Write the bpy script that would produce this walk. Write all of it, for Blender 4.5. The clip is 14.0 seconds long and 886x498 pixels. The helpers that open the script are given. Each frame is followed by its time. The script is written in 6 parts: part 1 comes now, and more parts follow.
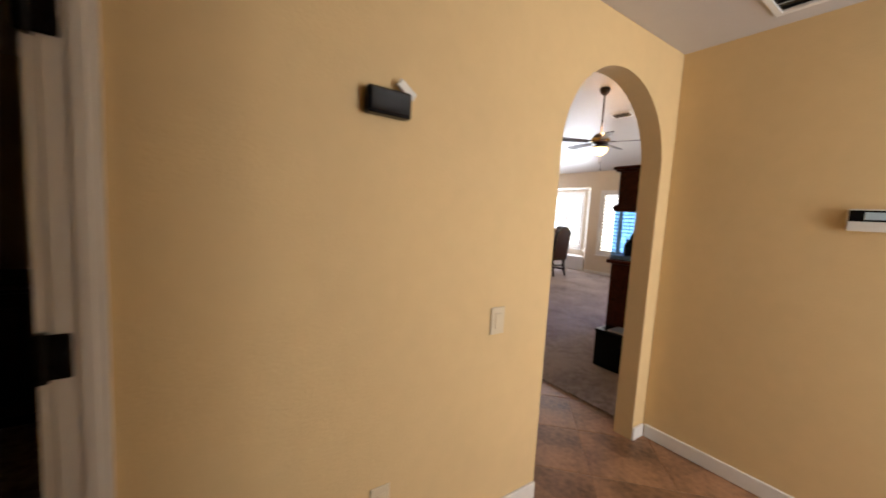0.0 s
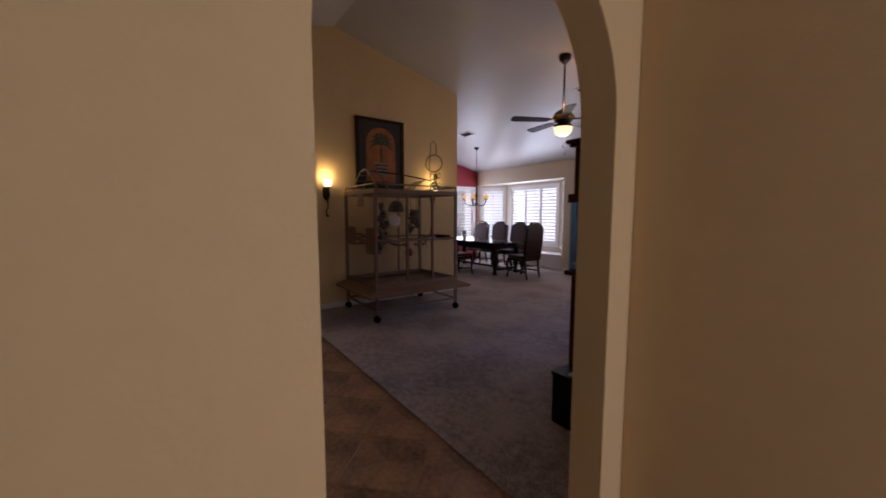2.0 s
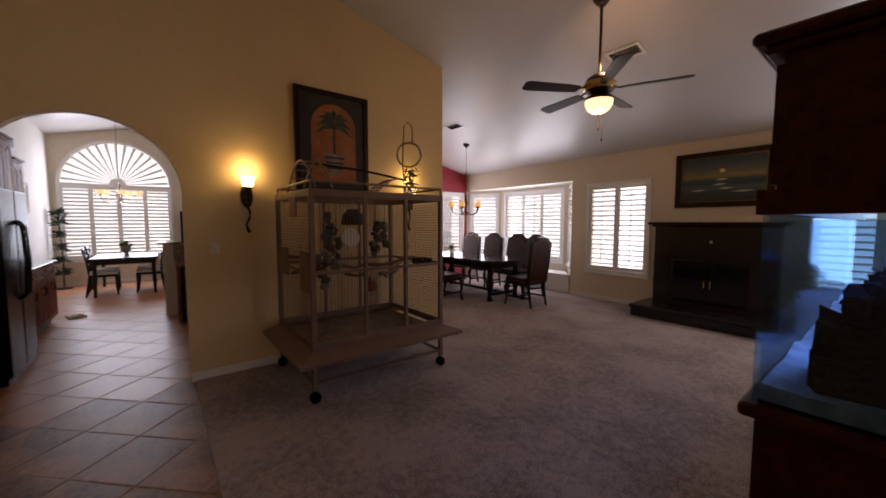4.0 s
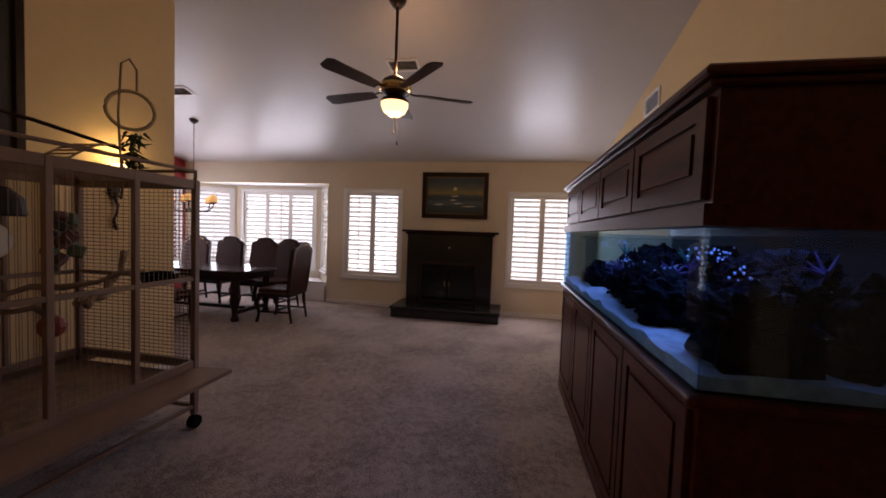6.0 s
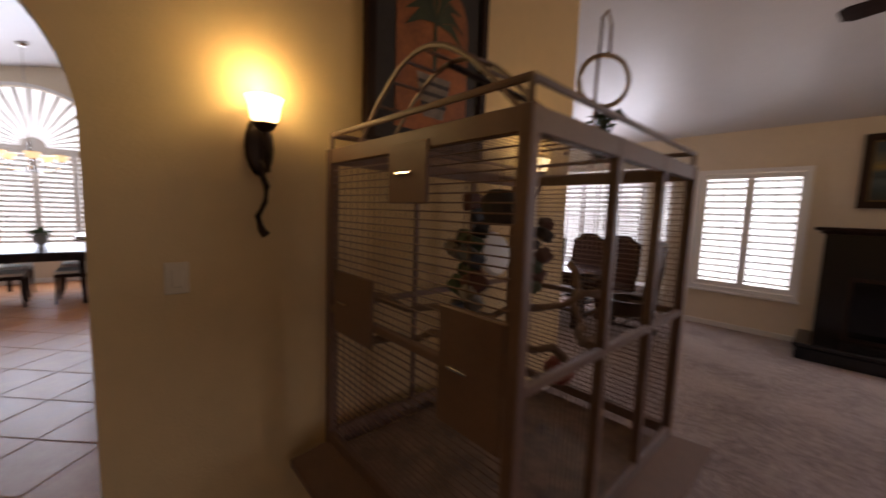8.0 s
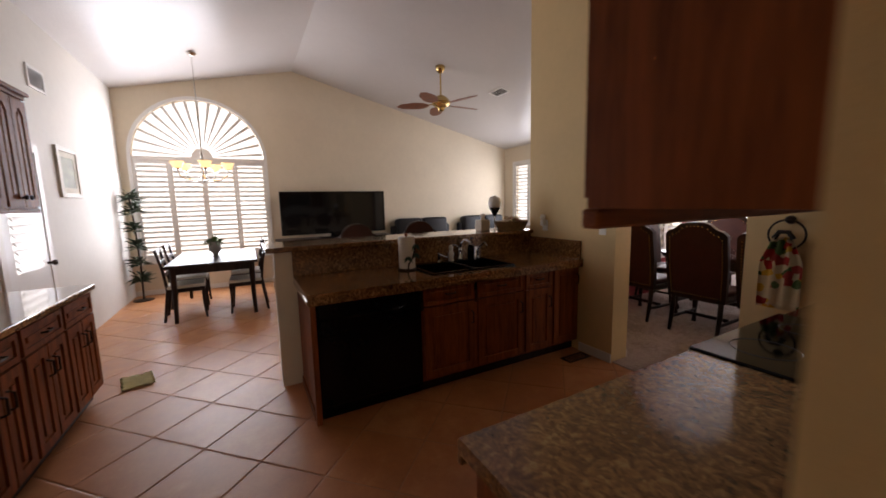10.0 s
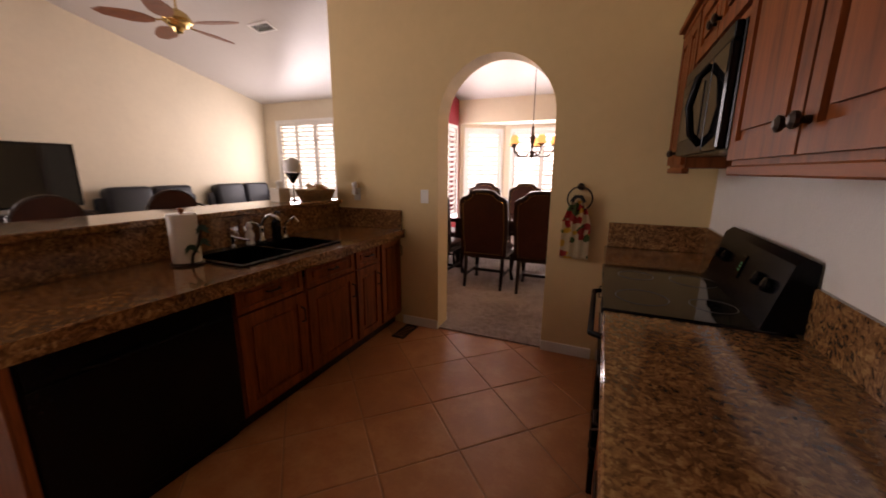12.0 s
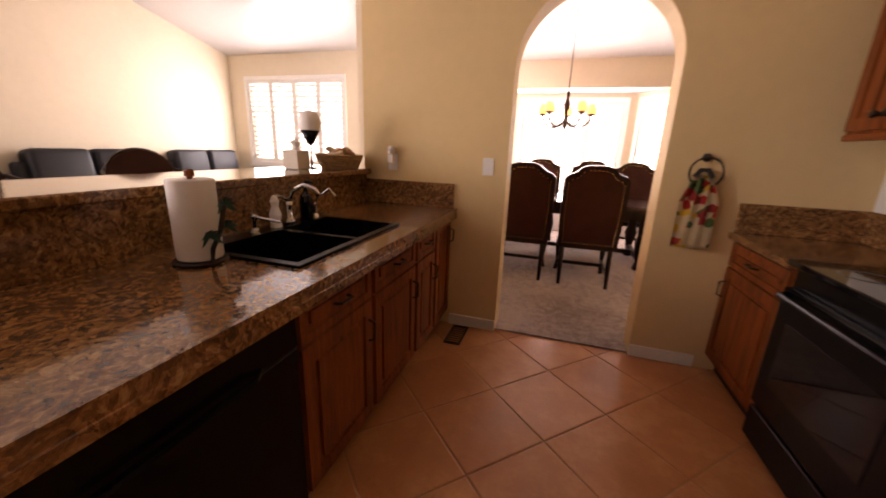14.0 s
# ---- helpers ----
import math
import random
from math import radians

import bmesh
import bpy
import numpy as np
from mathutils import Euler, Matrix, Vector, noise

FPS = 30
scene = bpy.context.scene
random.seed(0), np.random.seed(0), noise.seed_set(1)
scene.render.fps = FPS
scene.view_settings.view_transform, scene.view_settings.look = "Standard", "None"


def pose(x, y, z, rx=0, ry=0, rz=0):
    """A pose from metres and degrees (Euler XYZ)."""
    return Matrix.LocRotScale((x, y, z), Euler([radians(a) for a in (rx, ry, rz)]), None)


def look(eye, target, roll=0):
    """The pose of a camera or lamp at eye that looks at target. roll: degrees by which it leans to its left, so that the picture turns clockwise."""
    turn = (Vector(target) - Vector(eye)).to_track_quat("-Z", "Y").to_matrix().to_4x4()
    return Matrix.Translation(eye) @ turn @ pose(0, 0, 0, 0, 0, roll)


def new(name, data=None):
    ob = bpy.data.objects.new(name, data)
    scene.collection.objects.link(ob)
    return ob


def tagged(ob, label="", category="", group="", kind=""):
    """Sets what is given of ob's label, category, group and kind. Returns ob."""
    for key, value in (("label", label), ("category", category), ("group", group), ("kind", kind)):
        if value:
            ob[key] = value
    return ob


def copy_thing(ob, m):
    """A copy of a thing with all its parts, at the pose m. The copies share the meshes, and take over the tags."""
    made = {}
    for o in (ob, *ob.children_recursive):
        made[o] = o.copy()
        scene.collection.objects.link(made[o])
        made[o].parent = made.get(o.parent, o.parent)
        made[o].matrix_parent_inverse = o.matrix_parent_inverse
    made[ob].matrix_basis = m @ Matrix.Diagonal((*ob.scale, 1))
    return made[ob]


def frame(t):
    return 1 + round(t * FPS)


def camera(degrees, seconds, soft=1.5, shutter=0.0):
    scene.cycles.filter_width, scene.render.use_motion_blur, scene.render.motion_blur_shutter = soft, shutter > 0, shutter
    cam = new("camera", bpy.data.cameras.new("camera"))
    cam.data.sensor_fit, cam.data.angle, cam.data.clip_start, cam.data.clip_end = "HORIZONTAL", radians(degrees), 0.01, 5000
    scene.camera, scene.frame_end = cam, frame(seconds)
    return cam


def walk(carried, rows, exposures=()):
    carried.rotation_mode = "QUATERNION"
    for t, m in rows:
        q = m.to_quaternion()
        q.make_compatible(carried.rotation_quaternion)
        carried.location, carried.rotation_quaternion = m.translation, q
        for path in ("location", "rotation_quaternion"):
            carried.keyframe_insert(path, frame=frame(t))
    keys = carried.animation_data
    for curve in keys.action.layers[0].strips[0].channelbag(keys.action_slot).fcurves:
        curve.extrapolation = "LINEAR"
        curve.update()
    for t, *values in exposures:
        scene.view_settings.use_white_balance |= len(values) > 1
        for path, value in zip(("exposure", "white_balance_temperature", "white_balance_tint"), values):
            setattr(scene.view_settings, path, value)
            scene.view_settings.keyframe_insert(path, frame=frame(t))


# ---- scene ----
# ================= camera and walk =================
cam = camera(101.4, 14.0, soft=1.7, shutter=0.4)
PATH = [
    (0, (4.056, 2.259, 1.36), (2.411, 3.38, 1.17), 3.2),
    (0.5, (3.926, 2.519, 1.365), (2.486, 3.889, 1.145), 3.1),
    (1, (3.868, 2.813, 1.415), (2.501, 4.253, 1.180), 1.7),
    (1.5, (3.749, 3.095, 1.407), (2.306, 4.465, 1.196), 1.1),
    (2, (3.573, 3.435, 1.401), (1.959, 4.601, 1.213), 0.0),
    (2.2, (3.465, 3.542, 1.416), (1.807, 4.645, 1.232), 0.2),
    (4.3, (2.145, 4.535, 1.465), (0.631, 5.836, 1.343), -0.1),
    (4.5, (2.108, 4.54, 1.445), (0.705, 5.962, 1.35), 0.1),
    (5, (1.898, 4.56, 1.465), (0.837, 6.253, 1.37), -0.1),
    (5.5, (1.689, 4.579, 1.459), (1.069, 6.478, 1.367), 1.6),
    (6, (1.48, 4.54, 1.438), (1.135, 6.508, 1.349), 2.1),
    (6.5, (1.165, 4.54, 1.45), (0.881, 6.516, 1.345), 1.8),
    (7, (0.755, 4.659, 1.451), (0.195, 6.576, 1.336), 2.0),
    (7.5, (0.338, 4.662, 1.482), (-0.703, 6.363, 1.326), 2.1),
    (8, (-0.133, 4.73, 1.488), (-1.605, 6.07, 1.288), 2.0),
    (8.5, (-0.578, 4.637, 1.483), (-2.313, 5.611, 1.278), 0.9),
    (8.7, (-0.748, 4.571, 1.487), (-2.557, 5.398, 1.279), 0.3),
    (10.8, (-2.090, 4.335, 1.43), (-3.667, 5.528, 1.137), -2.9),
    (11, (-2.130, 4.355, 1.395), (-3.622, 5.654, 1.103), -2.8),
    (11.5, (-2.268, 4.325, 1.425), (-3.435, 5.901, 1.036), -2.8),
    (12, (-2.487, 4.300, 1.440), (-3.270, 6.091, 1.015), 0.4),
    (12.5, (-2.773, 4.367, 1.422), (-3.263, 6.251, 0.964), 0.9),
    (13, (-3.012, 4.406, 1.408), (-3.426, 6.308, 0.947), 0.4),
    (13.5, (-3.293, 4.486, 1.380), (-3.690, 6.381, 0.879), 1.2),
    (14, (-3.438, 4.634, 1.324), (-4.004, 6.476, 0.790), 2.2),
]
EXPOSURES = [(0, 0.55, 6400, 10), (0.6, 0.2, 6000, 16), (1.0, 0.0, 5500, 18), (1.5, -0.45, 5400, 16), (2.0, -0.95, 5900, 22), (4.3, -0.8, 6800, 22), (7.0, -0.82, 6500, 24), (8.0, -0.55, 6500, 20), (8.7, -0.25, 6900, 20), (10.8, -0.25, 7400, 18), (11.5, -0.05, 7900, 22), (12.5, 0.4, 8500, 32), (13.0, 0.6, 8600, 32), (14, 0.92, 8700, 32)]
walk(cam, [(t, look(eye, target, roll)) for t, eye, target, roll in PATH], EXPOSURES)

# ================= daylight =================
world = bpy.data.worlds.new("sky")
scene.world = world
world.use_nodes = True
wn = world.node_tree.nodes
sky = wn.new("ShaderNodeTexSky")
sky.sky_type = "NISHITA"
sky.sun_disc = False
sky.sun_elevation = radians(48)
sky.sun_rotation = radians(160)
world.node_tree.links.new(sky.outputs["Color"], wn["Background"].inputs["Color"])
wn["Background"].inputs["Strength"].default_value = 0.1
sun = new("sun", bpy.data.lights.new("sun", "SUN"))
sun.data.energy, sun.data.angle, sun.data.color = 2.5, radians(0.5), (1.0, 0.95, 0.88)
sun.matrix_world = look((0, -20, 24), (4, 0, 0))


def window_light(name, centre, facing, w, h, power, color=(0.86, 0.90, 1.0)):
    """Sky light just outside a window, shining along facing."""
    data = bpy.data.lights.new(name, "AREA")
    data.shape, data.size, data.size_y, data.energy, data.color = "RECTANGLE", w, h, power, color
    ob = new(name, data)
    c = Vector(centre)
    ob.matrix_world = look(c, c + Vector(facing))
    return ob


SKY_POWER = 27.0   # watts per square metre of window

# ================= materials =================
def node_mat(name):
    m = bpy.data.materials.new(name)
    m.use_nodes = True
    return m, m.node_tree.nodes, m.node_tree.links, m.node_tree.nodes["Principled BSDF"]


def ramp(nodes, stops):
    r = nodes.new("ShaderNodeValToRGB")
    while len(r.color_ramp.elements) < len(stops):
        r.color_ramp.elements.new(0.5)
    for e, (p, c) in zip(r.color_ramp.elements, stops):
        e.position, e.color = p, (*c, 1)
    return r


def noise_node(nodes, links, vec, scale, detail=4.0, rough=0.55):
    n = nodes.new("ShaderNodeTexNoise")
    n.inputs["Scale"].default_value, n.inputs["Detail"].default_value, n.inputs["Roughness"].default_value = scale, detail, rough
    links.new(vec, n.inputs["Vector"])
    return n


def mat(name, c, rough=0.6, metal=0.0, var=0.12, scale=3.0, bump=0.15, bscale=120.0, stretch=(1, 1, 1), coat=0.0, dist=0.002, spec=0.5):
    """Plain painted or solid surface with broad and fine variation and fine relief."""
    m, n, l, b = node_mat(name)
    tc = n.new("ShaderNodeTexCoord")
    mp = n.new("ShaderNodeMapping")
    mp.inputs["Scale"].default_value = stretch
    l.new(tc.outputs["Object"], mp.inputs["Vector"])
    big = noise_node(n, l, mp.outputs["Vector"], scale)
    fine = noise_node(n, l, mp.outputs["Vector"], scale * 11)
    mix = n.new("ShaderNodeMath")
    mix.operation = "MULTIPLY_ADD"
    l.new(fine.outputs["Fac"], mix.inputs[0])
    mix.inputs[1].default_value = 0.5
    l.new(big.outputs["Fac"], mix.inputs[2])
    lo = [max(0, v * (1 - var)) for v in c]
    hi = [min(1, v * (1 + var)) for v in c]
    r = ramp(n, [(0.45, lo), (1.05, hi)])
    l.new(mix.outputs[0], r.inputs["Fac"])
    l.new(r.outputs["Color"], b.inputs["Base Color"])
    rr = n.new("ShaderNodeMapRange")
    rr.inputs["To Min"].default_value, rr.inputs["To Max"].default_value = max(0.02, rough * 0.8), min(1, rough * 1.2)
    l.new(big.outputs["Fac"], rr.inputs["Value"])
    l.new(rr.outputs[0], b.inputs["Roughness"])
    b.inputs["Metallic"].default_value = metal
    b.inputs["Coat Weight"].default_value = coat
    b.inputs["Specular IOR Level"].default_value = spec
    if bump:
        bn = noise_node(n, l, tc.outputs["Object"], bscale, 3)
        bp = n.new("ShaderNodeBump")
        bp.inputs["Strength"].default_value, bp.inputs["Distance"].default_value = bump, dist
        l.new(bn.outputs["Fac"], bp.inputs["Height"])
        l.new(bp.outputs["Normal"], b.inputs["Normal"])
    return m


def wood(name, dark, light, rough=0.35, along="z", coat=0.03, spec=0.15):
    m, n, l, b = node_mat(name)
    tc = n.new("ShaderNodeTexCoord")
    mp = n.new("ShaderNodeMapping")
    s = {"x": (1.2, 14, 14), "y": (14, 1.2, 14), "z": (14, 14, 1.2)}[along]
    mp.inputs["Scale"].default_value = s
    l.new(tc.outputs["Object"], mp.inputs["Vector"])
    a = noise_node(n, l, mp.outputs["Vector"], 1.6, 6, 0.62)
    f = noise_node(n, l, mp.outputs["Vector"], 9, 3)
    add = n.new("ShaderNodeMath")
    add.operation = "MULTIPLY_ADD"
    l.new(f.outputs["Fac"], add.inputs[0])
    add.inputs[1].default_value = 0.35
    l.new(a.outputs["Fac"], add.inputs[2])
    r = ramp(n, [(0.45, dark), (0.62, [(d + k) / 2 for d, k in zip(dark, light)]), (0.85, light)])
    l.new(add.outputs[0], r.inputs["Fac"])
    l.new(r.outputs["Color"], b.inputs["Base Color"])
    b.inputs["Roughness"].default_value = rough
    b.inputs["Coat Weight"].default_value = coat
    b.inputs["Coat Roughness"].default_value = 0.25
    b.inputs["Specular IOR Level"].default_value = spec
    bp = n.new("ShaderNodeBump")
    bp.inputs["Strength"].default_value, bp.inputs["Distance"].default_value = 0.15, 0.001
    l.new(f.outputs["Fac"], bp.inputs["Height"])
    l.new(bp.outputs["Normal"], b.inputs["Normal"])
    return m


def granite_mat():
    m, n, l, b = node_mat("brown_granite")
    tc = n.new("ShaderNodeTexCoord")
    warp = noise_node(n, l, tc.outputs["Object"], 6, 4)
    mixv = n.new("ShaderNodeVectorMath")
    mixv.operation = "MULTIPLY_ADD"
    l.new(warp.outputs["Color"], mixv.inputs[0])
    mixv.inputs[1].default_value = (0.12, 0.12, 0.12)
    l.new(tc.outputs["Object"], mixv.inputs[2])
    v = n.new("ShaderNodeTexVoronoi")
    v.inputs["Scale"].default_value = 85
    l.new(mixv.outputs[0], v.inputs["Vector"])
    s = noise_node(n, l, mixv.outputs[0], 40, 7, 0.72)
    big = noise_node(n, l, tc.outputs["Object"], 5, 3)
    a1 = n.new("ShaderNodeMath")
    a1.operation = "MULTIPLY_ADD"
    sep = n.new("ShaderNodeSeparateColor")
    l.new(v.outputs["Color"], sep.inputs["Color"])
    l.new(sep.outputs[0], a1.inputs[0])
    a1.inputs[1].default_value = 0.24
    l.new(s.outputs["Fac"], a1.inputs[2])
    a2 = n.new("ShaderNodeMath")
    a2.operation = "MULTIPLY_ADD"
    l.new(big.outputs["Fac"], a2.inputs[0])
    a2.inputs[1].default_value = 0.25
    l.new(a1.outputs[0], a2.inputs[2])
    r = ramp(n, [(0.44, (0.026, 0.013, 0.008)), (0.58, (0.095, 0.043, 0.018)), (0.71, (0.175, 0.080, 0.032)), (0.84, (0.29, 0.145, 0.056)), (0.97, (0.40, 0.235, 0.105))])
    l.new(a2.outputs[0], r.inputs["Fac"])
    l.new(r.outputs["Color"], b.inputs["Base Color"])
    b.inputs["Roughness"].default_value = 0.13
    b.inputs["Coat Weight"].default_value = 0.5
    b.inputs["Coat Roughness"].default_value = 0.06
    return m


def tile_mat():
    m, n, l, b = node_mat("terracotta_tile")
    tc = n.new("ShaderNodeTexCoord")
    oi = n.new("ShaderNodeObjectInfo")
    geo = n.new("ShaderNodeNewGeometry")
    big = noise_node(n, l, geo.outputs["Position"], 5.5, 5, 0.6)
    fine = noise_node(n, l, geo.outputs["Position"], 40, 4)
    a = n.new("ShaderNodeMath")
    a.operation = "MULTIPLY_ADD"
    l.new(oi.outputs["Random"], a.inputs[0])
    a.inputs[1].default_value = 0.22
    l.new(big.outputs["Fac"], a.inputs[2])
    a2 = n.new("ShaderNodeMath")
    a2.operation = "MULTIPLY_ADD"
    l.new(fine.outputs["Fac"], a2.inputs[0])
    a2.inputs[1].default_value = 0.25
    l.new(a.outputs[0], a2.inputs[2])
    r = ramp(n, [(0.40, (0.38, 0.140, 0.052)), (0.75, (0.47, 0.187, 0.071)), (1.05, (0.56, 0.265, 0.115))])
    l.new(a2.outputs[0], r.inputs["Fac"])
    l.new(r.outputs["Color"], b.inputs["Base Color"])
    rr = n.new("ShaderNodeMapRange")
    rr.inputs["To Min"].default_value, rr.inputs["To Max"].default_value = 0.26, 0.5
    l.new(big.outputs["Fac"], rr.inputs["Value"])
    l.new(rr.outputs[0], b.inputs["Roughness"])
    bp = n.new("ShaderNodeBump")
    bp.inputs["Strength"].default_value, bp.inputs["Distance"].default_value = 0.25, 0.003
    l.new(big.outputs["Fac"], bp.inputs["Height"])
    l.new(bp.outputs["Normal"], b.inputs["Normal"])
    return m


def carpet_mat():
    m, n, l, b = node_mat("beige_carpet")
    geo = n.new("ShaderNodeNewGeometry")
    tuft = noise_node(n, l, geo.outputs["Position"], 95, 3, 0.75)
    clump = noise_node(n, l, geo.outputs["Position"], 19, 4, 0.65)
    wear = noise_node(n, l, geo.outputs["Position"], 1.4, 3, 0.5)
    a = n.new("ShaderNodeMath")
    a.operation = "MULTIPLY_ADD"
    l.new(clump.outputs["Fac"], a.inputs[0])
    a.inputs[1].default_value = 0.5
    l.new(tuft.outputs["Fac"], a.inputs[2])
    a2 = n.new("ShaderNodeMath")
    a2.operation = "MULTIPLY_ADD"
    l.new(wear.outputs["Fac"], a2.inputs[0])
    a2.inputs[1].default_value = 0.5
    l.new(a.outputs[0], a2.inputs[2])
    r = ramp(n, [(0.74, (0.13, 0.088, 0.072)), (1.0, (0.285, 0.207, 0.176)), (1.26, (0.46, 0.358, 0.31))])
    l.new(a2.outputs[0], r.inputs["Fac"])
    l.new(r.outputs["Color"], b.inputs["Base Color"])
    b.inputs["Roughness"].default_value = 1.0
    b.inputs["Specular IOR Level"].default_value = 0.1
    b.inputs["Sheen Weight"].default_value = 0.3
    bp = n.new("ShaderNodeBump")
    bp.inputs["Strength"].default_value, bp.inputs["Distance"].default_value = 0.9, 0.015
    l.new(a.outputs[0], bp.inputs["Height"])
    l.new(bp.outputs["Normal"], b.inputs["Normal"])
    return m


def glass_mat(name="clear_glass", tint=(1, 1, 1), edge=0.8):
    m = bpy.data.materials.new(name)
    m.use_nodes = True
    n, l = m.node_tree.nodes, m.node_tree.links
    n.remove(n["Principled BSDF"])
    t, g, mx, f = n.new("ShaderNodeBsdfTransparent"), n.new("ShaderNodeBsdfGlossy"), n.new("ShaderNodeMixShader"), n.new("ShaderNodeLayerWeight")
    p, k = n.new("ShaderNodeMath"), n.new("ShaderNodeMath")
    p.operation, k.operation = "POWER", "MULTIPLY_ADD"
    p.inputs[1].default_value, k.inputs[1].default_value, k.inputs[2].default_value = 4.5, edge, 0.045
    f.inputs["Blend"].default_value = 0.5
    l.new(f.outputs["Facing"], p.inputs[0])
    l.new(p.outputs[0], k.inputs[0])
    t.inputs["Color"].default_value = (*tint, 1)
    g.inputs["Roughness"].default_value = 0.0
    l.new(k.outputs[0], mx.inputs[0])
    l.new(t.outputs[0], mx.inputs[1])
    l.new(g.outputs[0], mx.inputs[2])
    l.new(mx.outputs[0], n["Material Output"].inputs["Surface"])
    return m


def glow(name, color, strength):
    m, n, l, b = node_mat(name)
    b.inputs["Base Color"].default_value = (*color, 1)
    b.inputs["Emission Color"].default_value = (*color, 1)
    b.inputs["Emission Strength"].default_value = strength
    b.inputs["Roughness"].default_value = 0.5
    return m


WALL = mat("cream_yellow_paint", (0.69, 0.505, 0.258), 0.72, var=0.05, scale=1.3, bump=0.35, bscale=95, dist=0.003)
WALL_PALE = mat("pale_cream_paint", (0.71, 0.615, 0.475), 0.72, var=0.05, scale=1.3, bump=0.35, bscale=95, dist=0.003)
WALL_WHITE = mat("soft_white_wall_paint", (0.70, 0.67, 0.62), 0.7, var=0.05, scale=1.3, bump=0.35, bscale=95, dist=0.003)
RED = mat("deep_red_paint", (0.30, 0.018, 0.03), 0.6, var=0.08, scale=2, bump=0.3, bscale=95)
CEIL = mat("white_ceiling_paint", (0.55, 0.525, 0.515), 0.34, var=0.04, scale=1.0, bump=0.5, bscale=38, dist=0.004)
WHITE = mat("white_gloss_paint", (0.80, 0.79, 0.77), 0.35, var=0.03, bump=0.05)
TRIM = mat("white_trim_paint", (0.76, 0.73, 0.68), 0.4, var=0.05, bump=0.08)
PLASTIC = mat("white_plastic", (0.78, 0.76, 0.72), 0.35, var=0.03, bump=0)
CARPET = carpet_mat()
TILE = tile_mat()
GROUT = mat("brown_grout", (0.34, 0.18, 0.098), 0.95, var=0.25, scale=6, bump=0.4, bscale=200)
GRANITE = granite_mat()
CHERRY = wood("cherry_cabinet_wood", (0.085, 0.021, 0.006), (0.28, 0.075, 0.0195), 0.5)
CHERRY_H = wood("cherry_cabinet_wood_cross", (0.085, 0.021, 0.006), (0.28, 0.075, 0.0195), 0.5, along="y")
MAHOG = wood("dark_mahogany", (0.016, 0.0026, 0.0012), (0.078, 0.0145, 0.006), 0.32, along="y", coat=0.05, spec=0.16)
DARKWOOD = wood("dark_stained_wood", (0.007, 0.0035, 0.0028), (0.030, 0.013, 0.009), 0.34)
LEATHER = mat("reddish_brown_leather", (0.040, 0.0105, 0.0068), 0.5, var=0.3, scale=7, bump=0.35, bscale=140, spec=0.18)
BLACKLEATHER = mat("black_leather", (0.010, 0.010, 0.014), 0.42, var=0.2, scale=5, bump=0.3, bscale=160, spec=0.3)
BLACK = mat("black_enamel", (0.0035, 0.0035, 0.004), 0.24, var=0.2, bump=0.03, spec=0.14)
BLACKGLASS = mat("black_glass", (0.006, 0.006, 0.0065), 0.06, var=0.1, bump=0, spec=0.3)
BLACKSTONE = mat("black_polished_stone", (0.010, 0.008, 0.0075), 0.24, var=0.5, scale=9, bump=0.1)
IRON = mat("dark_bronze_iron", (0.035, 0.022, 0.016), 0.42, metal=0.7, var=0.3, bump=0.2)
CAGE = mat("tan_powder_coat", (0.20, 0.122, 0.082), 0.5, var=0.15, scale=6, bump=0.25, bscale=240)
CHROME = mat("brushed_nickel", (0.62, 0.60, 0.57), 0.22, metal=1.0, var=0.05, bump=0)
BRASS = mat("polished_brass", (0.62, 0.43, 0.18), 0.25, metal=1.0, var=0.1, bump=0)
GLASS = glass_mat()
TANKGLASS = glass_mat("aquarium_glass", (0.60, 0.75, 0.88), 0.35)

# ================= building helpers =================
from mathutils.geometry import tessellate_polygon


def to_mesh(name, bm, material=None, smooth=False):
    bmesh.ops.recalc_face_normals(bm, faces=bm.faces)
    me = bpy.data.meshes.new(name)
    bm.to_mesh(me)
    bm.free()
    if material:
        me.materials.append(material)
    if smooth:
        for p in me.polygons:
            p.use_smooth = True
    return me


def part(name, bm, material, parent, label="", smooth=False):
    ob = new(name, to_mesh(name, bm, material, smooth))
    ob.parent = parent
    if label:
        tagged(ob, label)
    return ob


def part_from(name, me, parent, m=None, label=""):
    ob = new(name, me)
    ob.parent = parent
    if m is not None:
        ob.matrix_basis = m
    if label:
        tagged(ob, label)
    return ob


def thing(name, m, label, category, group=""):
    ob = new(name)
    ob.empty_display_size = 0.05
    ob.matrix_world = m
    return tagged(ob, label, category, group)


def solid(name, bm, material, label, category, m=None, smooth=False, group="", kind=""):
    ob = new(name, to_mesh(name, bm, material, smooth))
    if m is not None:
        ob.matrix_world = m
    return tagged(ob, label, category, group, kind)


def add_box(bm, x0, x1, y0, y1, z0, z1, bevel=0.0, segs=1):
    r = bmesh.ops.create_cube(bm, size=1.0)
    vs = r["verts"]
    for v in vs:
        v.co = Vector(((x0 + x1) / 2 + v.co.x * (x1 - x0), (y0 + y1) / 2 + v.co.y * (y1 - y0), (z0 + z1) / 2 + v.co.z * (z1 - z0)))
    if bevel:
        es = {e for v in vs for e in v.link_edges}
        bmesh.ops.bevel(bm, geom=list(es), offset=bevel, segments=segs, affect="EDGES", profile=0.5)
    return bm


def box(x0, x1, y0, y1, z0, z1, bevel=0.0, segs=1):
    return add_box(bmesh.new(), x0, x1, y0, y1, z0, z1, bevel, segs)


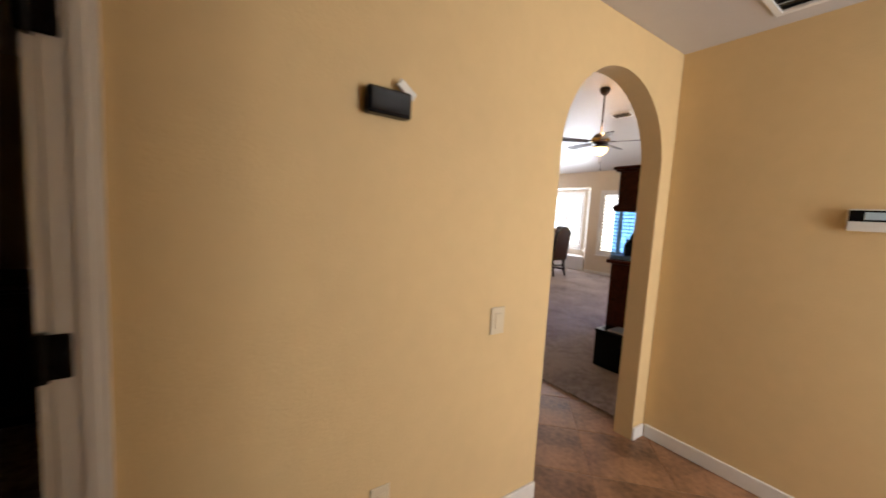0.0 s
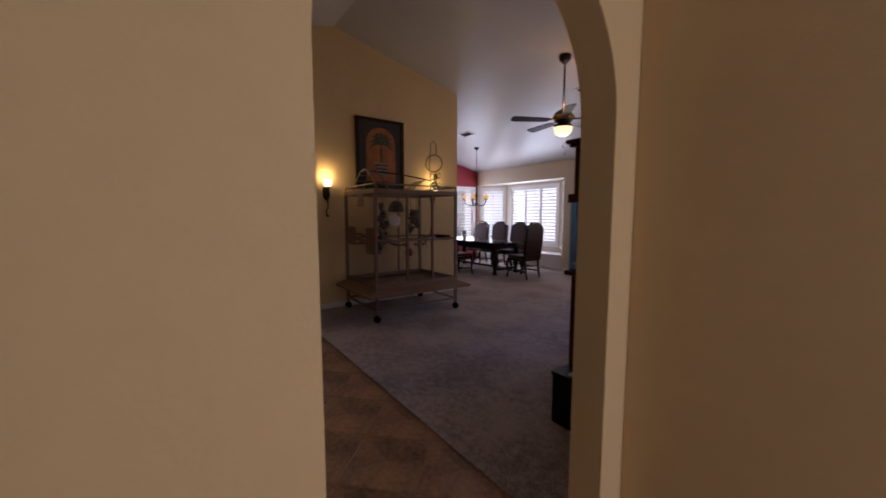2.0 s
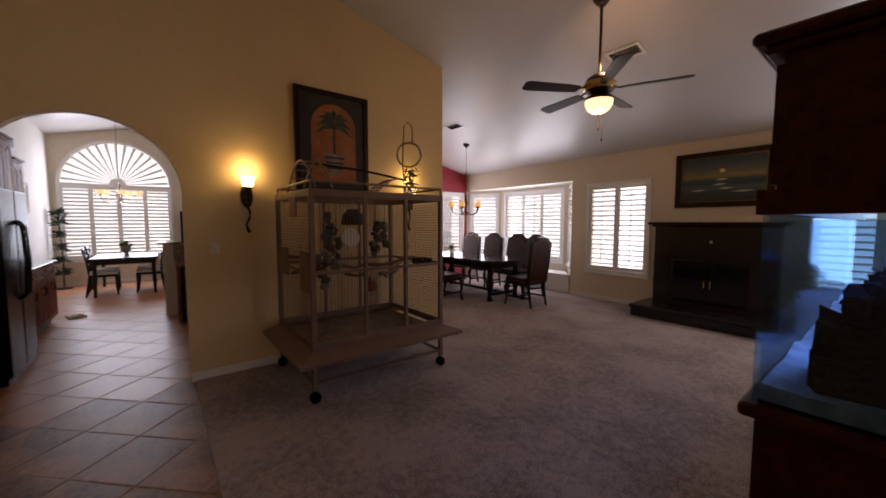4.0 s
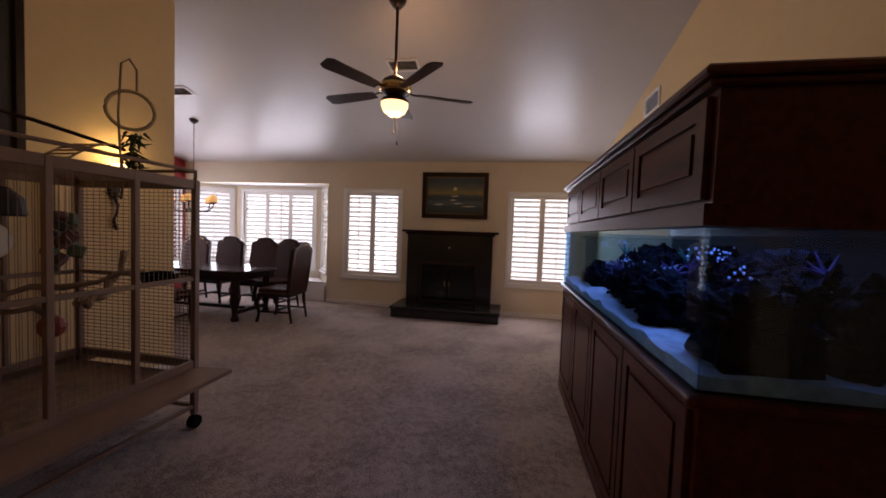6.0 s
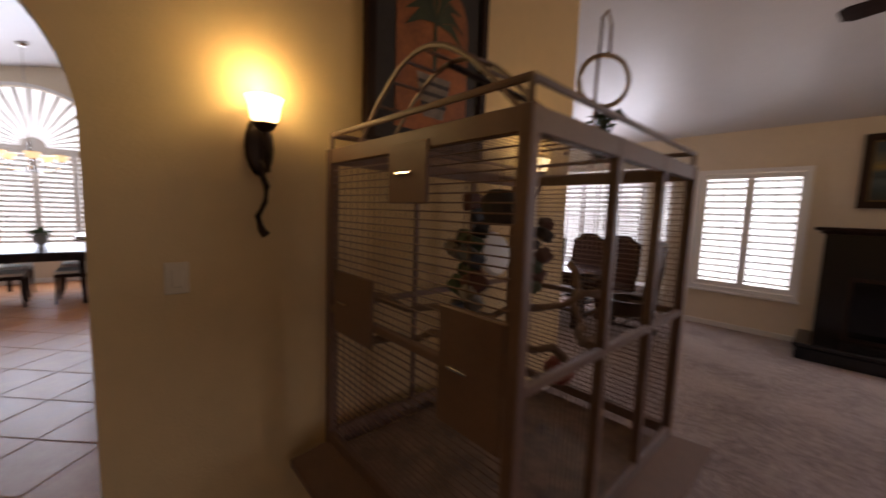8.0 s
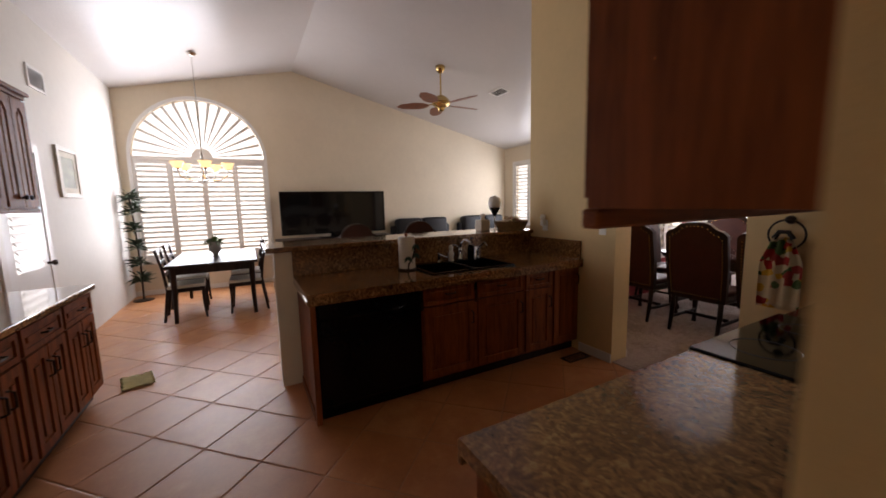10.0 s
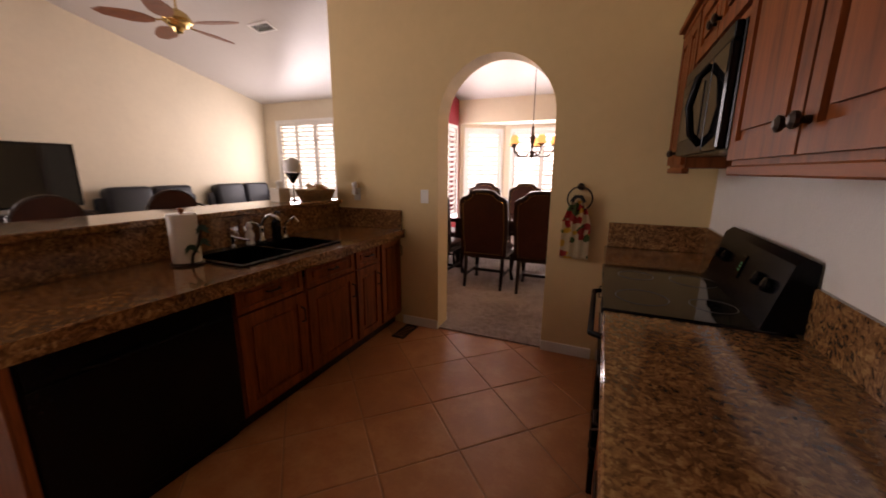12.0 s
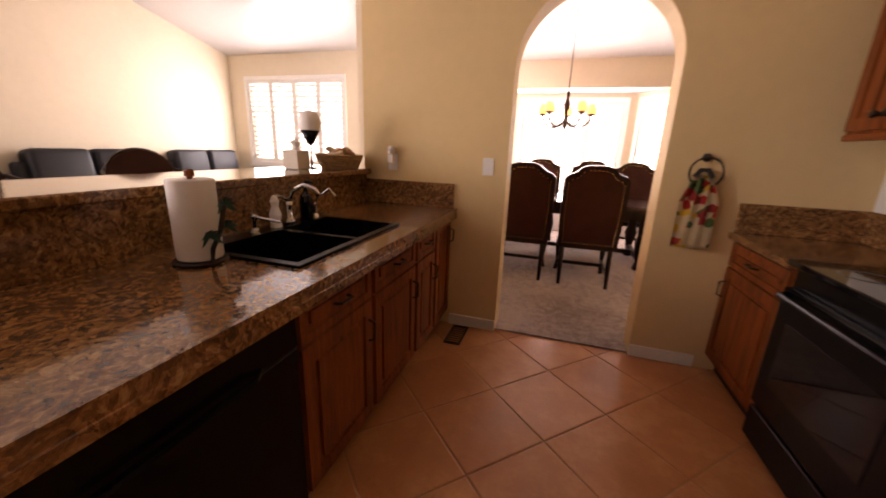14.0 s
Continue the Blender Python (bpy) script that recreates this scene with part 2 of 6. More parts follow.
def add_rod(bm, a, b, r0, r1=None, n=8, caps=True):
    a, b = Vector(a), Vector(b)
    d = b - a
    r1 = r0 if r1 is None else r1
    q = d.to_track_quat("Z", "Y").to_matrix().to_4x4()
    bmesh.ops.create_cone(bm, cap_ends=caps, segments=n, radius1=r0, radius2=r1, depth=d.length, matrix=Matrix.Translation((a + b) / 2) @ q)
    return bm


def rod(a, b, r0, r1=None, n=8):
    return add_rod(bmesh.new(), a, b, r0, r1, n)


def add_lathe(bm, profile, n=20, at=(0, 0, 0)):
    """A body of revolution about z, from (radius, z) pairs."""
    rings = []
    for r, z in profile:
        rings.append([bm.verts.new((at[0] + max(r, 1e-4) * math.cos(2 * math.pi * k / n), at[1] + max(r, 1e-4) * math.sin(2 * math.pi * k / n), at[2] + z)) for k in range(n)])
    for p, q in zip(rings, rings[1:]):
        for k in range(n):
            bm.faces.new((p[k], p[(k + 1) % n], q[(k + 1) % n], q[k]))
    return bm


def lathe(profile, n=20, at=(0, 0, 0)):
    return add_lathe(bmesh.new(), profile, n, at)


def add_tube(bm, pts, r, n=6, closed=False):
    """A tube of radius r (or radii) along points."""
    pts = [Vector(p) for p in pts]
    rings = []
    up = Vector((0.13, 0.21, 0.97))
    for i, p in enumerate(pts):
        a = pts[i - 1] if (i or closed) else p
        b = pts[(i + 1) % len(pts)] if (i + 1 < len(pts) or closed) else p
        d = (b - a).normalized()
        s = d.cross(up)
        s = s.normalized() if s.length > 1e-3 else Vector((1, 0, 0))
        w = s.cross(d)
        rad = r[i] if isinstance(r, (list, tuple)) else r
        rings.append([bm.verts.new(p + rad * (math.cos(2 * math.pi * k / n) * s + math.sin(2 * math.pi * k / n) * w)) for k in range(n)])
    pairs = list(zip(rings, rings[1:])) + ([(rings[-1], rings[0])] if closed else [])
    for p, q in pairs:
        for k in range(n):
            bm.faces.new((p[k], p[(k + 1) % n], q[(k + 1) % n], q[k]))
    if not closed:
        bm.faces.new(rings[0])
        bm.faces.new(rings[-1])
    return bm


def tube(pts, r, n=6, closed=False):
    return add_tube(bmesh.new(), pts, r, n, closed)


def ring_pts(c, r, ax="x", n=20, a0=0.0, a1=360.0):
    out = []
    for k in range(n):
        a = radians(a0 + (a1 - a0) * k / (n if a1 - a0 >= 359 else n - 1))
        u, v = r * math.cos(a), r * math.sin(a)
        out.append((c[0], c[1] + u, c[2] + v) if ax == "x" else (c[0] + u, c[1], c[2] + v) if ax == "y" else (c[0] + u, c[1] + v, c[2]))
    return out


def add_slab(bm, loops, axis, c0, c1):
    """Extrudes a flat outline with holes (loops of (u, z)) along an axis from c0 to c1."""
    def at(u, z, c):
        return (c, u, z) if axis == "x" else (u, c, z) if axis == "y" else (u, z, c)
    flat = [[Vector((u, z, 0)) for u, z in lp] for lp in loops]
    tris = tessellate_polygon(flat)
    pts = [p for lp in loops for p in lp]
    f = [bm.verts.new(at(u, z, c0)) for u, z in pts]
    g = [bm.verts.new(at(u, z, c1)) for u, z in pts]
    for t in tris:
        for side in (f, g):
            try:
                bm.faces.new([side[i] for i in t])
            except ValueError:
                pass
    k = 0
    for lp in loops:
        n = len(lp)
        for i in range(n):
            a, b = k + i, k + (i + 1) % n
            bm.faces.new((f[a], f[b], g[b], g[a]))
        k += n
    return bm


def slab(loops, axis, c0, c1):
    return add_slab(bmesh.new(), loops, axis, c0, c1)


def rect(u0, u1, z0, z1):
    return [(u0, z0), (u1, z0), (u1, z1), (u0, z1)]


def arch(u0, u1, z0, top, n=24):
    """Loop of a round-headed opening."""
    r = (u1 - u0) / 2
    c = (u0 + u1) / 2
    zs = top - r
    return [(u0, z0), (u1, z0)] + [(c + r * math.cos(math.pi * k / n), zs + r * math.sin(math.pi * k / n)) for k in range(n + 1)]


DAYLIGHT = glow('bright_daylight', (0.95, 0.97, 1.0), 1.6)

# ================= plan =================
FAR = 11.04                      # inner face of the fireplace wall
PX0, PX1 = -1.83, -1.73          # partition between kitchen and living room
RIDGE_Y, RIDGE_Z, PITCH = 5.35, 4.06, 0.236
HALLX0, HALLX1 = 2.84, 2.96


def ceil_z(y):
    return RIDGE_Z - PITCH * abs(y - RIDGE_Y)


def gable(y0, y1, z0=0.0, lift=0.05):
    lo = [(y0, z0), (y1, z0), (y1, ceil_z(y1) + lift)]
    if y0 < RIDGE_Y < y1:
        lo.append((RIDGE_Y, RIDGE_Z + lift))
    return lo + [(y0, ceil_z(y0) + lift)]


def wall(name, loops, axis, c0, c1, material, label):
    return solid(name, slab(loops, axis, c0, c1), material, label, "wall", kind="structure")


# far wall with two windows and the wide bay opening
W1, W2 = (-1.55, -0.49, 0.585, 2.155), (1.53, 2.60, 0.59, 2.145)
wall("wall_north", [[(-5.26, 0), (-5.08, 0), (-5.08, 2.30), (-1.92, 2.30), (-1.92, 0), (3.1, 0), (3.1, ceil_z(FAR) + 0.05), (-5.26, ceil_z(FAR) + 0.05)], rect(*W1), rect(*W2)], "y", FAR, FAR + 0.16, WALL_PALE, "pale cream painted wall with shuttered windows")
# bay: side pieces and the centre piece
BAYC = (-4.19, -2.53, 0.62, 2.18)
BAYY = 11.60
wall("wall_bay_centre", [rect(-4.36, -2.36, 0, 2.34), rect(*BAYC)], "y", BAYY, BAYY + 0.12, WALL_PALE, "pale cream bay wall round the middle window")


def wall_between(name, a, b, thick, z1, hole, material, label):
    """A wall on a slant from a to b (plan), with a window hole (u0, u1, z0, z1) along it."""
    a, b = Vector((*a, 0)), Vector((*b, 0))
    d = b - a
    m = Matrix.Translation(a) @ Matrix.Rotation(math.atan2(d.y, d.x), 4, "Z")
    ob = solid(name, slab([rect(0, d.length, 0, z1)] + ([rect(*hole)] if hole else []), "y", 0, thick), material, label, "wall", kind="structure")
    ob.matrix_world = m
    return m, d.length


BL, bl_len = wall_between("wall_bay_west", (-5.08, FAR + 0.02), (-4.36, BAYY), 0.12, 2.34, (0.12, 0.80, 0.62, 2.18), WALL_PALE, "slanted pale cream bay wall with a window")
BR, br_len = wall_between("wall_bay_east", (-2.36, BAYY), (-1.92, FAR + 0.02), 0.12, 2.34, (0.10, 0.58, 0.62, 2.18), WALL_PALE, "slanted pale cream bay wall with a narrow window")
solid("ceiling_bay", slab([[(-5.2, FAR + 0.003), (-1.8, FAR + 0.003), (-2.3, BAYY + 0.12), (-4.4, BAYY + 0.12)]], "z", 2.303, 2.4), CEIL, "white soffit over the bay window", "ceiling", kind="structure")
# dining west wall, red
RW = (9.55, 10.90, 0.62, 2.20)
wall("wall_dining_west", [gable(8.0, FAR + 0.1), rect(*RW)], "x", -5.26, -5.12, RED, "deep red painted accent wall with a window")
# partition with round-headed opening
wall("wall_partition", [[(2.4, 0), (3.44, 0)] + list(reversed(arch(3.44, 4.66, 0, 2.32)[2:])) + [(4.66, 0), (7.58, 0), (7.58, ceil_z(7.58) + 0.05), (RIDGE_Y, RIDGE_Z + 0.05), (2.4, ceil_z(2.4) + 0.05)]], "x", PX0, PX1, WALL, "cream yellow painted wall with a round-headed opening")
# kitchen wall with arch to the dining area
AX0, AX1 = -3.78, -2.85
wall("wall_kitchen_north", [[(-4.86, 0), (AX0, 0)] + list(reversed(arch(AX0, AX1, 0, 2.30)[2:])) + [(AX1, 0), (PX0, 0), (PX0, ceil_z(7.15) + 0.05), (-4.86, ceil_z(7.15) + 0.05)]], "y", 7.15, 7.36, WALL, "cream yellow kitchen wall with a round-headed doorway")
wall_between("wall_family_slant", (-5.18, 8.02), (-4.93, 7.36), 0.1, 3.42, None, WALL, "short slanted cream wall return")
wall("wall_family_east", [gable(8.0, 10.66)], "x", -5.40, -5.265, WALL_PALE, "pale cream family room wall")
# family room and breakfast nook
ARCHW = (2.76, 4.75, 0.62, 3.36)
wall("wall_west", [gable(2.3, 10.66), arch(*ARCHW)], "x", -9.75, -9.60, WALL_PALE, "pale cream wall with a tall arched window")
FAMW = (-9.20, -7.15, 0.95, 2.42)
wall("wall_family_north", [rect(-9.75, -5.4, 0, ceil_z(10.5) + 0.05), rect(*FAMW)], "y", 10.52, 10.66, WALL_PALE, "pale cream family room wall with shuttered window")
wall("wall_south", [rect(-9.75, PX0, 0, ceil_z(2.6) + 0.05)], "y", 2.28, 2.60, WALL_WHITE, "soft white kitchen wall")
# unseen stretch, coloured yellow instead of white so it bounces less light
wall("wall_entry_south", [rect(PX0 + 0.001, 2.838, 0, ceil_z(2.6) + 0.05)], "y", 2.28, 2.60, WALL, "unseen entry wall, cream yellow to cut bounced light")
# right wall of the living room
wall("wall_east", [gable(4.80, FAR + 0.1)], "x", 2.98, 3.10, WALL, "cream yellow living room side wall")
# hall
HY = 4.66
wall("wall_hall_arch", [[(-0.2, 0), (1.18, 0), (1.18, 2.06), (2.0, 2.06), (2.0, 0), (3.62, 0)] + list(reversed(arch(3.62, 4.53, 0, 2.15)[2:])) + [(4.53, 0), (HY + 0.14, 0), (HY + 0.14, ceil_z(4.8)), (RIDGE_Y - 0.6, ceil_z(4.75)), (2.42, ceil_z(2.42)), (-0.2, 2.6)]], "x", HALLX0, HALLX1, WALL, "cream yellow hall wall with a round-headed opening")
wall("wall_hall_end", [rect(2.963, 5.6, 0, 2.5)], "y", HY, HY + 0.14, WALL, "cream yellow hall end wall")
wall("wall_hall_east", [rect(-0.2, 4.8, 0, 2.5), rect(3.70, 4.56, 0.4, 2.2)], "x", 5.60, 5.74, WALL, "unseen cream hall wall with the added window")
# unseen wall placed to block the added window's light from the hall's left side
wall("wall_hall_light_blocker", [rect(-0.2, 3.06, 0, 2.42)], "x", 4.25, 4.39, WALL, "unseen cream wall added to shade part of the hall")
wall("wall_hall_south", [rect(-0.6, 5.74, 0, 2.6)], "y", -0.34, -0.2, WALL, "cream hall end wall")
wall("wall_study_west", [rect(-0.2, 2.28, 0, 2.6)], "x", -0.6, -0.46, WALL_PALE, "plain study wall")


def ceiling_piece(name, x0, x1, y0, y1):
    bm = bmesh.new()
    add_slab(bm, [[(y0, ceil_z(y0)), (y1, ceil_z(y1)), (y1, ceil_z(y1) + 0.1), (y0, ceil_z(y0) + 0.1)]], "x", x0, x1)
    return solid(name, bm, CEIL, "white textured sloping ceiling", "ceiling", kind="structure")


ceiling_piece("ceiling_north_slope", -9.75, 3.1, RIDGE_Y, FAR + 0.16)
ceiling_piece("ceiling_south_slope", -9.75, 2.95, 2.28, RIDGE_Y)
solid("ceiling_hall", box(2.962, 5.74, -0.34, HY + 0.14, 2.38, 2.48), CEIL, "white flat hall ceiling", "ceiling", kind="structure")
solid("ceiling_study", box(-0.6, 2.838, -0.34, 2.28, 2.44, 2.54), CEIL, "white flat study ceiling", "ceiling", kind="structure")

# floors
solid("floor", box(-9.75, 5.74, -0.34, 12.0, -0.2, -0.0035), GROUT, "brown grout bed under the floor tiles", "floor", kind="structure")
solid("floor_carpet_living", slab([[(PX1, 4.69), (2.98, 4.69), (2.98, FAR + 0.02), (-1.95, FAR + 0.02), (-2.36, BAYY), (-4.36, BAYY), (-5.08, FAR + 0.02), (-5.12, 7.17), (PX1, 7.17)]], "z", -0.012, 0.012), CARPET, "beige plush wall-to-wall carpet", "carpet", kind="structure")
solid("floor_carpet_family", box(-9.60, -5.40, 7.0, 10.52, -0.012, 0.012), CARPET, "beige plush carpet of the family room", "carpet", kind="structure")
solid("floor_carpet_study", box(-0.46, 2.838, -0.2, 2.28, -0.012, 0.012), CARPET, "beige plush carpet of the study", "carpet", kind="structure")
solid("ground", box(-60, 60, -60, 70, -0.35, -0.22), mat("dry_earth", (0.30, 0.24, 0.18), 0.95, var=0.3, scale=0.6, bump=0.5, bscale=20), "dry bare earth round the house", "ground", kind="structure")


# baseboards
def base_x(x, y0, y1, side):
    solid("baseboard", box(min(x, x + side * 0.014), max(x, x + side * 0.014), y0, y1, 0, 0.085, 0.004), TRIM, "cream white painted baseboard", "baseboard", kind="structure")


def base_y(y, x0, x1, side):
    solid("baseboard", box(x0, x1, min(y, y + side * 0.014), max(y, y + side * 0.014), 0, 0.085, 0.004), TRIM, "cream white painted baseboard", "baseboard", kind="structure")


base_x(PX1, 4.66, 7.58, 1), base_y(FAR, -1.92, -0.36, -1), base_y(FAR, 1.42, 2.98, -1), base_x(2.98, 8.14, FAR - 0.014, -1)
base_y(7.15, -4.14, AX0, -1), base_y(7.15, AX1, -2.47, -1), base_y(BAYY, -4.35, -2.37, -1)
base_x(HALLX1, 2.092, 3.62, 1), base_x(HALLX1, 4.53, HY - 0.014, 1), base_y(HY, 2.976, 5.6, -1)
base_y(7.36, -5.12, AX0, 1), base_y(7.36, AX1, PX0, 1), base_x(-9.60, 2.60, 10.52, 1)


# ================= shuttered windows =================
def louver_mesh(w):
    bm = bmesh.new()
    prof = [(-0.038, 0.0), (-0.02, 0.0045), (0.02, 0.0045), (0.038, 0.0), (0.02, -0.0045), (-0.02, -0.0045)]
    ends = []
    for x in (0.0, w):
        ends.append([bm.verts.new((x, y, z)) for y, z in prof])
    for k in range(6):
        bm.faces.new((ends[0][k], ends[0][(k + 1) % 6], ends[1][(k + 1) % 6], ends[1][k]))
    bm.faces.new(ends[0]), bm.faces.new(ends[1])
    return to_mesh("louver", bm, WHITE)


def shutter_window(name, m, w, z0, z1, panels, label, light=True, pitch=0.085, tilt=-25, sill=True, ext=0.5, gain=1.0, tone=(0.86, 0.90, 1.0)):
    """A window in the plane y = 0 of m (inside is -y), width w from u = 0, with plantation shutters on the inner side."""
    win = tagged(new(name), label, "window", kind="structure")
    win.matrix_world = m
    t = 0.055
    fr = bmesh.new()
    add_slab(fr, [rect(-t, w + t, z0 - t, z1 + t), rect(0.004, w - 0.004, z0 + 0.004, z1 - 0.004)], "y", -0.022, 0.0)
    part("window_frame", fr, WHITE, win)
    if sill:
        part("window_sill", box(-t - 0.02, w + t + 0.02, -0.05, -0.0225, z0 - t - 0.028, z0 - t, 0.004), WHITE, win)
    part("pane", box(0.004, w - 0.004, 0.10, 0.106, z0 + 0.004, z1 - 0.004), GLASS, win).visible_shadow = False
    part("mullion", box(w / 2 - 0.015, w / 2 + 0.015, 0.085, 0.115, z0 + 0.004, z1 - 0.004), WHITE, win)
    pw = (w - 0.01) / panels
    st, rl = 0.045, 0.07
    lm = louver_mesh(pw - 2 * st - 0.004)
    for k in range(panels):
        u = 0.005 + k * pw
        pb = bmesh.new()
        add_slab(pb, [rect(u + 0.001, u + pw - 0.001, z0 + 0.006, z1 - 0.006), rect(u + st, u + pw - st, z0 + rl, z1 - rl)], "y", 0.004, 0.030)
        pan = part("shutter_panel", pb, WHITE, win)
        n = max(2, int((z1 - z0 - 2 * rl) / pitch))
        step = (z1 - z0 - 2 * rl) / n
        for i in range(n):
            part_from("louver", lm, pan, Matrix.Translation((u + st + 0.002, 0.017, z0 + rl + (i + 0.5) * step)) @ Matrix.Rotation(radians(tilt), 4, "X"))
        part("tilt_rod", box(u + pw / 2 - 0.006, u + pw / 2 + 0.006, -0.032, -0.022, z0 + rl + 0.04, z1 - rl - 0.04), WHITE, pan)
    if light:
        part("backdrop", box(-ext, w + ext, 0.70, 0.72, z0 - 0.8, z1 + 0.8), DAYLIGHT, win, "bright overexposed daylight outside")
        c = m @ Vector((w / 2, -0.055, (z0 + z1) / 2))
        d = (m.to_3x3() @ Vector((0, -1, 0)))
        if gain:
            window_light("window_light", c, d, w - 0.1, z1 - z0 - 0.1, SKY_POWER * gain * w * (z1 - z0), tone)
    return win


shutter_window("window_1", pose(W1[0], FAR + 0.002, 0), W1[1] - W1[0], W1[2], W1[3], 2, "white plantation shutters on a bright window beside the fireplace", gain=0.0)
shutter_window("window_2", pose(W2[0], FAR + 0.002, 0), W2[1] - W2[0], W2[2], W2[3], 2, "white plantation shutters on a bright window near the aquarium", ext=1.2, gain=1.05)
shutter_window("window_3", pose(BAYC[0], BAYY + 0.002, 0), BAYC[1] - BAYC[0], BAYC[2], BAYC[3], 3, "white plantation shutters on the middle bay window", gain=1.0, tilt=-32)
shutter_window("window_4", BL @ pose(0.12, 0.002, 0), 0.68, 0.62, 2.18, 1, "nearly closed white plantation shutter on a slanted bay window", gain=0.3, tilt=-58)
shutter_window("window_5", BR @ pose(0.10, 0.002, 0), 0.48, 0.62, 2.18, 1, "white plantation shutter on the narrow bay window", gain=0.3)
shutter_window("window_6", pose(-5.12 - 0.002, RW[0], 0, 0, 0, 90), RW[1] - RW[0], RW[2], RW[3], 2, "half-closed white plantation shutters on the red wall window", ext=0.12, tilt=-48, gain=0.8)
shutter_window("window_7", pose(FAMW[0], 10.522, 0), FAMW[1] - FAMW[0], FAMW[2], FAMW[3], 4, "white plantation shutters on the family room window", ext=2.2, gain=0.75, tone=(0.77, 0.86, 1.0))


def arched_window():
    y0, y1, z0, top = ARCHW
    w, r = y1 - y0, (y1 - y0) / 2
    zs = top - r
    m = pose(-9.602, y0, 0, 0, 0, 90)
    win = tagged(new("window_8"), "tall arched window with shutters and a sunburst fan top", "window", kind="structure")
    win.matrix_world = m
    t = 0.05
    part("window_frame", slab([arch(-t, w + t, z0 - t, top + t), arch(0.004, w - 0.004, z0 + 0.004, top - 0.004)], "y", -0.022, 0.0), WHITE, win)
    part("window_sill", box(-0.08, w + 0.08, -0.06, -0.0225, z0 - 0.085, z0 - 0.052, 0.004), WHITE, win)
    part("pane", slab([arch(0.004, w - 0.004, z0 + 0.004, top - 0.004)], "y", 0.11, 0.115), GLASS, win).visible_shadow = False
    part("transom", box(0.004, w - 0.004, 0.0, 0.05, zs - 0.06, zs + 0.01), WHITE, win)
    pw = (w - 0.01) / 4
    lm = louver_mesh(pw - 0.09)
    for k in range(4):
        u = 0.005 + k * pw
        pan = part("shutter_panel", slab([rect(u + 0.001, u + pw - 0.001, z0 + 0.006, zs - 0.062), rect(u + 0.043, u + pw - 0.043, z0 + 0.07, zs - 0.12)], "y", 0.004, 0.030), WHITE, win)
        n = int((zs - 0.12 - z0 - 0.07) / 0.085)
        step = (zs - 0.12 - z0 - 0.07) / n
        for i in range(n):
            part_from("louver", lm, pan, Matrix.Translation((u + 0.045, 0.017, z0 + 0.07 + (i + 0.5) * step)) @ Matrix.Rotation(radians(-36), 4, "X"))
    hub = part("sunburst_hub", slab([[(w / 2 + 0.16 * math.cos(math.pi * k / 12), zs + 0.012 + 0.16 * math.sin(math.pi * k / 12)) for k in range(13)]], "y", 0.0, 0.035), WHITE, win)
    for k in range(17):
        a = math.pi * (k + 0.5) / 17
        bm = bmesh.new()
        q0, q1 = 0.17, r - 0.03
        add_slab(bm, [[(q0, -0.006), (q1, -0.030), (q1, 0.030), (q0, 0.006)]], "y", -0.004, 0.004)
        ob = part("sunburst_slat", bm, WHITE, win)
        ob.matrix_basis = Matrix.Translation((w / 2, 0.018, zs + 0.012)) @ Matrix.Rotation(-a, 4, "Y") @ Matrix.Rotation(radians(28), 4, "X")
    part("backdrop", box(-1.2, w + 1.2, 0.80, 0.82, z0 - 0.8, top + 0.8), DAYLIGHT, win, "bright overexposed daylight outside")
    window_light("window_light", (-9.54, (y0 + y1) / 2, (z0 + top) / 2 - 0.1), (1, 0, 0), w * 0.85, (top - z0) * 0.85, SKY_POWER * w * (top - z0) * 0.85, (0.77, 0.86, 1.0))


arched_window()
# unseen window added behind the walker, with a lamp to light the hall
ew = tagged(new("window_9"), "unseen glazed opening added to light the hall", "window", kind="structure")
part("pane", box(5.66, 5.668, 3.70, 4.56, 0.4, 2.2), GLASS, ew).visible_shadow = False
part("window_frame", slab([rect(3.64, 4.62, 0.34, 2.26), rect(3.704, 4.556, 0.404, 2.196)], "x", 5.57, 5.598), WHITE, ew)
window_light("window_light", (5.90, 4.13, 1.3), (-1, 0, 0), 0.85, 1.8, 42, (1.0, 0.97, 0.95))

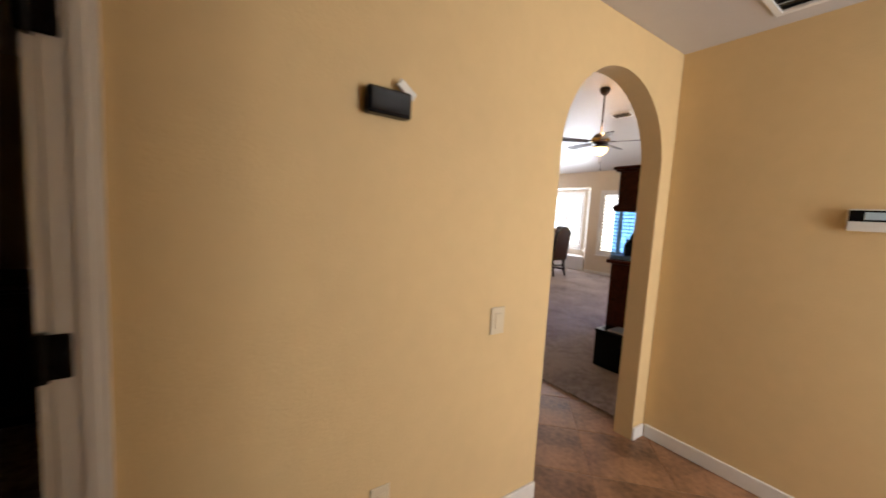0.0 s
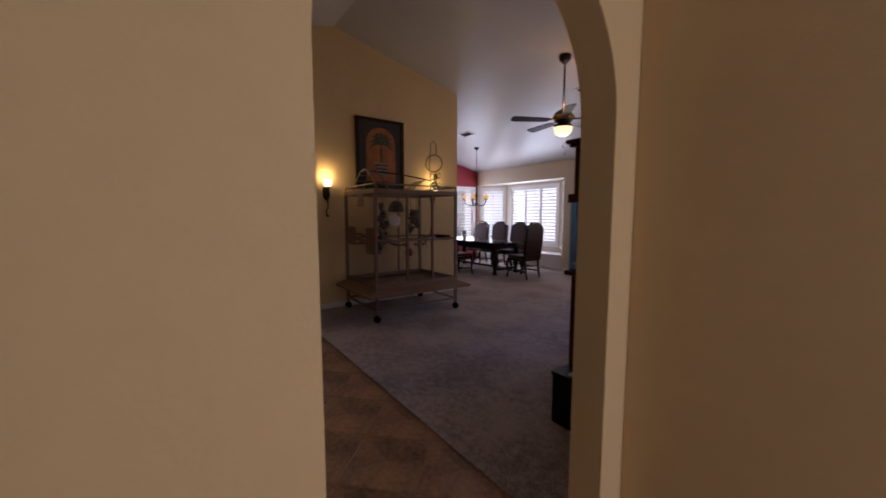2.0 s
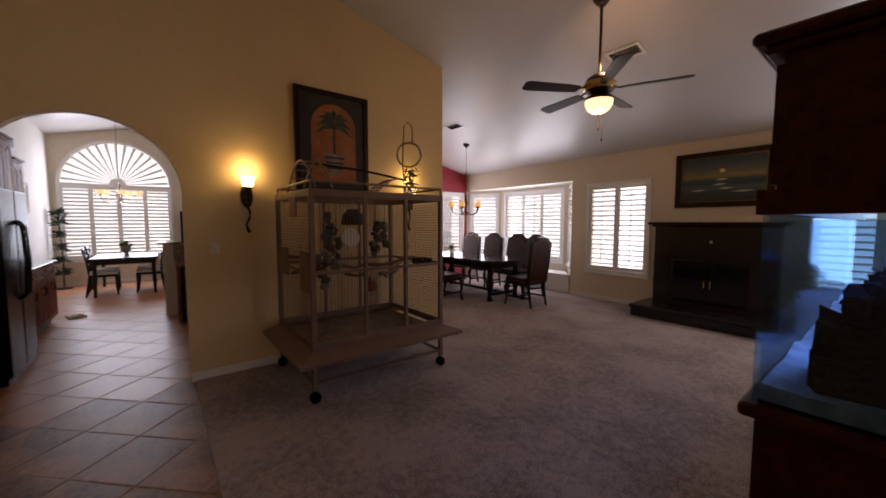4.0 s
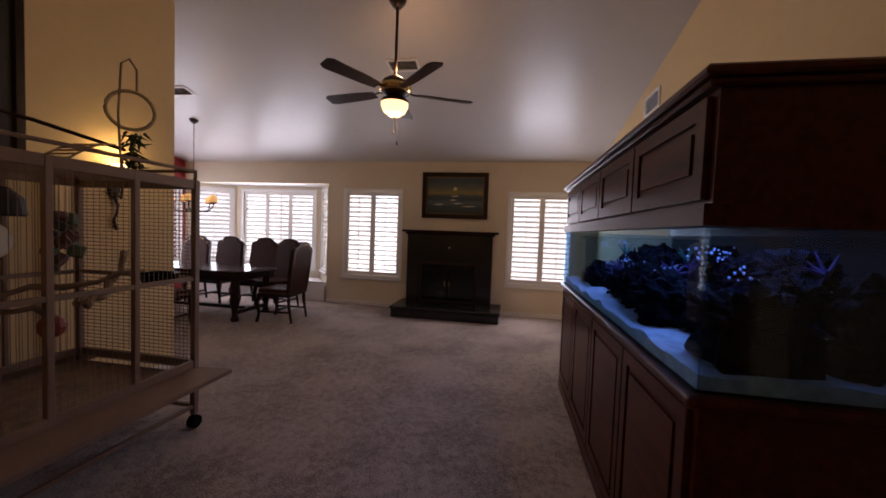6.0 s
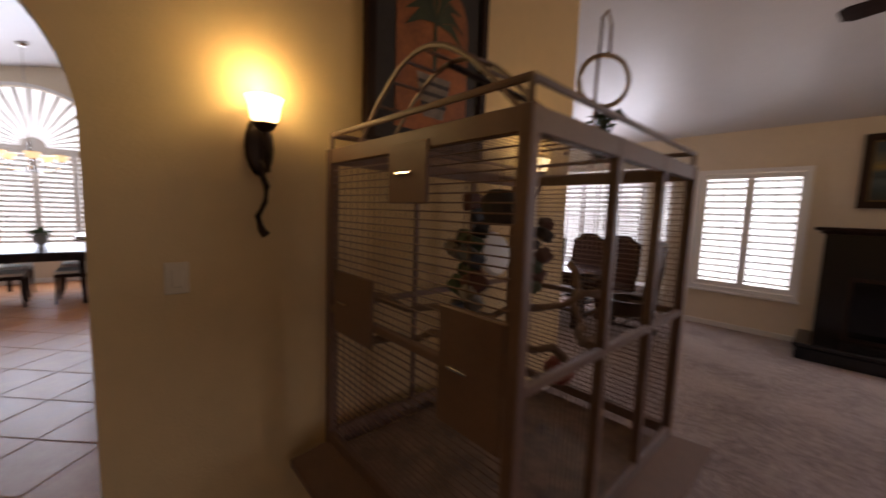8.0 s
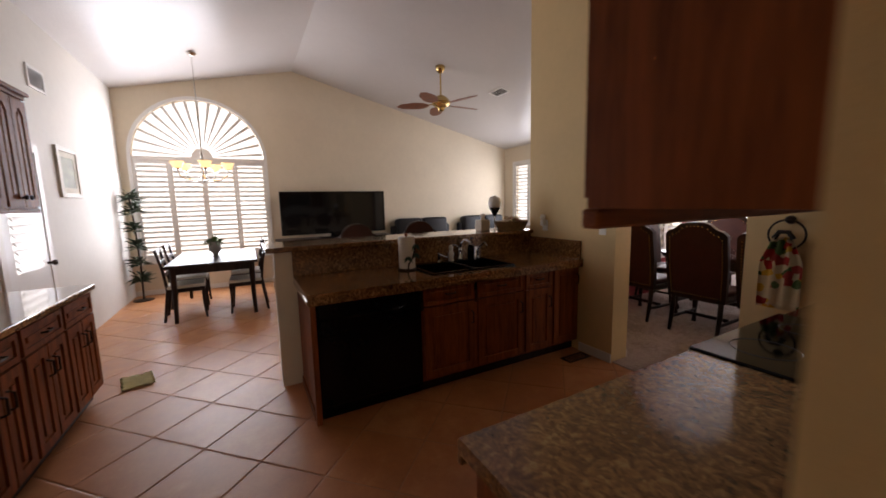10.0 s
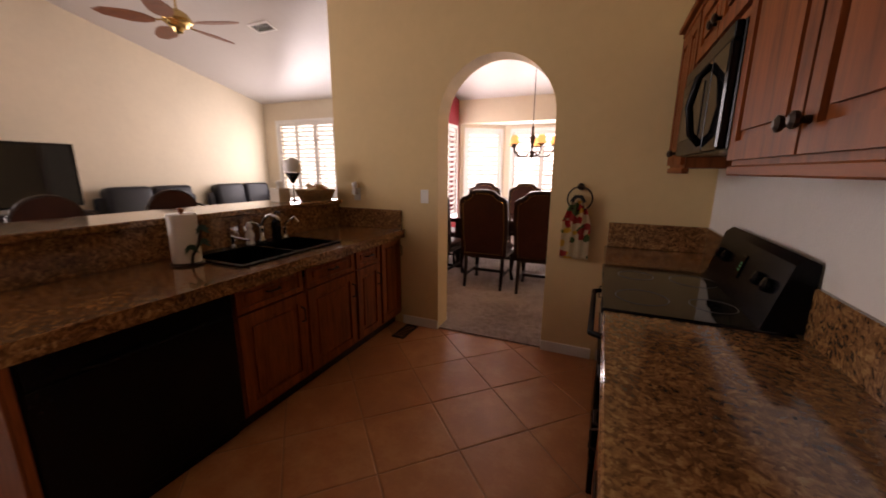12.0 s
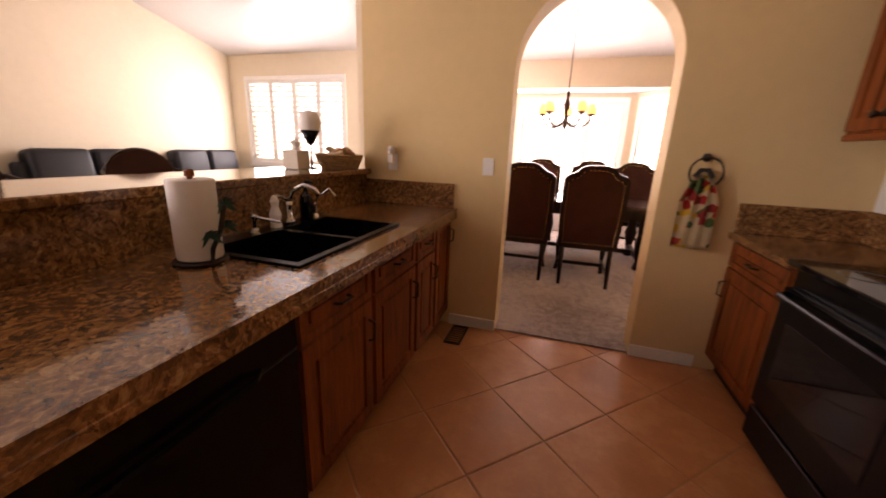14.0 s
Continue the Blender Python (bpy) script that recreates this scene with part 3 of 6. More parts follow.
# ================= living room =================
def bird_cage():
    L, W = 1.27, 0.98          # along y and x
    cg = thing("bird_cage", pose(-1.60, 5.42, 0.012), "large tan powder-coated metal bird cage on casters", "bird cage")
    z0, z1 = 0.46, 1.72
    p = 0.019
    for x, y in ((0, 0), (W, 0), (0, L), (W, L)):
        part("corner_post", box(x - p, x + p, y - p, y + p, 0.10, z1, 0.003), CAGE, cg)
        cs = part("caster", add_rod(rod((x - 0.022, y, 0.045), (x + 0.022, y, 0.045), 0.045, None, 14), (x, y, 0.07), (x, y, 0.10), 0.012), BLACK, cg, "black rubber caster wheel")
    for y in (L * 0.36, L * 0.68):
        part("front_post", box(W - 0.016, W + 0.016, y - 0.016, y + 0.016, z0, z1, 0.003), CAGE, cg)
        part("back_post", box(-0.012, 0.012, y - 0.012, y + 0.012, z0, z1, 0.003), CAGE, cg)
    # rails round the frame
    for z, h in ((z1 - 0.03, 0.03), (1.05, 0.014), (z0, 0.025), (0.16, 0.012)):
        for x in (0, W):
            part("rail", box(x - 0.014, x + 0.014, p, L - p, z - h, z + h, 0.003), CAGE, cg)
        for y in (0, L):
            part("rail", box(p, W - p, y - 0.014, y + 0.014, z - h, z + h, 0.003), CAGE, cg)
    # flared skirt
    o = 0.16
    for a, b in (((0, 0), (W, 0)), ((W, 0), (W, L)), ((W, L), (0, L)), ((0, L), (0, 0))):
        bm = bmesh.new()
        cx, cy = W / 2, L / 2
        def out(q):
            return (q[0] + (o if q[0] > cx else -0.06), q[1] + (o if q[1] > cy else -o))
        a1, b1 = out(a), out(b)
        v = [bm.verts.new((*a, z0 - 0.02)), bm.verts.new((*b, z0 - 0.02)), bm.verts.new((*b1, z0 - 0.085)), bm.verts.new((*a1, z0 - 0.085)),
             bm.verts.new((*a, z0 - 0.03)), bm.verts.new((*b, z0 - 0.03)), bm.verts.new((*b1, z0 - 0.115)), bm.verts.new((*a1, z0 - 0.115))]
        for f in ((0, 1, 2, 3), (4, 7, 6, 5), (0, 4, 5, 1), (1, 5, 6, 2), (2, 6, 7, 3), (3, 7, 4, 0)):
            bm.faces.new([v[i] for i in f])
        part("seed_skirt", bm, CAGE, cg)
    part("floor_tray", box(0.02, W - 0.02, 0.02, L - 0.02, z0 - 0.10, z0 - 0.06), mat("soiled_tray", (0.20, 0.14, 0.10), 0.7, var=0.6, scale=9, bump=0.5), cg, "tray littered with seed husks")
    # bars: horizontal on the ends, upright on the long sides
    end_bar = to_mesh("bar", rod((0, 0, 0), (W - 2 * p, 0, 0), 0.0024, None, 5), CAGE)
    for y in (0, L):
        n = 46
        for i in range(n):
            z = z0 + 0.03 + (z1 - z0 - 0.09) * i / (n - 1)
            part_from("bar", end_bar, cg, Matrix.Translation((p, y, z)))
    side_bar = to_mesh("bar", rod((0, 0, 0), (0, 0, z1 - z0 - 0.08), 0.0017, None, 5), CAGE)
    for x in (0, W):
        for i in range(42):
            y = 0.03 + (L - 0.06) * i / 41
            part_from("bar", side_bar, cg, Matrix.Translation((x, y, z0 + 0.025)))
    top_bar = to_mesh("bar", rod((0, 0, 0), (0, L, 0), 0.0022, None, 5), CAGE)
    for i in range(30):
        part_from("bar", top_bar, cg, Matrix.Translation((0.02 + (W - 0.04) * i / 29, 0, z1 - 0.012)))
    # feeder doors on the near end
    for x0, x1, za, zb in ((0.45, 0.65, 1.50, 1.685), (0.06, 0.36, 0.97, 1.225), (0.72, 0.955, 0.88, 1.22)):
        d = part("feeder_door", box(x0, x1, -0.020, -0.006, za, zb, 0.004), CAGE, cg)
        part("latch", rod((x0 + 0.05, -0.022, (za + zb) / 2), (x0 + 0.12, -0.022, (za + zb) / 2), 0.005), CHROME, d)
    # raised play top
    part("play_rail", tube([(0, 0, z1 + 0.06), (W, 0, z1 + 0.06), (W, L, z1 + 0.06), (0, L, z1 + 0.06)], 0.011, 8, True), CAGE, cg)
    for x, y in ((0, 0), (W, 0), (0, L), (W, L)):
        part("rail_post", rod((x, y, z1), (x, y, z1 + 0.06), 0.009), CAGE, cg)
    for y in (0.07, 0.21):
        part("play_arch", tube([(0.10 + 0.80 * k / 18, y, z1 + 0.02 + 0.26 * math.sin(math.pi * k / 18)) for k in range(19)], 0.009), CAGE, cg)
    for k in range(3, 17, 2):
        xx, zz = 0.10 + 0.80 * k / 18, z1 + 0.02 + 0.26 * math.sin(math.pi * k / 18)
        part("arch_rung", rod((xx, 0.07, zz), (xx, 0.21, zz), 0.006), CAGE, cg)
    part("play_perch", tube([(W * 0.5, 0.20, z1 + 0.27), (W * 0.52, 0.7, z1 + 0.24), (W * 0.55, 1.16, z1 + 0.18)], 0.012), DARKWOOD, cg, "dark wooden play perch")
    for x in (W * 0.44, W * 0.66):
        part("ladder_rail", tube([(x, 0.74 + 0.28 * k / 8, z1 + 0.02 + 0.16 * math.sin(math.pi * 0.5 * k / 8)) for k in range(9)], 0.006), CAGE, cg)
    for k in range(1, 9):
        part("ladder_rung", rod((W * 0.44, 0.74 + 0.28 * k / 8, z1 + 0.02 + 0.16 * math.sin(math.pi * 0.5 * k / 8)), (W * 0.66, 0.74 + 0.28 * k / 8, z1 + 0.02 + 0.16 * math.sin(math.pi * 0.5 * k / 8)), 0.005), CAGE, cg)
    part("toy_ring", tube([(W * 0.6 + 0.125 * 0.68 * math.cos(k * math.pi / 12), 1.16 + 0.125 * 0.73 * math.cos(k * math.pi / 12), z1 + 0.44 + 0.125 * math.sin(k * math.pi / 12)) for k in range(24)], 0.012, 8, True), mat("rope", (0.42, 0.33, 0.22), 0.9, var=0.3, scale=30, bump=0.5, bscale=300), cg, "rope swing ring")
    part("toy_hook", tube([(W * 0.6, 1.10, z1), (W * 0.6, 1.08, z1 + 0.4), (W * 0.6, 1.10, z1 + 0.72), (W * 0.6, 1.15, z1 + 0.77), (W * 0.6, 1.2, z1 + 0.72), (W * 0.6, 1.2, z1 + 0.56)], 0.007), CAGE, cg)
    bm = bmesh.new()
    rnd = random.Random(4)
    for k in range(70):
        a, r, z = rnd.uniform(0, 6.3), rnd.uniform(0.0, 0.07), rnd.uniform(0.06, 0.3)
        c = Vector((W * 0.6 + r * math.cos(a), 1.17 + r * math.sin(a), z1 + z))
        d = Vector((rnd.uniform(-1, 1), rnd.uniform(-1, 1), rnd.uniform(-1.2, 0.2))).normalized() * 0.07
        add_rod(bm, c, c + d, 0.010, 0.001, 4)
    part("toy_fronds", bm, mat("green_toy_fronds", (0.035, 0.055, 0.02), 0.8, var=0.4, scale=20), cg, "tuft of dark green toy leaves")
    # perches, dish and toys within
    def branch(a, b, sag, r):
        a, b = Vector(a), Vector(b)
        pts = []
        for k in range(11):
            q = a.lerp(b, k / 10)
            q.z += -sag * math.sin(math.pi * k / 10) + 0.02 * math.sin(k * 2.3)
            q.x += 0.02 * math.sin(k * 1.7)
            pts.append(q)
        return tube(pts, [r * (1 + 0.2 * math.sin(k * 2.1)) for k in range(11)], 8)
    bark = mat("pale_branch_bark", (0.22, 0.14, 0.085), 0.85, var=0.35, scale=14, bump=0.7, bscale=60)
    part("perch", branch((0.08, 0.04, 1.12), (0.66, 1.2, 1.10), 0.10, 0.018), bark, cg, "gnarled wooden branch perch")
    part("perch", branch((0.85, 0.66, 0.98), (0.45, 1.24, 1.22), 0.12, 0.020), bark, cg, "curved wooden branch perch")
    part("perch", branch((0.3, 0.03, 0.98), (0.8, 0.6, 0.94), -0.04, 0.016), bark, cg, "straight wooden branch perch")
    part("food_dish", lathe([(0.02, 0), (0.09, 0.0), (0.115, 0.07), (0.11, 0.07), (0.085, 0.012), (0.0, 0.012)], 16, (W - 0.18, 1.17, 1.02)), BLACK, cg, "dark food dish")
    dark = mat("dark_toy_blocks", (0.03, 0.024, 0.022), 0.7, var=0.5, scale=12)
    part("toy_bell", lathe([(0.0, 0.09), (0.05, 0.085), (0.10, 0.03), (0.115, -0.06), (0.10, -0.07), (0.0, -0.05)], 16, (0.42, 0.60, 1.50)), dark, cg, "dark hanging toy")
    part("toy_chain", rod((0.42, 0.60, 1.59), (0.42, 0.60, z1), 0.004), CHROME, cg)
    cols = [(0.06, 0.10, 0.05), (0.11, 0.04, 0.03), (0.03, 0.03, 0.03), (0.16, 0.13, 0.09), (0.05, 0.06, 0.08), (0.22, 0.20, 0.17)]
    tm = [mat("toy_colour", c, 0.6, var=0.3, scale=15) for c in cols]
    for (x, y, z, n) in ((0.55, 0.30, 1.40, 9), (0.36, 0.44, 1.30, 8), (0.50, 0.80, 1.42, 7), (0.62, 0.20, 1.16, 6), (0.3, 1.02, 1.5, 5)):
        part("toy_string", rod((x, y, z - 0.30), (x, y, z1), 0.003), bark, cg)
        for i in range(n):
            s = rnd.uniform(0.022, 0.045)
            bm = box(-s, s, -s, s, -s * 0.7, s * 0.7, s * 0.25)
            ob = part("toy_block", bm, tm[rnd.randrange(6)], cg)
            ob.matrix_basis = pose(x + rnd.uniform(-0.03, 0.03), y + rnd.uniform(-0.04, 0.04), z - 0.28 + i * 0.05, rnd.uniform(0, 90), rnd.uniform(0, 90), rnd.uniform(0, 90))
    part("toy_ball", lathe([(0.06 * math.sin(math.pi * k / 8), -0.06 * math.cos(math.pi * k / 8)) for k in range(9)], 14, (0.75, 0.62, 0.86)), mat("red_toy", (0.30, 0.05, 0.035), 0.6), cg, "red toy ball")
    part("mirror_toy", lathe([(0, 0), (0.09, 0), (0.10, 0.015), (0.09, 0.03), (0, 0.03)], 18), PLASTIC, cg, "white round toy").matrix_basis = pose(0.42, 0.56, 1.30, 0, 80, 0)


bird_cage()


def sconce(y):
    s = thing("wall_sconce", pose(PX1, y, 1.80) @ Matrix.Scale(0.86, 4), "lit wall sconce with a glass cup on a dark iron arm", "wall lamp", "sconces on the partition wall")
    bm = lathe([(0.0, -0.012), (0.055, -0.01), (0.075, 0.0), (0.055, 0.012), (0, 0.014)], 16)
    ob = part("backplate", bm, IRON, s, "", True)
    ob.matrix_basis = pose(0.014, 0, -0.09, 0, 90, 0) @ Matrix.Diagonal((1.8, 0.85, 1.0, 1))
    part("arm", tube([(0.02, 0, -0.16), (0.07, 0.02, -0.2), (0.115, 0, -0.12), (0.11, 0, -0.06), (0.10, 0, -0.01)], 0.011, 8), IRON, s)
    part("tail", tube([(0.025, 0.0, -0.2), (0.03, 0.025, -0.27), (0.025, 0.02, -0.34), (0.03, -0.015, -0.41), (0.025, 0.0, -0.47), (0.03, 0.02, -0.50)], [0.012, 0.014, 0.012, 0.013, 0.016, 0.02], 8), IRON, s)
    part("cup_holder", lathe([(0.012, -0.04), (0.04, -0.02), (0.052, 0.0), (0.03, 0.004), (0, 0.004)], 16, (0.10, 0, 0)), IRON, s)
    part("shade", lathe([(0.040, 0.0), (0.056, 0.014), (0.060, 0.045), (0.064, 0.05), (0.064, 0.056), (0.060, 0.06), (0.074, 0.098), (0.078, 0.106), (0.071, 0.102), (0.056, 0.06), (0.050, 0.018), (0.0, 0.006)], 24, (0.10, 0, 0.004)), glow("lit_amber_glass", (1.0, 0.74, 0.36), 6), s, "glowing frosted amber glass cup", True)
    bulb = bpy.data.lights.new("sconce_bulb", "POINT")
    bulb.energy, bulb.color, bulb.shadow_soft_size = 5.0, (1.0, 0.74, 0.31), 0.03
    lo = new("sconce_bulb", bulb)
    lo.location = (PX1 + 0.10, y, 1.96)


sconce(5.17)
sconce(7.02)


def flat_panel(loops, x0, x1):
    return slab(loops, "x", x0, x1)


def palm_painting():
    y0, y1, z0, z1 = 5.63, 6.45, 1.80, 2.88
    p = thing("palm_painting", pose(PX1 + 0.001, y0, z0), "dark framed painting of a potted palm in an orange niche", "painting")
    w, h = y1 - y0, z1 - z0
    part("frame", flat_panel([rect(0, w, 0, h), rect(0.045, w - 0.045, 0.045, h - 0.045)], 0, 0.045), DARKWOOD, p)
    part("canvas", flat_panel([rect(0.045, w - 0.045, 0.045, h - 0.045)], 0.002, 0.022), mat("near_black_canvas", (0.018, 0.014, 0.012), 0.6, var=0.6, scale=5), p)
    part("painted_niche", flat_panel([arch(0.17, w - 0.15, 0.12, h - 0.13)], 0.0225, 0.0255), mat("burnt_orange_paint", (0.32, 0.10, 0.022), 0.6, var=0.5, scale=4, bump=0.3), p)
    c = w / 2 + 0.01
    part("painted_pot", flat_panel([[(c - 0.07, 0.2), (c + 0.07, 0.2), (c + 0.12, 0.42), (c - 0.12, 0.42)]], 0.026, 0.029), mat("painted_stone_pot", (0.22, 0.17, 0.12), 0.6, var=0.6, scale=16), p)
    for k in range(3):
        part("painted_band", flat_panel([rect(c - 0.09 - 0.01 * k, c + 0.09 + 0.01 * k, 0.255 + 0.055 * k, 0.275 + 0.055 * k)], 0.0295, 0.031), mat("painted_dark_band", (0.03, 0.022, 0.018), 0.6), p)
    green = mat("painted_palm_green", (0.035, 0.045, 0.014), 0.6, var=0.5, scale=12)
    part("painted_stem", flat_panel([[(c - 0.012, 0.42), (c + 0.012, 0.42), (c + 0.01, 0.70), (c - 0.01, 0.70)]], 0.026, 0.029), green, p)
    for k, a in enumerate((-15, 12, 38, 62, 90, 118, 142, 168, 195)):
        L = 0.24 if 20 < a < 160 else 0.21
        ca, sa = math.cos(radians(a)), math.sin(radians(a))
        tip = (c + L * ca, 0.70 + L * sa * 0.8 - 0.04 * abs(ca))
        mid = (c + 0.55 * L * ca, 0.70 + 0.55 * L * sa + 0.03)
        nx, ny = -sa * 0.026, ca * 0.026
        part("painted_frond", flat_panel([[(c, 0.69), (mid[0] - nx, mid[1] - ny), tip, (mid[0] + nx, mid[1] + ny)]], 0.026 + 0.0004 * k, 0.0285 + 0.0004 * k), green, p)


palm_painting()


def fireplace():
    fp = thing("fireplace", pose(0.48, FAR, 0), "black stone fireplace with dark mantel and raised hearth", "fireplace")
    part("hearth", add_box(box(-0.86, 0.92, -0.75, -0.002, 0.012, 0.15, 0.01), -0.88, 0.94, -0.775, -0.002, 0.15, 0.20, 0.012), BLACKSTONE, fp, "dark stone raised hearth")
    part("surround", slab([[(-0.75, 0.2), (-0.52, 0.2), (-0.52, 0.92), (0.50, 0.92), (0.50, 0.2), (0.76, 0.2), (0.76, 1.40), (-0.75, 1.40)]], "y", -0.22, -0.003), BLACKSTONE, fp)
    part("firebox", box(-0.52, 0.50, -0.06, -0.003, 0.2, 0.92), mat("sooty_firebrick", (0.008, 0.007, 0.007), 0.95, var=0.5, scale=12), fp)
    part("mantel_moulding", box(-0.79, 0.80, -0.255, -0.003, 1.40, 1.435, 0.012), DARKWOOD, fp)
    part("mantel_shelf", box(-0.84, 0.86, -0.29, -0.003, 1.435, 1.475, 0.008, 2), DARKWOOD, fp, "dark wooden mantel shelf")
    sc = part("fire_screen", slab([rect(-0.52, 0.50, 0.2, 0.92), rect(-0.48, 0.46, 0.24, 0.88)], "y", -0.215, -0.19), IRON, fp)
    for u0, u1 in ((-0.48, -0.012), (0.0, 0.46)):
        part("glass_door", box(u0, u1, -0.206, -0.200, 0.24, 0.88), BLACKGLASS, fp, "dark glass fire door")
    for u in (-0.05, 0.03):
        part("door_pull", tube([(u, -0.215, 0.5), (u, -0.235, 0.5), (u, -0.235, 0.6), (u, -0.215, 0.6)], 0.006), BRASS, fp)
    part("damper_knob", lathe([(0, 0), (0.018, 0), (0.022, 0.02), (0, 0.03)], 12), CHROME, fp).matrix_basis = pose(0.02, -0.22, 1.18, 90, 0, 0)


fireplace()


def seascape_mat():
    m, n, l, b = node_mat("painted_seascape")
    tc = n.new("ShaderNodeTexCoord")
    sep = n.new("ShaderNodeSeparateXYZ")
    l.new(tc.outputs["Generated"], sep.inputs[0])
    mp = n.new("ShaderNodeMapping")
    mp.inputs["Scale"].default_value = (2.5, 1, 9)
    l.new(tc.outputs["Generated"], mp.inputs["Vector"])
    nz = noise_node(n, l, mp.outputs["Vector"], 2.2, 6, 0.6)
    a = n.new("ShaderNodeMath")
    a.operation = "MULTIPLY_ADD"
    l.new(nz.outputs["Fac"], a.inputs[0])
    a.inputs[1].default_value = 0.22
    l.new(sep.outputs["Z"], a.inputs[2])
    r = ramp(n, [(0.1, (0.015, 0.02, 0.02)), (0.28, (0.015, 0.04, 0.05)), (0.42, (0.06, 0.10, 0.11)), (0.5, (0.015, 0.03, 0.04)), (0.6, (0.03, 0.06, 0.07)), (0.68, (0.24, 0.18, 0.05)), (0.80, (0.10, 0.11, 0.08)), (1.1, (0.025, 0.05, 0.07))])
    l.new(a.outputs[0], r.inputs["Fac"])
    l.new(r.outputs["Color"], b.inputs["Base Color"])
    b.inputs["Roughness"].default_value = 0.45
    return m


def sea_painting():
    p = thing("sea_painting", pose(-0.07, FAR - 0.001, 1.70), "dark framed oil painting of a sunset over breaking waves", "painting")
    w, h = 1.19, 0.82
    part("frame", slab([rect(0, w, 0, h), rect(0.075, w - 0.075, 0.075, h - 0.075)], "y", -0.05, 0), DARKWOOD, p)
    part("frame_lip", slab([rect(0.0755, w - 0.0755, 0.0755, h - 0.0755), rect(0.09, w - 0.09, 0.09, h - 0.09)], "y", -0.035, -0.002), mat("dull_gold", (0.16, 0.10, 0.04), 0.4, metal=0.6), p)
    part("canvas", box(0.0905, w - 0.0905, -0.02, -0.002, 0.0905, h - 0.0905), seascape_mat(), p)
    part("painted_sun", slab([[(0.60 + 0.035 * math.cos(k * 0.524), 0.53 + 0.03 * math.sin(k * 0.524)) for k in range(12)]], "y", -0.0225, -0.0205), mat("painted_pale_gold", (0.7, 0.55, 0.2), 0.5), p)
    for u0, u1, z in ((0.52, 0.68, 0.40), (0.48, 0.66, 0.33), (0.55, 0.75, 0.27), (0.2, 0.42, 0.25), (0.7, 1.0, 0.22)):
        part("painted_foam", slab([[(u0, z), ((u0 + u1) / 2, z - 0.012), (u1, z + 0.006), ((u0 + u1) / 2, z + 0.016)]], "y", -0.0225, -0.0205), mat("painted_foam", (0.45, 0.42, 0.34), 0.5, var=0.3, scale=20), p)


sea_painting()


def raised_panel(bm, u0, u1, z0, z1, y, side, axis, d=0.018, st=0.055, cathedral=False):
    """Frame and raised field of a cabinet door: a slab with a stepped panel, in the plane axis = y, proud towards side."""
    def sl(loops, a, b):
        add_slab(bm, loops, axis, min(y + side * a, y + side * b), max(y + side * a, y + side * b))
    if cathedral:
        m = (u0 + u1) / 2
        def inner(k):
            a0, a1 = u0 + st + k, u1 - st - k
            hgt = z1 - st - 0.05 - k
            pts = [(a0, z0 + st + k), (a1, z0 + st + k), (a1, hgt)]
            for i in range(1, 10):
                t = i / 10
                pts.append((a1 + (a0 - a1) * t, hgt + 0.05 * math.sin(math.pi * t) ** 1.5))
            return pts + [(a0, hgt)]
    else:
        def inner(k):
            return rect(u0 + st + k, u1 - st - k, z0 + st + k, z1 - st - k)
    sl([rect(u0, u1, z0, z1), inner(0)], 0, d)
    sl([inner(0.0005)], 0, d * 0.35)
    sl([inner(0.028)], d * 0.351, d * 0.9)
    return bm


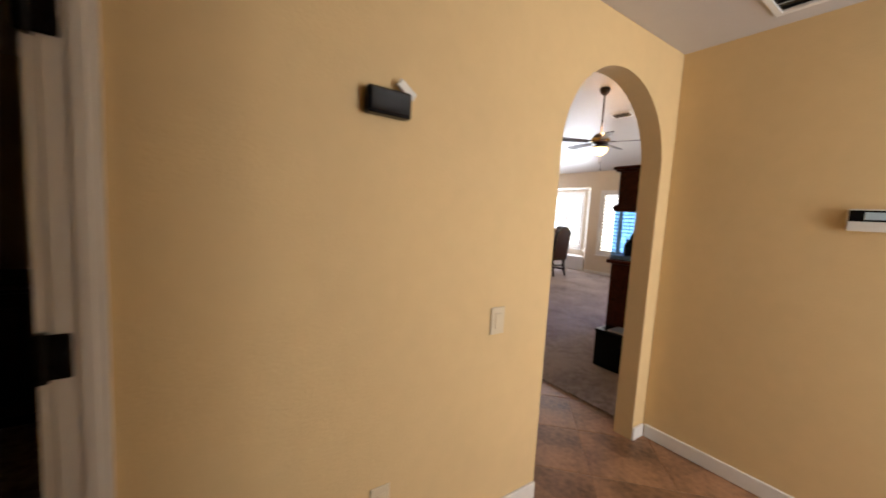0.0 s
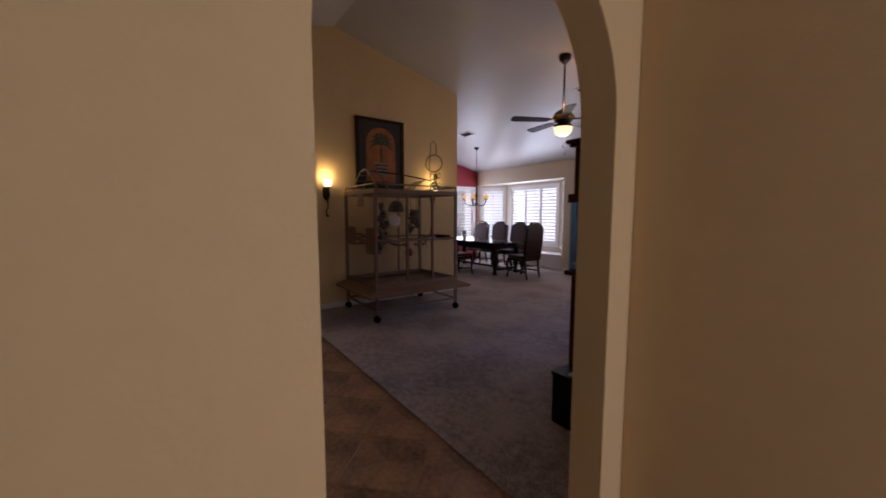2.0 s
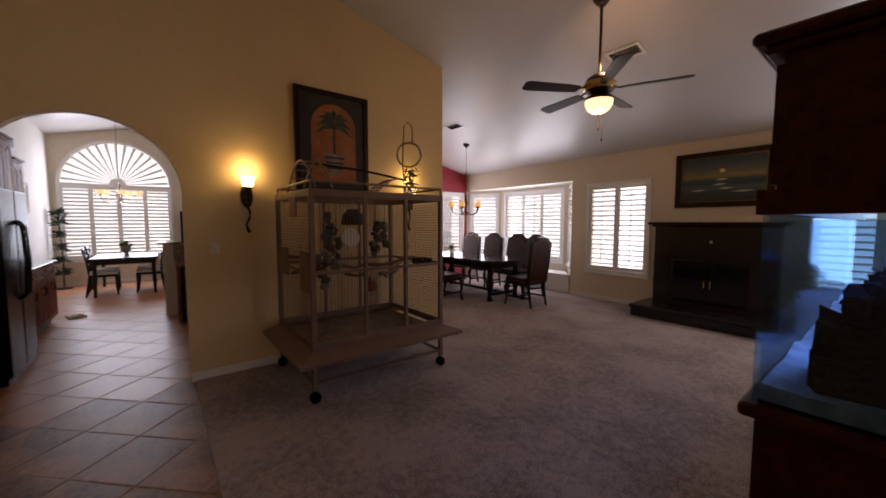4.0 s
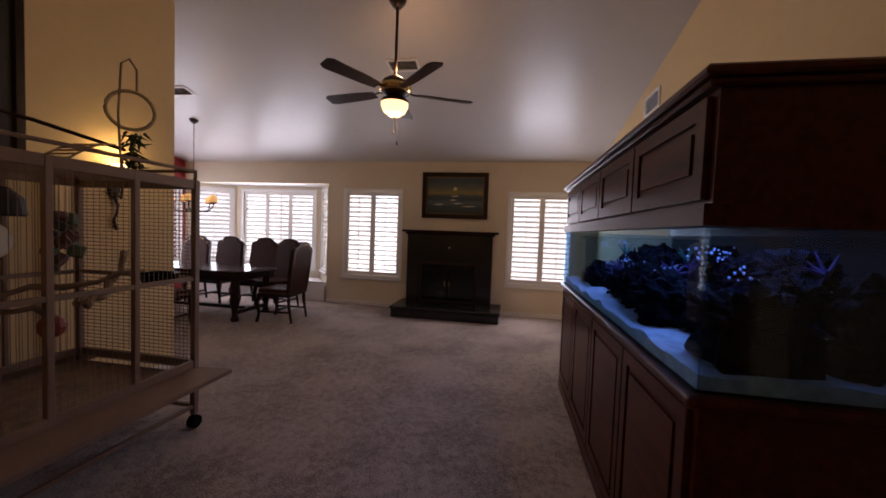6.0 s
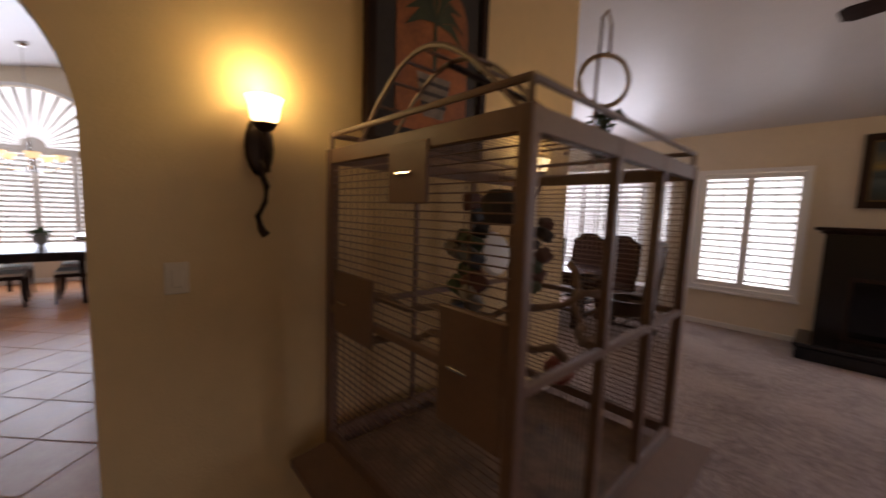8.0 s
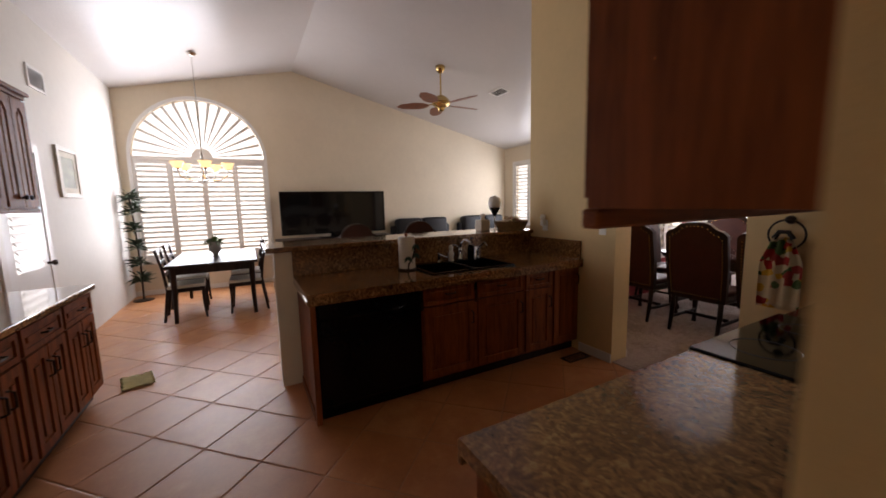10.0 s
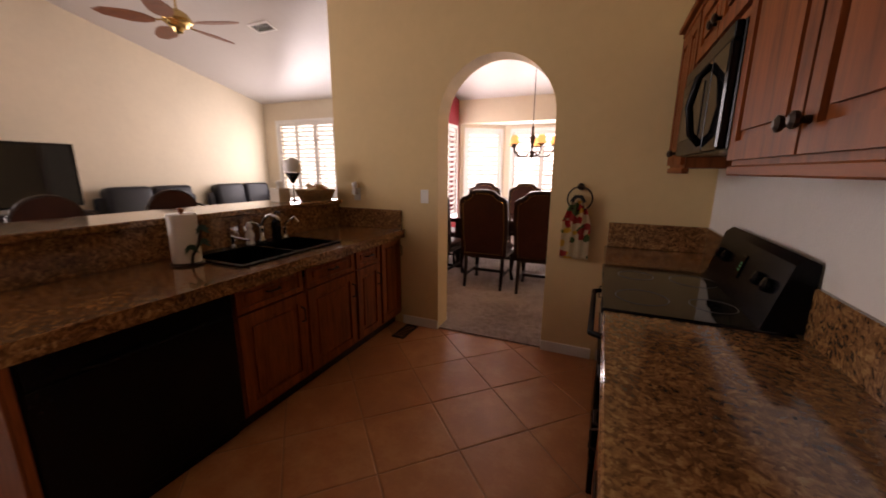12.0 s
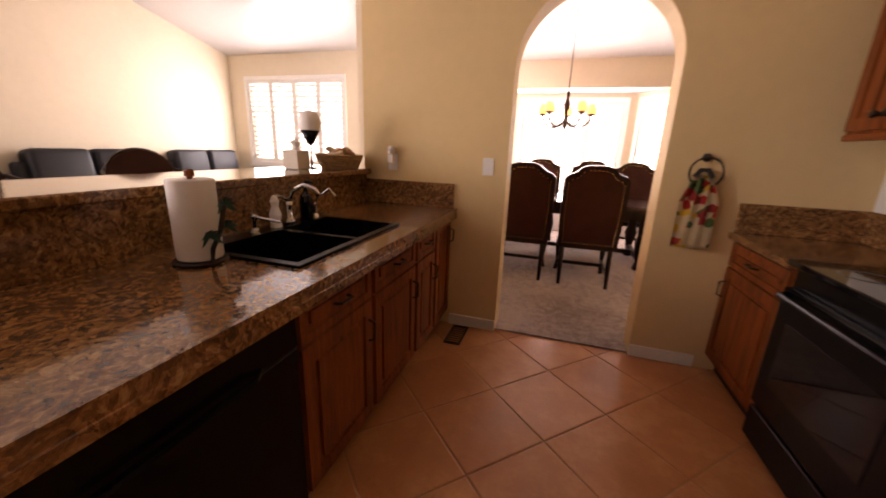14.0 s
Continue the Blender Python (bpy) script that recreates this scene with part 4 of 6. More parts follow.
def aquarium():
    x, xb, y0, y1 = 2.02, 2.96, 5.66, 8.12
    zs, zh, zt = 1.01, 1.485, 1.895
    L = y1 - y0
    st = thing("aquarium_stand", pose(0, 0, 0.012), "dark mahogany aquarium stand with raised panel doors", "cabinet")
    part("body", box(x + 0.02, xb, y0 + 0.01, y1 - 0.01, 0.0, zs - 0.05), MAHOG, st)
    part("top_moulding", box(x - 0.025, xb, y0 - 0.025, y1 + 0.025, zs - 0.05, zs - 0.013, 0.012, 2), MAHOG, st)
    part("plinth", box(x + 0.005, xb, y0, y1, 0.0, 0.09, 0.004), MAHOG, st)
    n = 4
    for k in range(n):
        a, b = y0 + 0.03 + (L - 0.06) * k / n, y0 + 0.03 + (L - 0.06) * (k + 1) / n
        d = part("door", raised_panel(bmesh.new(), a + 0.008, b - 0.008, 0.12, zs - 0.075, x + 0.019, -1, "x"), MAHOG, st)
    hd = thing("aquarium_hood", pose(0, 0, 0), "dark mahogany aquarium canopy with raised panels", "cabinet")
    part("body", box(x + 0.02, xb, y0 + 0.01, y1 - 0.01, zh + 0.06, zt - 0.03), MAHOG, hd)
    part("lower_moulding", slab([rect(y0 - 0.012, y1 + 0.012, 0, 0.0599)], "x", x - 0.012, x + 0.05), MAHOG, hd).location = (0, 0, zh)
    part("end_moulding", box(x + 0.05, xb, y0 - 0.012, y0 + 0.03, zh, zh + 0.0599), MAHOG, hd)
    part("back_rail", box(xb - 0.04, xb, y0 + 0.03, y1, zh, zh + 0.0599), MAHOG, hd)
    part("crown_moulding", add_box(box(x - 0.015, xb, y0 - 0.015, y1 + 0.015, zt - 0.03, zt - 0.0105, 0.006), x - 0.035, xb, y0 - 0.035, y1 + 0.035, zt - 0.01, zt + 0.02, 0.008), MAHOG, hd)
    for k in range(n):
        a, b = y0 + 0.03 + (L - 0.06) * k / n, y0 + 0.03 + (L - 0.06) * (k + 1) / n
        part("lift_door", raised_panel(bmesh.new(), a + 0.008, b - 0.008, zh + 0.075, zt - 0.045, x + 0.019, -1, "x"), MAHOG, hd)
    # tank
    tk = thing("aquarium", pose(0, 0, 0), "long glass reef aquarium with white sand and dark rock", "aquarium")
    g = 0.012
    part("front_glass", box(x, x + g, y0, y1, zs, zh), TANKGLASS, tk)
    part("end_glass", box(x + g + 0.001, xb - 0.02, y0, y0 + g, zs, zh), TANKGLASS, tk)
    part("end_glass", box(x + g + 0.001, xb - 0.02, y1 - g, y1, zs, zh), TANKGLASS, tk)
    part("back_panel", box(xb - 0.018, xb - 0.002, y0, y1, zs, zh), mat("deep_blue_backing", (0.001, 0.0015, 0.004), 0.8, var=0.3), tk)
    part("bottom", box(x + g + 0.001, xb - 0.02, y0 + g + 0.001, y1 - g - 0.001, zs - 0.0125, zs + 0.004), BLACK, tk)
    # sand bed
    bm = bmesh.new()
    nx, ny = 10, 40
    grid = [[bm.verts.new((x + g + 0.002 + (xb - 0.022 - x - g - 0.002) * i / nx, y0 + g + 0.002 + (L - 2 * g - 0.004) * j / ny,
                           zs + 0.05 + 0.035 * noise.noise(Vector((i * 0.5, j * 0.35, 1))))) for j in range(ny + 1)] for i in range(nx + 1)]
    for i in range(nx):
        for j in range(ny):
            bm.faces.new((grid[i][j], grid[i + 1][j], grid[i + 1][j + 1], grid[i][j + 1]))
    ex = bmesh.ops.extrude_face_region(bm, geom=bm.faces[:])
    for v in ex["geom"]:
        if isinstance(v, bmesh.types.BMVert):
            v.co.z = zs + 0.006
    part("sand", bm, mat("white_coral_sand", (0.78, 0.78, 0.80), 0.95, var=0.45, scale=25, bump=0.8, bscale=220), tk, "white coral sand bed")
    rnd = random.Random(8)
    rockm = mat("dark_live_rock", (0.008, 0.007, 0.010), 0.95, spec=0.06, var=0.9, scale=14, bump=0.9, bscale=45, dist=0.01)
    purple = mat("purple_coral", (0.10, 0.05, 0.17), 0.7, var=0.5, scale=20, bump=0.5)
    teal = mat("green_weed", (0.03, 0.12, 0.08), 0.7, var=0.5, scale=20, bump=0.5)
    for k in range(42):
        cy = y0 + 0.15 + (L - 0.36) * (k % 14) / 13 + rnd.uniform(-0.05, 0.05)
        upper = k >= 28
        r = rnd.uniform(0.08, 0.15) * (0.8 if upper else 1.0)
        cx = rnd.uniform(x + 0.21, x + 0.38) if k < 14 else rnd.uniform(x + 0.4, xb - 0.2)
        cz = zs + 0.05 + (r * 0.5 if not upper else rnd.uniform(0.17, 0.30))
        bm = bmesh.new()
        bmesh.ops.create_icosphere(bm, subdivisions=4, radius=1.0)
        for v in bm.verts:
            q = v.co.normalized()
            s = r * (1 + 0.45 * noise.noise(q * 2.2 + Vector((k, 0, 0))) + 0.34 * noise.noise(q * 5 + Vector((0, k, 0))) + 0.22 * noise.noise(q * 13 + Vector((0, 0, k))))
            v.co = Vector((cx, cy, cz)) + Vector((q.x * s, q.y * s * 1.25, q.z * s))
            v.co.z = min(max(v.co.z, zs + 0.03), zh - 0.06)
            v.co.x = min(max(v.co.x, x + 0.09), xb - 0.03)
            v.co.y = max(v.co.y, y0 + 0.07)
        part("rock", bm, rockm, tk)
    for k in range(16):
        cy, cx = rnd.uniform(y0 + 0.1, y1 - 0.12), rnd.uniform(x + 0.2, xb - 0.2)
        cz = zs + rnd.uniform(0.12, 0.36)
        bm = bmesh.new()
        for i in range(9):
            a, e = rnd.uniform(0, 6.28), rnd.uniform(0.2, 1.4)
            d = Vector((math.cos(a) * math.cos(e), math.sin(a) * math.cos(e), math.sin(e))) * rnd.uniform(0.04, 0.1)
            add_rod(bm, (cx, cy, cz), Vector((cx, cy, cz)) + d, 0.009, 0.003, 5)
        part("coral", bm, purple if k % 3 == 0 else teal if k % 3 == 1 else rockm, tk)
    # pale bluish specks whose colour stands in for bright highlights on the rock
    pale = mat("pale_highlight_polyps", (0.42, 0.46, 0.62), 0.7, var=0.5, scale=30, bump=0.5)
    for k in range(20):
        cy, cx = rnd.uniform(y0 + 0.12, y1 - 0.12), rnd.uniform(x + 0.22, x + 0.55)
        cz = zs + rnd.uniform(0.16, 0.42)
        bm = bmesh.new()
        for i in range(10):
            bmesh.ops.create_icosphere(bm, subdivisions=1, radius=rnd.uniform(0.003, 0.008),
                                       matrix=Matrix.Translation((cx + rnd.uniform(-0.04, 0.04), cy + rnd.uniform(-0.05, 0.05), cz + rnd.uniform(-0.03, 0.03))))
        part("highlight_polyps", bm, pale, tk, "pale coral polyps standing in for the reef's bright highlights")
    # lamp bars of the aquarium, hung inside the canopy
    for yy in (6.32, 7.46):
        lb = part("lamp_bar", box(x + 0.14, x + 0.54, yy - 0.42, yy + 0.42, zh + 0.035, zh + 0.0595), BLACK, hd, "aquarium lamp bar")
        la = bpy.data.lights.new("aquarium_lamp", "AREA")
        la.shape, la.size, la.size_y, la.energy, la.color = "RECTANGLE", 0.35, 0.8, 9.0, (0.25, 0.42, 1.0)
        lo = new("aquarium_lamp", la)
        lo.matrix_world = look((x + 0.34, yy, zh + 0.03), (x + 0.34, yy, 0))


aquarium()
bx = thing("storage_box", pose(2.11, 5.39, 0.012), "low black box with papers lying on top", "box")
part("body", box(0, 0.62, 0, 0.215, 0, 0.33, 0.006), BLACK, bx)
part("lid", box(-0.008, 0.628, -0.008, 0.222, 0.331, 0.355, 0.005), BLACK, bx)
pp = thing("paper_stack", pose(2.22, 5.41, 0.368, 0, 0, 4), "small stack of white papers on the black box", "papers")
part("sheet", box(0, 0.28, 0, 0.18, 0, 0.012, 0.002), PLASTIC, pp)
part("sheet", box(0.02, 0.26, 0.01, 0.17, 0.0125, 0.02, 0.001), mat("blue_grey_paper", (0.35, 0.42, 0.5), 0.6), pp)


def ceiling_vent(m, w=0.36, h=0.2, label="white louvred air vent on the ceiling"):
    v = thing("air_vent", m, label, "air vent", "air vents")
    part("frame", slab([rect(-w / 2, w / 2, -h / 2, h / 2), rect(-w / 2 + 0.025, w / 2 - 0.025, -h / 2 + 0.025, h / 2 - 0.025)], "z", -0.012, 0), WHITE, v)
    part("backing", box(-w / 2 + 0.0255, w / 2 - 0.0255, -h / 2 + 0.0255, h / 2 - 0.0255, -0.002, 0), BLACK, v)
    me = to_mesh("slat", box(-w / 2 + 0.026, w / 2 - 0.026, -0.008, 0.008, -0.001, 0.001), WHITE)
    for i in range(7):
        part_from("slat", me, v, pose(0, -h / 2 + 0.04 + (h - 0.08) * i / 6, -0.007, 35, 0, 0))


SLOPE_N = math.degrees(math.atan(PITCH))
ceiling_vent(pose(-3.0, 8.85, ceil_z(8.85) - 0.001, -SLOPE_N, 0, 0))
ceiling_vent(pose(0.25, 8.55, ceil_z(8.55) - 0.001, -SLOPE_N, 0, 0))
ceiling_vent(pose(-7.0, 8.36, ceil_z(8.36) - 0.001, -SLOPE_N, 0, 0))
ceiling_vent(pose(2.979, 8.9, 2.94, 0, 90, 0) @ Matrix.Rotation(radians(90), 4, "Z"), 0.42, 0.22, "white louvred air vent high on the side wall")


def ceiling_fan(x, y, drop_z, blade_mat, metal, n, R, a0, label, lit, leaf=False, scale=1.0):
    zc = ceil_z(y)
    f = thing("ceiling_fan", pose(x, y, drop_z), label, "ceiling fan")
    top = zc - drop_z
    part("canopy", lathe([(0.0, 0), (0.035, 0), (0.075, 0.05), (0.08, 0.10), (0.0, 0.12)], 20, (0, 0, top - 0.10)), metal, f, "", True)
    part("downrod", rod((0, 0, 0.1), (0, 0, top - 0.08), 0.013, None, 10), metal, f)
    part("motor", lathe([(0, 0.16), (0.05, 0.15), (0.11, 0.11), (0.135, 0.06), (0.13, 0.02), (0.10, -0.02), (0.06, -0.04), (0, -0.04)], 24), metal, f, "", True)
    part("motor_band", lathe([(0.125, 0.005), (0.142, 0.02), (0.148, 0.045), (0.138, 0.07)], 24), BRASS if not leaf else metal, f)
    for k in range(n):
        m = Matrix.Rotation(radians(a0 + 360 * k / n), 4, "Z")
        br = part("blade_iron", tube([(0.10, 0, 0.03), (0.17, 0.02, 0.015), (0.22, 0, 0.01)], 0.009), metal, f)
        br.matrix_basis = m
        bm = bmesh.new()
        if leaf:
            lp = [(0.2, -0.03), (0.3, -0.09), (0.42, -0.105), (R - 0.08, -0.07), (R, 0.0), (R - 0.08, 0.07), (0.42, 0.105), (0.3, 0.09), (0.2, 0.03)]
        else:
            lp = [(0.2, -0.045), (0.32, -0.058), (R - 0.04, -0.07), (R, -0.045), (R, 0.045), (R - 0.04, 0.07), (0.32, 0.058), (0.2, 0.045)]
        add_slab(bm, [lp], "z", 0.0, 0.008)
        bl = part("blade", bm, blade_mat, f)
        bl.matrix_basis = m @ Matrix.Translation((0, 0, 0.006)) @ Matrix.Rotation(radians(12), 4, "X")
    if lit:
        part("light_collar", lathe([(0.06, -0.04), (0.12, -0.06), (0.125, -0.085), (0.0, -0.085)], 24), metal, f)
        part("light_bowl", lathe([(0.122, -0.087), (0.118, -0.12), (0.095, -0.165), (0.05, -0.195), (0.0, -0.203)], 24), glow("lit_alabaster", (1.0, 0.70, 0.34), 3.2), f, "glowing alabaster glass bowl", True)
        part("finial", lathe([(0, -0.225), (0.012, -0.215), (0.008, -0.203), (0, -0.203)], 10), metal, f)
        for dx in (0.02, -0.015):
            part("pull_chain", add_lathe(rod((dx, 0.03, -0.09), (dx, 0.03, -0.36 - dx * 3), 0.0018, None, 5), [(0, -0.03), (0.008, -0.02), (0.006, 0.0), (0, 0.0)], 8, (dx, 0.03, -0.36 - dx * 3)), metal, f)
        bulb = bpy.data.lights.new("fan_bulb", "POINT")
        bulb.energy, bulb.color, bulb.shadow_soft_size = 9.0, (1.0, 0.66, 0.32), 0.06
        lo = new("fan_bulb", bulb)
        lo.location = (x, y, drop_z - 0.27)
        up = bpy.data.lights.new("fan_uplight", "POINT")
        up.energy, up.color, up.shadow_soft_size = 11.0, (1.0, 0.6, 0.28), 0.03
        lo = new("fan_uplight", up)
        lo.location = (x, y, drop_z + 0.22)
        lo.location.x += 0.06
    else:
        part("cap", lathe([(0.06, -0.04), (0.05, -0.08), (0, -0.095)], 20), metal, f)
    return f


ceiling_fan(0.44, 7.70, 2.66, DARKWOOD, IRON, 5, 0.72, 25, "dark bronze ceiling fan with five wooden blades and a lit bowl", True)
ceiling_fan(-7.05, 7.24, 3.02, mat("carved_leaf_wood", (0.20, 0.065, 0.03), 0.5, var=0.4, scale=12, bump=0.6), BRASS, 5, 0.72, 20, "brass ceiling fan with carved leaf blades", False, True)


CREAM_PLASTIC = mat("cream_plastic", (0.66, 0.56, 0.40), 0.4, var=0.03, bump=0)


def plate(m, n=1, label="white wall switch plate", w=0.075, face=None):
    s = thing("light_switch", m, label, "light switch")
    W = w + 0.046 * (n - 1)
    part("plate", box(-W / 2, W / 2, -0.007, -0.001, -0.058, 0.058, 0.003), face or PLASTIC, s)
    for k in range(n):
        u = (k - (n - 1) / 2) * 0.046
        part("rocker", box(u - 0.016, u + 0.016, -0.011, -0.0071, -0.033, 0.033, 0.002), face or PLASTIC, s)
    return s


plate(pose(PX1, 4.89, 1.22, 0, 0, 90), 1, "cream wall switch plate beside the round-headed opening", 0.075, CREAM_PLASTIC)
plate(pose(HALLX1, 3.30, 0.93, 0, 0, 90), 1, "cream wall switch plate in the hall", 0.075, CREAM_PLASTIC)
plate(pose(HALLX1, 2.79, 0.33, 0, 0, 90), 1, "cream wall outlet plate low in the hall", 0.075, CREAM_PLASTIC)

# ================= dining area =================
def chair_back_loop(w, h, ins=0.0):
    """Outline of a tall chair back with a shaped crown, from z = 0."""
    a = w / 2 - ins
    pts = [(-a * 0.94, ins), (a * 0.94, ins), (a, h * 0.45), (a * 0.98, h * 0.84 - ins)]
    for u, z in ((0.86, 0.885), (0.70, 0.905), (0.60, 0.93), (0.48, 0.972), (0.28, 0.995), (0.0, 1.0)):
        pts.append((a * u, h * z - ins))
    for u, z in ((0.28, 0.995), (0.48, 0.972), (0.60, 0.93), (0.70, 0.905), (0.86, 0.885)):
        pts.append((-a * u, h * z - ins))
    return pts + [(-a * 0.98, h * 0.84 - ins), (-a, h * 0.45)]


def dining_chair(m):
    """Faces +y; the back is at y = 0."""
    c = thing("dining_chair", m, "tall dark carved dining chair with reddish brown leather back and seat", "chair", "chairs round the dining table")
    part("seat_frame", box(-0.26, 0.26, 0.0, 0.50, 0.38, 0.44, 0.012), DARKWOOD, c)
    part("seat", box(-0.25, 0.25, 0.05, 0.495, 0.441, 0.505, 0.025, 3), LEATHER, c, "padded brown leather seat", True)
    lean = Matrix.Translation((0, 0.015, 0.40)) @ Matrix.Rotation(radians(7), 4, "X")
    bf = part("back_frame", slab([chair_back_loop(0.59, 0.82), chair_back_loop(0.59, 0.82, 0.05)], "y", -0.025, 0.025), DARKWOOD, c)
    bf.matrix_basis = lean
    bk = part("backrest", slab([chair_back_loop(0.59, 0.82, 0.0505)], "y", -0.020, 0.040), LEATHER, c, "reddish brown leather back panel")
    bk.matrix_basis = lean
    bm = bmesh.new()
    lp = chair_back_loop(0.59, 0.82, 0.043)
    for (u0, z0), (u1, z1) in zip(lp, lp[1:] + lp[:1]):
        k = max(1, int(math.hypot(u1 - u0, z1 - z0) / 0.028))
        for i in range(k):
            u, z = u0 + (u1 - u0) * i / k, z0 + (z1 - z0) * i / k
            add_box(bm, u - 0.005, u + 0.005, -0.029, 0.029, z - 0.005, z + 0.005)
    nl = tagged(part("nailhead_trim", bm, BRASS, c), "row of brass nailheads", kind="stuff")
    nl.matrix_basis = lean
    for x in (-0.23, 0.23):
        part("leg", tube([(x, 0.47, 0.39), (x * 1.06, 0.50, 0.30), (x * 1.02, 0.475, 0.12), (x * 1.08, 0.50, 0.0)], [0.034, 0.036, 0.018, 0.026], 8), DARKWOOD, c, "", True)
        part("leg", tube([(x, 0.02, 0.42), (x, 0.01, 0.25), (x, -0.035, 0.0)], [0.026, 0.024, 0.018], 8), DARKWOOD, c, "", True)
    part("stretcher", box(-0.21, 0.21, 0.22, 0.25, 0.15, 0.185, 0.006), DARKWOOD, c)
    for x in (-0.222, 0.222):
        part("side_stretcher", box(x - 0.012, x + 0.012, 0.0, 0.475, 0.14, 0.17, 0.004), DARKWOOD, c)
    return c


ch = dining_chair(pose(-3.76, 8.45, 0.012))
for x, y, r in ((-3.10, 8.44, 2), (-4.50, 8.5, -3), (-3.72, 10.62, 180), (-2.98, 10.60, 178), (-4.45, 10.6, 183), (-1.66, 9.62, 94), (-5.0, 9.6, -90), (-2.42, 10.5, 172)):
    copy_thing(ch, pose(x, y, 0.012, 0, 0, r))


def dining_table():
    t = thing("dining_table", pose(-3.42, 9.60, 0.012), "long dark polished wooden dining table on carved legs", "table")
    w, d = 1.18, 0.50
    loop = []
    for cx, cy, a0 in ((w - 0.18, d - 0.18, 0), (-w + 0.18, d - 0.18, 90), (-w + 0.18, -d + 0.18, 180), (w - 0.18, -d + 0.18, 270)):
        loop += [(cx + 0.18 * math.cos(radians(a0 + k * 15)), cy + 0.18 * math.sin(radians(a0 + k * 15))) for k in range(7)]
    part("tabletop", slab([loop], "z", 0.725, 0.762), mat("polished_dark_tabletop", (0.03, 0.012, 0.008), 0.14, var=0.4, scale=4, bump=0.05), t, "glossy dark tabletop")
    part("top_edge", slab([[(x * 0.985, y * 0.975) for x, y in loop]], "z", 0.70, 0.7249), DARKWOOD, t)
    part("apron", slab([rect(-w + 0.16, w - 0.16, -d + 0.12, d - 0.12), rect(-w + 0.19, w - 0.19, -d + 0.15, d - 0.15)], "z", 0.60, 0.6999), DARKWOOD, t)
    prof = [(0.045, 0), (0.06, 0.02), (0.05, 0.06), (0.035, 0.09), (0.05, 0.2), (0.075, 0.32), (0.05, 0.42), (0.06, 0.46), (0.055, 0.6)]
    for x in (-w + 0.2, w - 0.2):
        for y in (-d + 0.15, d - 0.15):
            part("leg", lathe(prof, 16, (x, y, 0)), DARKWOOD, t, "", True)
    for x in (-w + 0.2, w - 0.2):
        part("foot_rail", box(x - 0.03, x + 0.03, -d + 0.19, d - 0.19, 0.10, 0.16, 0.01), DARKWOOD, t)
    part("long_rail", box(-w + 0.231, w - 0.231, -0.035, 0.035, 0.11, 0.16, 0.01), DARKWOOD, t)


dining_table()
fp2 = thing("flower_pot", pose(-4.15, 9.75, 0.775), "small potted green plant on the dining table", "plant")
part("pot", lathe([(0, 0), (0.045, 0), (0.06, 0.09), (0.05, 0.09), (0.04, 0.02), (0, 0.02)], 14), PLASTIC, fp2)
bm = bmesh.new()
rnd = random.Random(21)
for k in range(40):
    a, e, L = rnd.uniform(0, 6.28), rnd.uniform(0.4, 1.5), rnd.uniform(0.08, 0.2)
    b0 = Vector((0, 0, 0.07))
    d = Vector((math.cos(a) * math.cos(e), math.sin(a) * math.cos(e), math.sin(e)))
    s = d.cross(Vector((0, 0, 1))).normalized() * 0.012
    v = [bm.verts.new(b0), bm.verts.new(b0 + d * L * 0.6 + s), bm.verts.new(b0 + d * L), bm.verts.new(b0 + d * L * 0.6 - s)]
    bm.faces.new(v)
LEAF = mat("green_leaf", (0.06, 0.12, 0.03), 0.5, var=0.3, scale=20)
part("leaves", bm, LEAF, fp2)


def chandelier(x, y, z0, n, R, metal, shade_mat, label, a0=0, chain_top=None, up=True):
    """Arms with lit shades round a turned stem; z0 is the lowest point."""
    top = (ceil_z(y) if chain_top is None else chain_top) - z0
    c = thing("chandelier", pose(x, y, z0), label, "chandelier")
    part("canopy", lathe([(0, -0.05), (0.03, -0.04), (0.065, -0.005), (0.06, 0.02), (0, 0.02)], 16, (0, 0, top - 0.012)), metal, c)
    part("chain", rod((0, 0, 0.44), (0, 0, top - 0.05), 0.006, None, 6), metal, c)
    part("stem", lathe([(0.0, 0.0), (0.02, 0.02), (0.03, 0.05), (0.014, 0.10), (0.022, 0.2), (0.04, 0.28), (0.015, 0.36), (0.02, 0.42), (0.006, 0.45), (0, 0.45)], 14), metal, c, "", True)
    for k in range(n):
        m = Matrix.Rotation(radians(a0 + 360 * k / n), 4, "Z")
        arm = part("arm", tube([(0.02, 0, 0.10), (R * 0.35, 0, 0.03), (R * 0.7, 0, 0.035), (R * 0.95, 0, 0.10), (R, 0, 0.17)], 0.010, 7), metal, c)
        arm.matrix_basis = m
        cup = part("cup", lathe([(0.012, 0.165), (0.045, 0.18), (0.05, 0.19), (0, 0.19)], 12, (R, 0, 0)), metal, c)
        cup.matrix_basis = m
        prof = [(0.05, 0.191), (0.066, 0.20), (0.058, 0.24), (0.036, 0.30), (0.033, 0.30), (0.054, 0.24), (0.04, 0.195)] if not up else [(0.03, 0.191), (0.055, 0.205), (0.07, 0.25), (0.085, 0.285), (0.08, 0.285), (0.062, 0.25), (0.045, 0.21), (0, 0.2)]
        sh = part("shade", lathe(prof, 16, (R, 0, 0)), shade_mat, c, "glowing amber glass shade", True)
        sh.matrix_basis = m
    b = bpy.data.lights.new("chandelier_bulb", "POINT")
    b.energy, b.color, b.shadow_soft_size = 6.0, (1.0, 0.66, 0.32), 0.12
    lo = new("chandelier_bulb", b)
    lo.location = (x, y, z0 + 0.37)
    return c


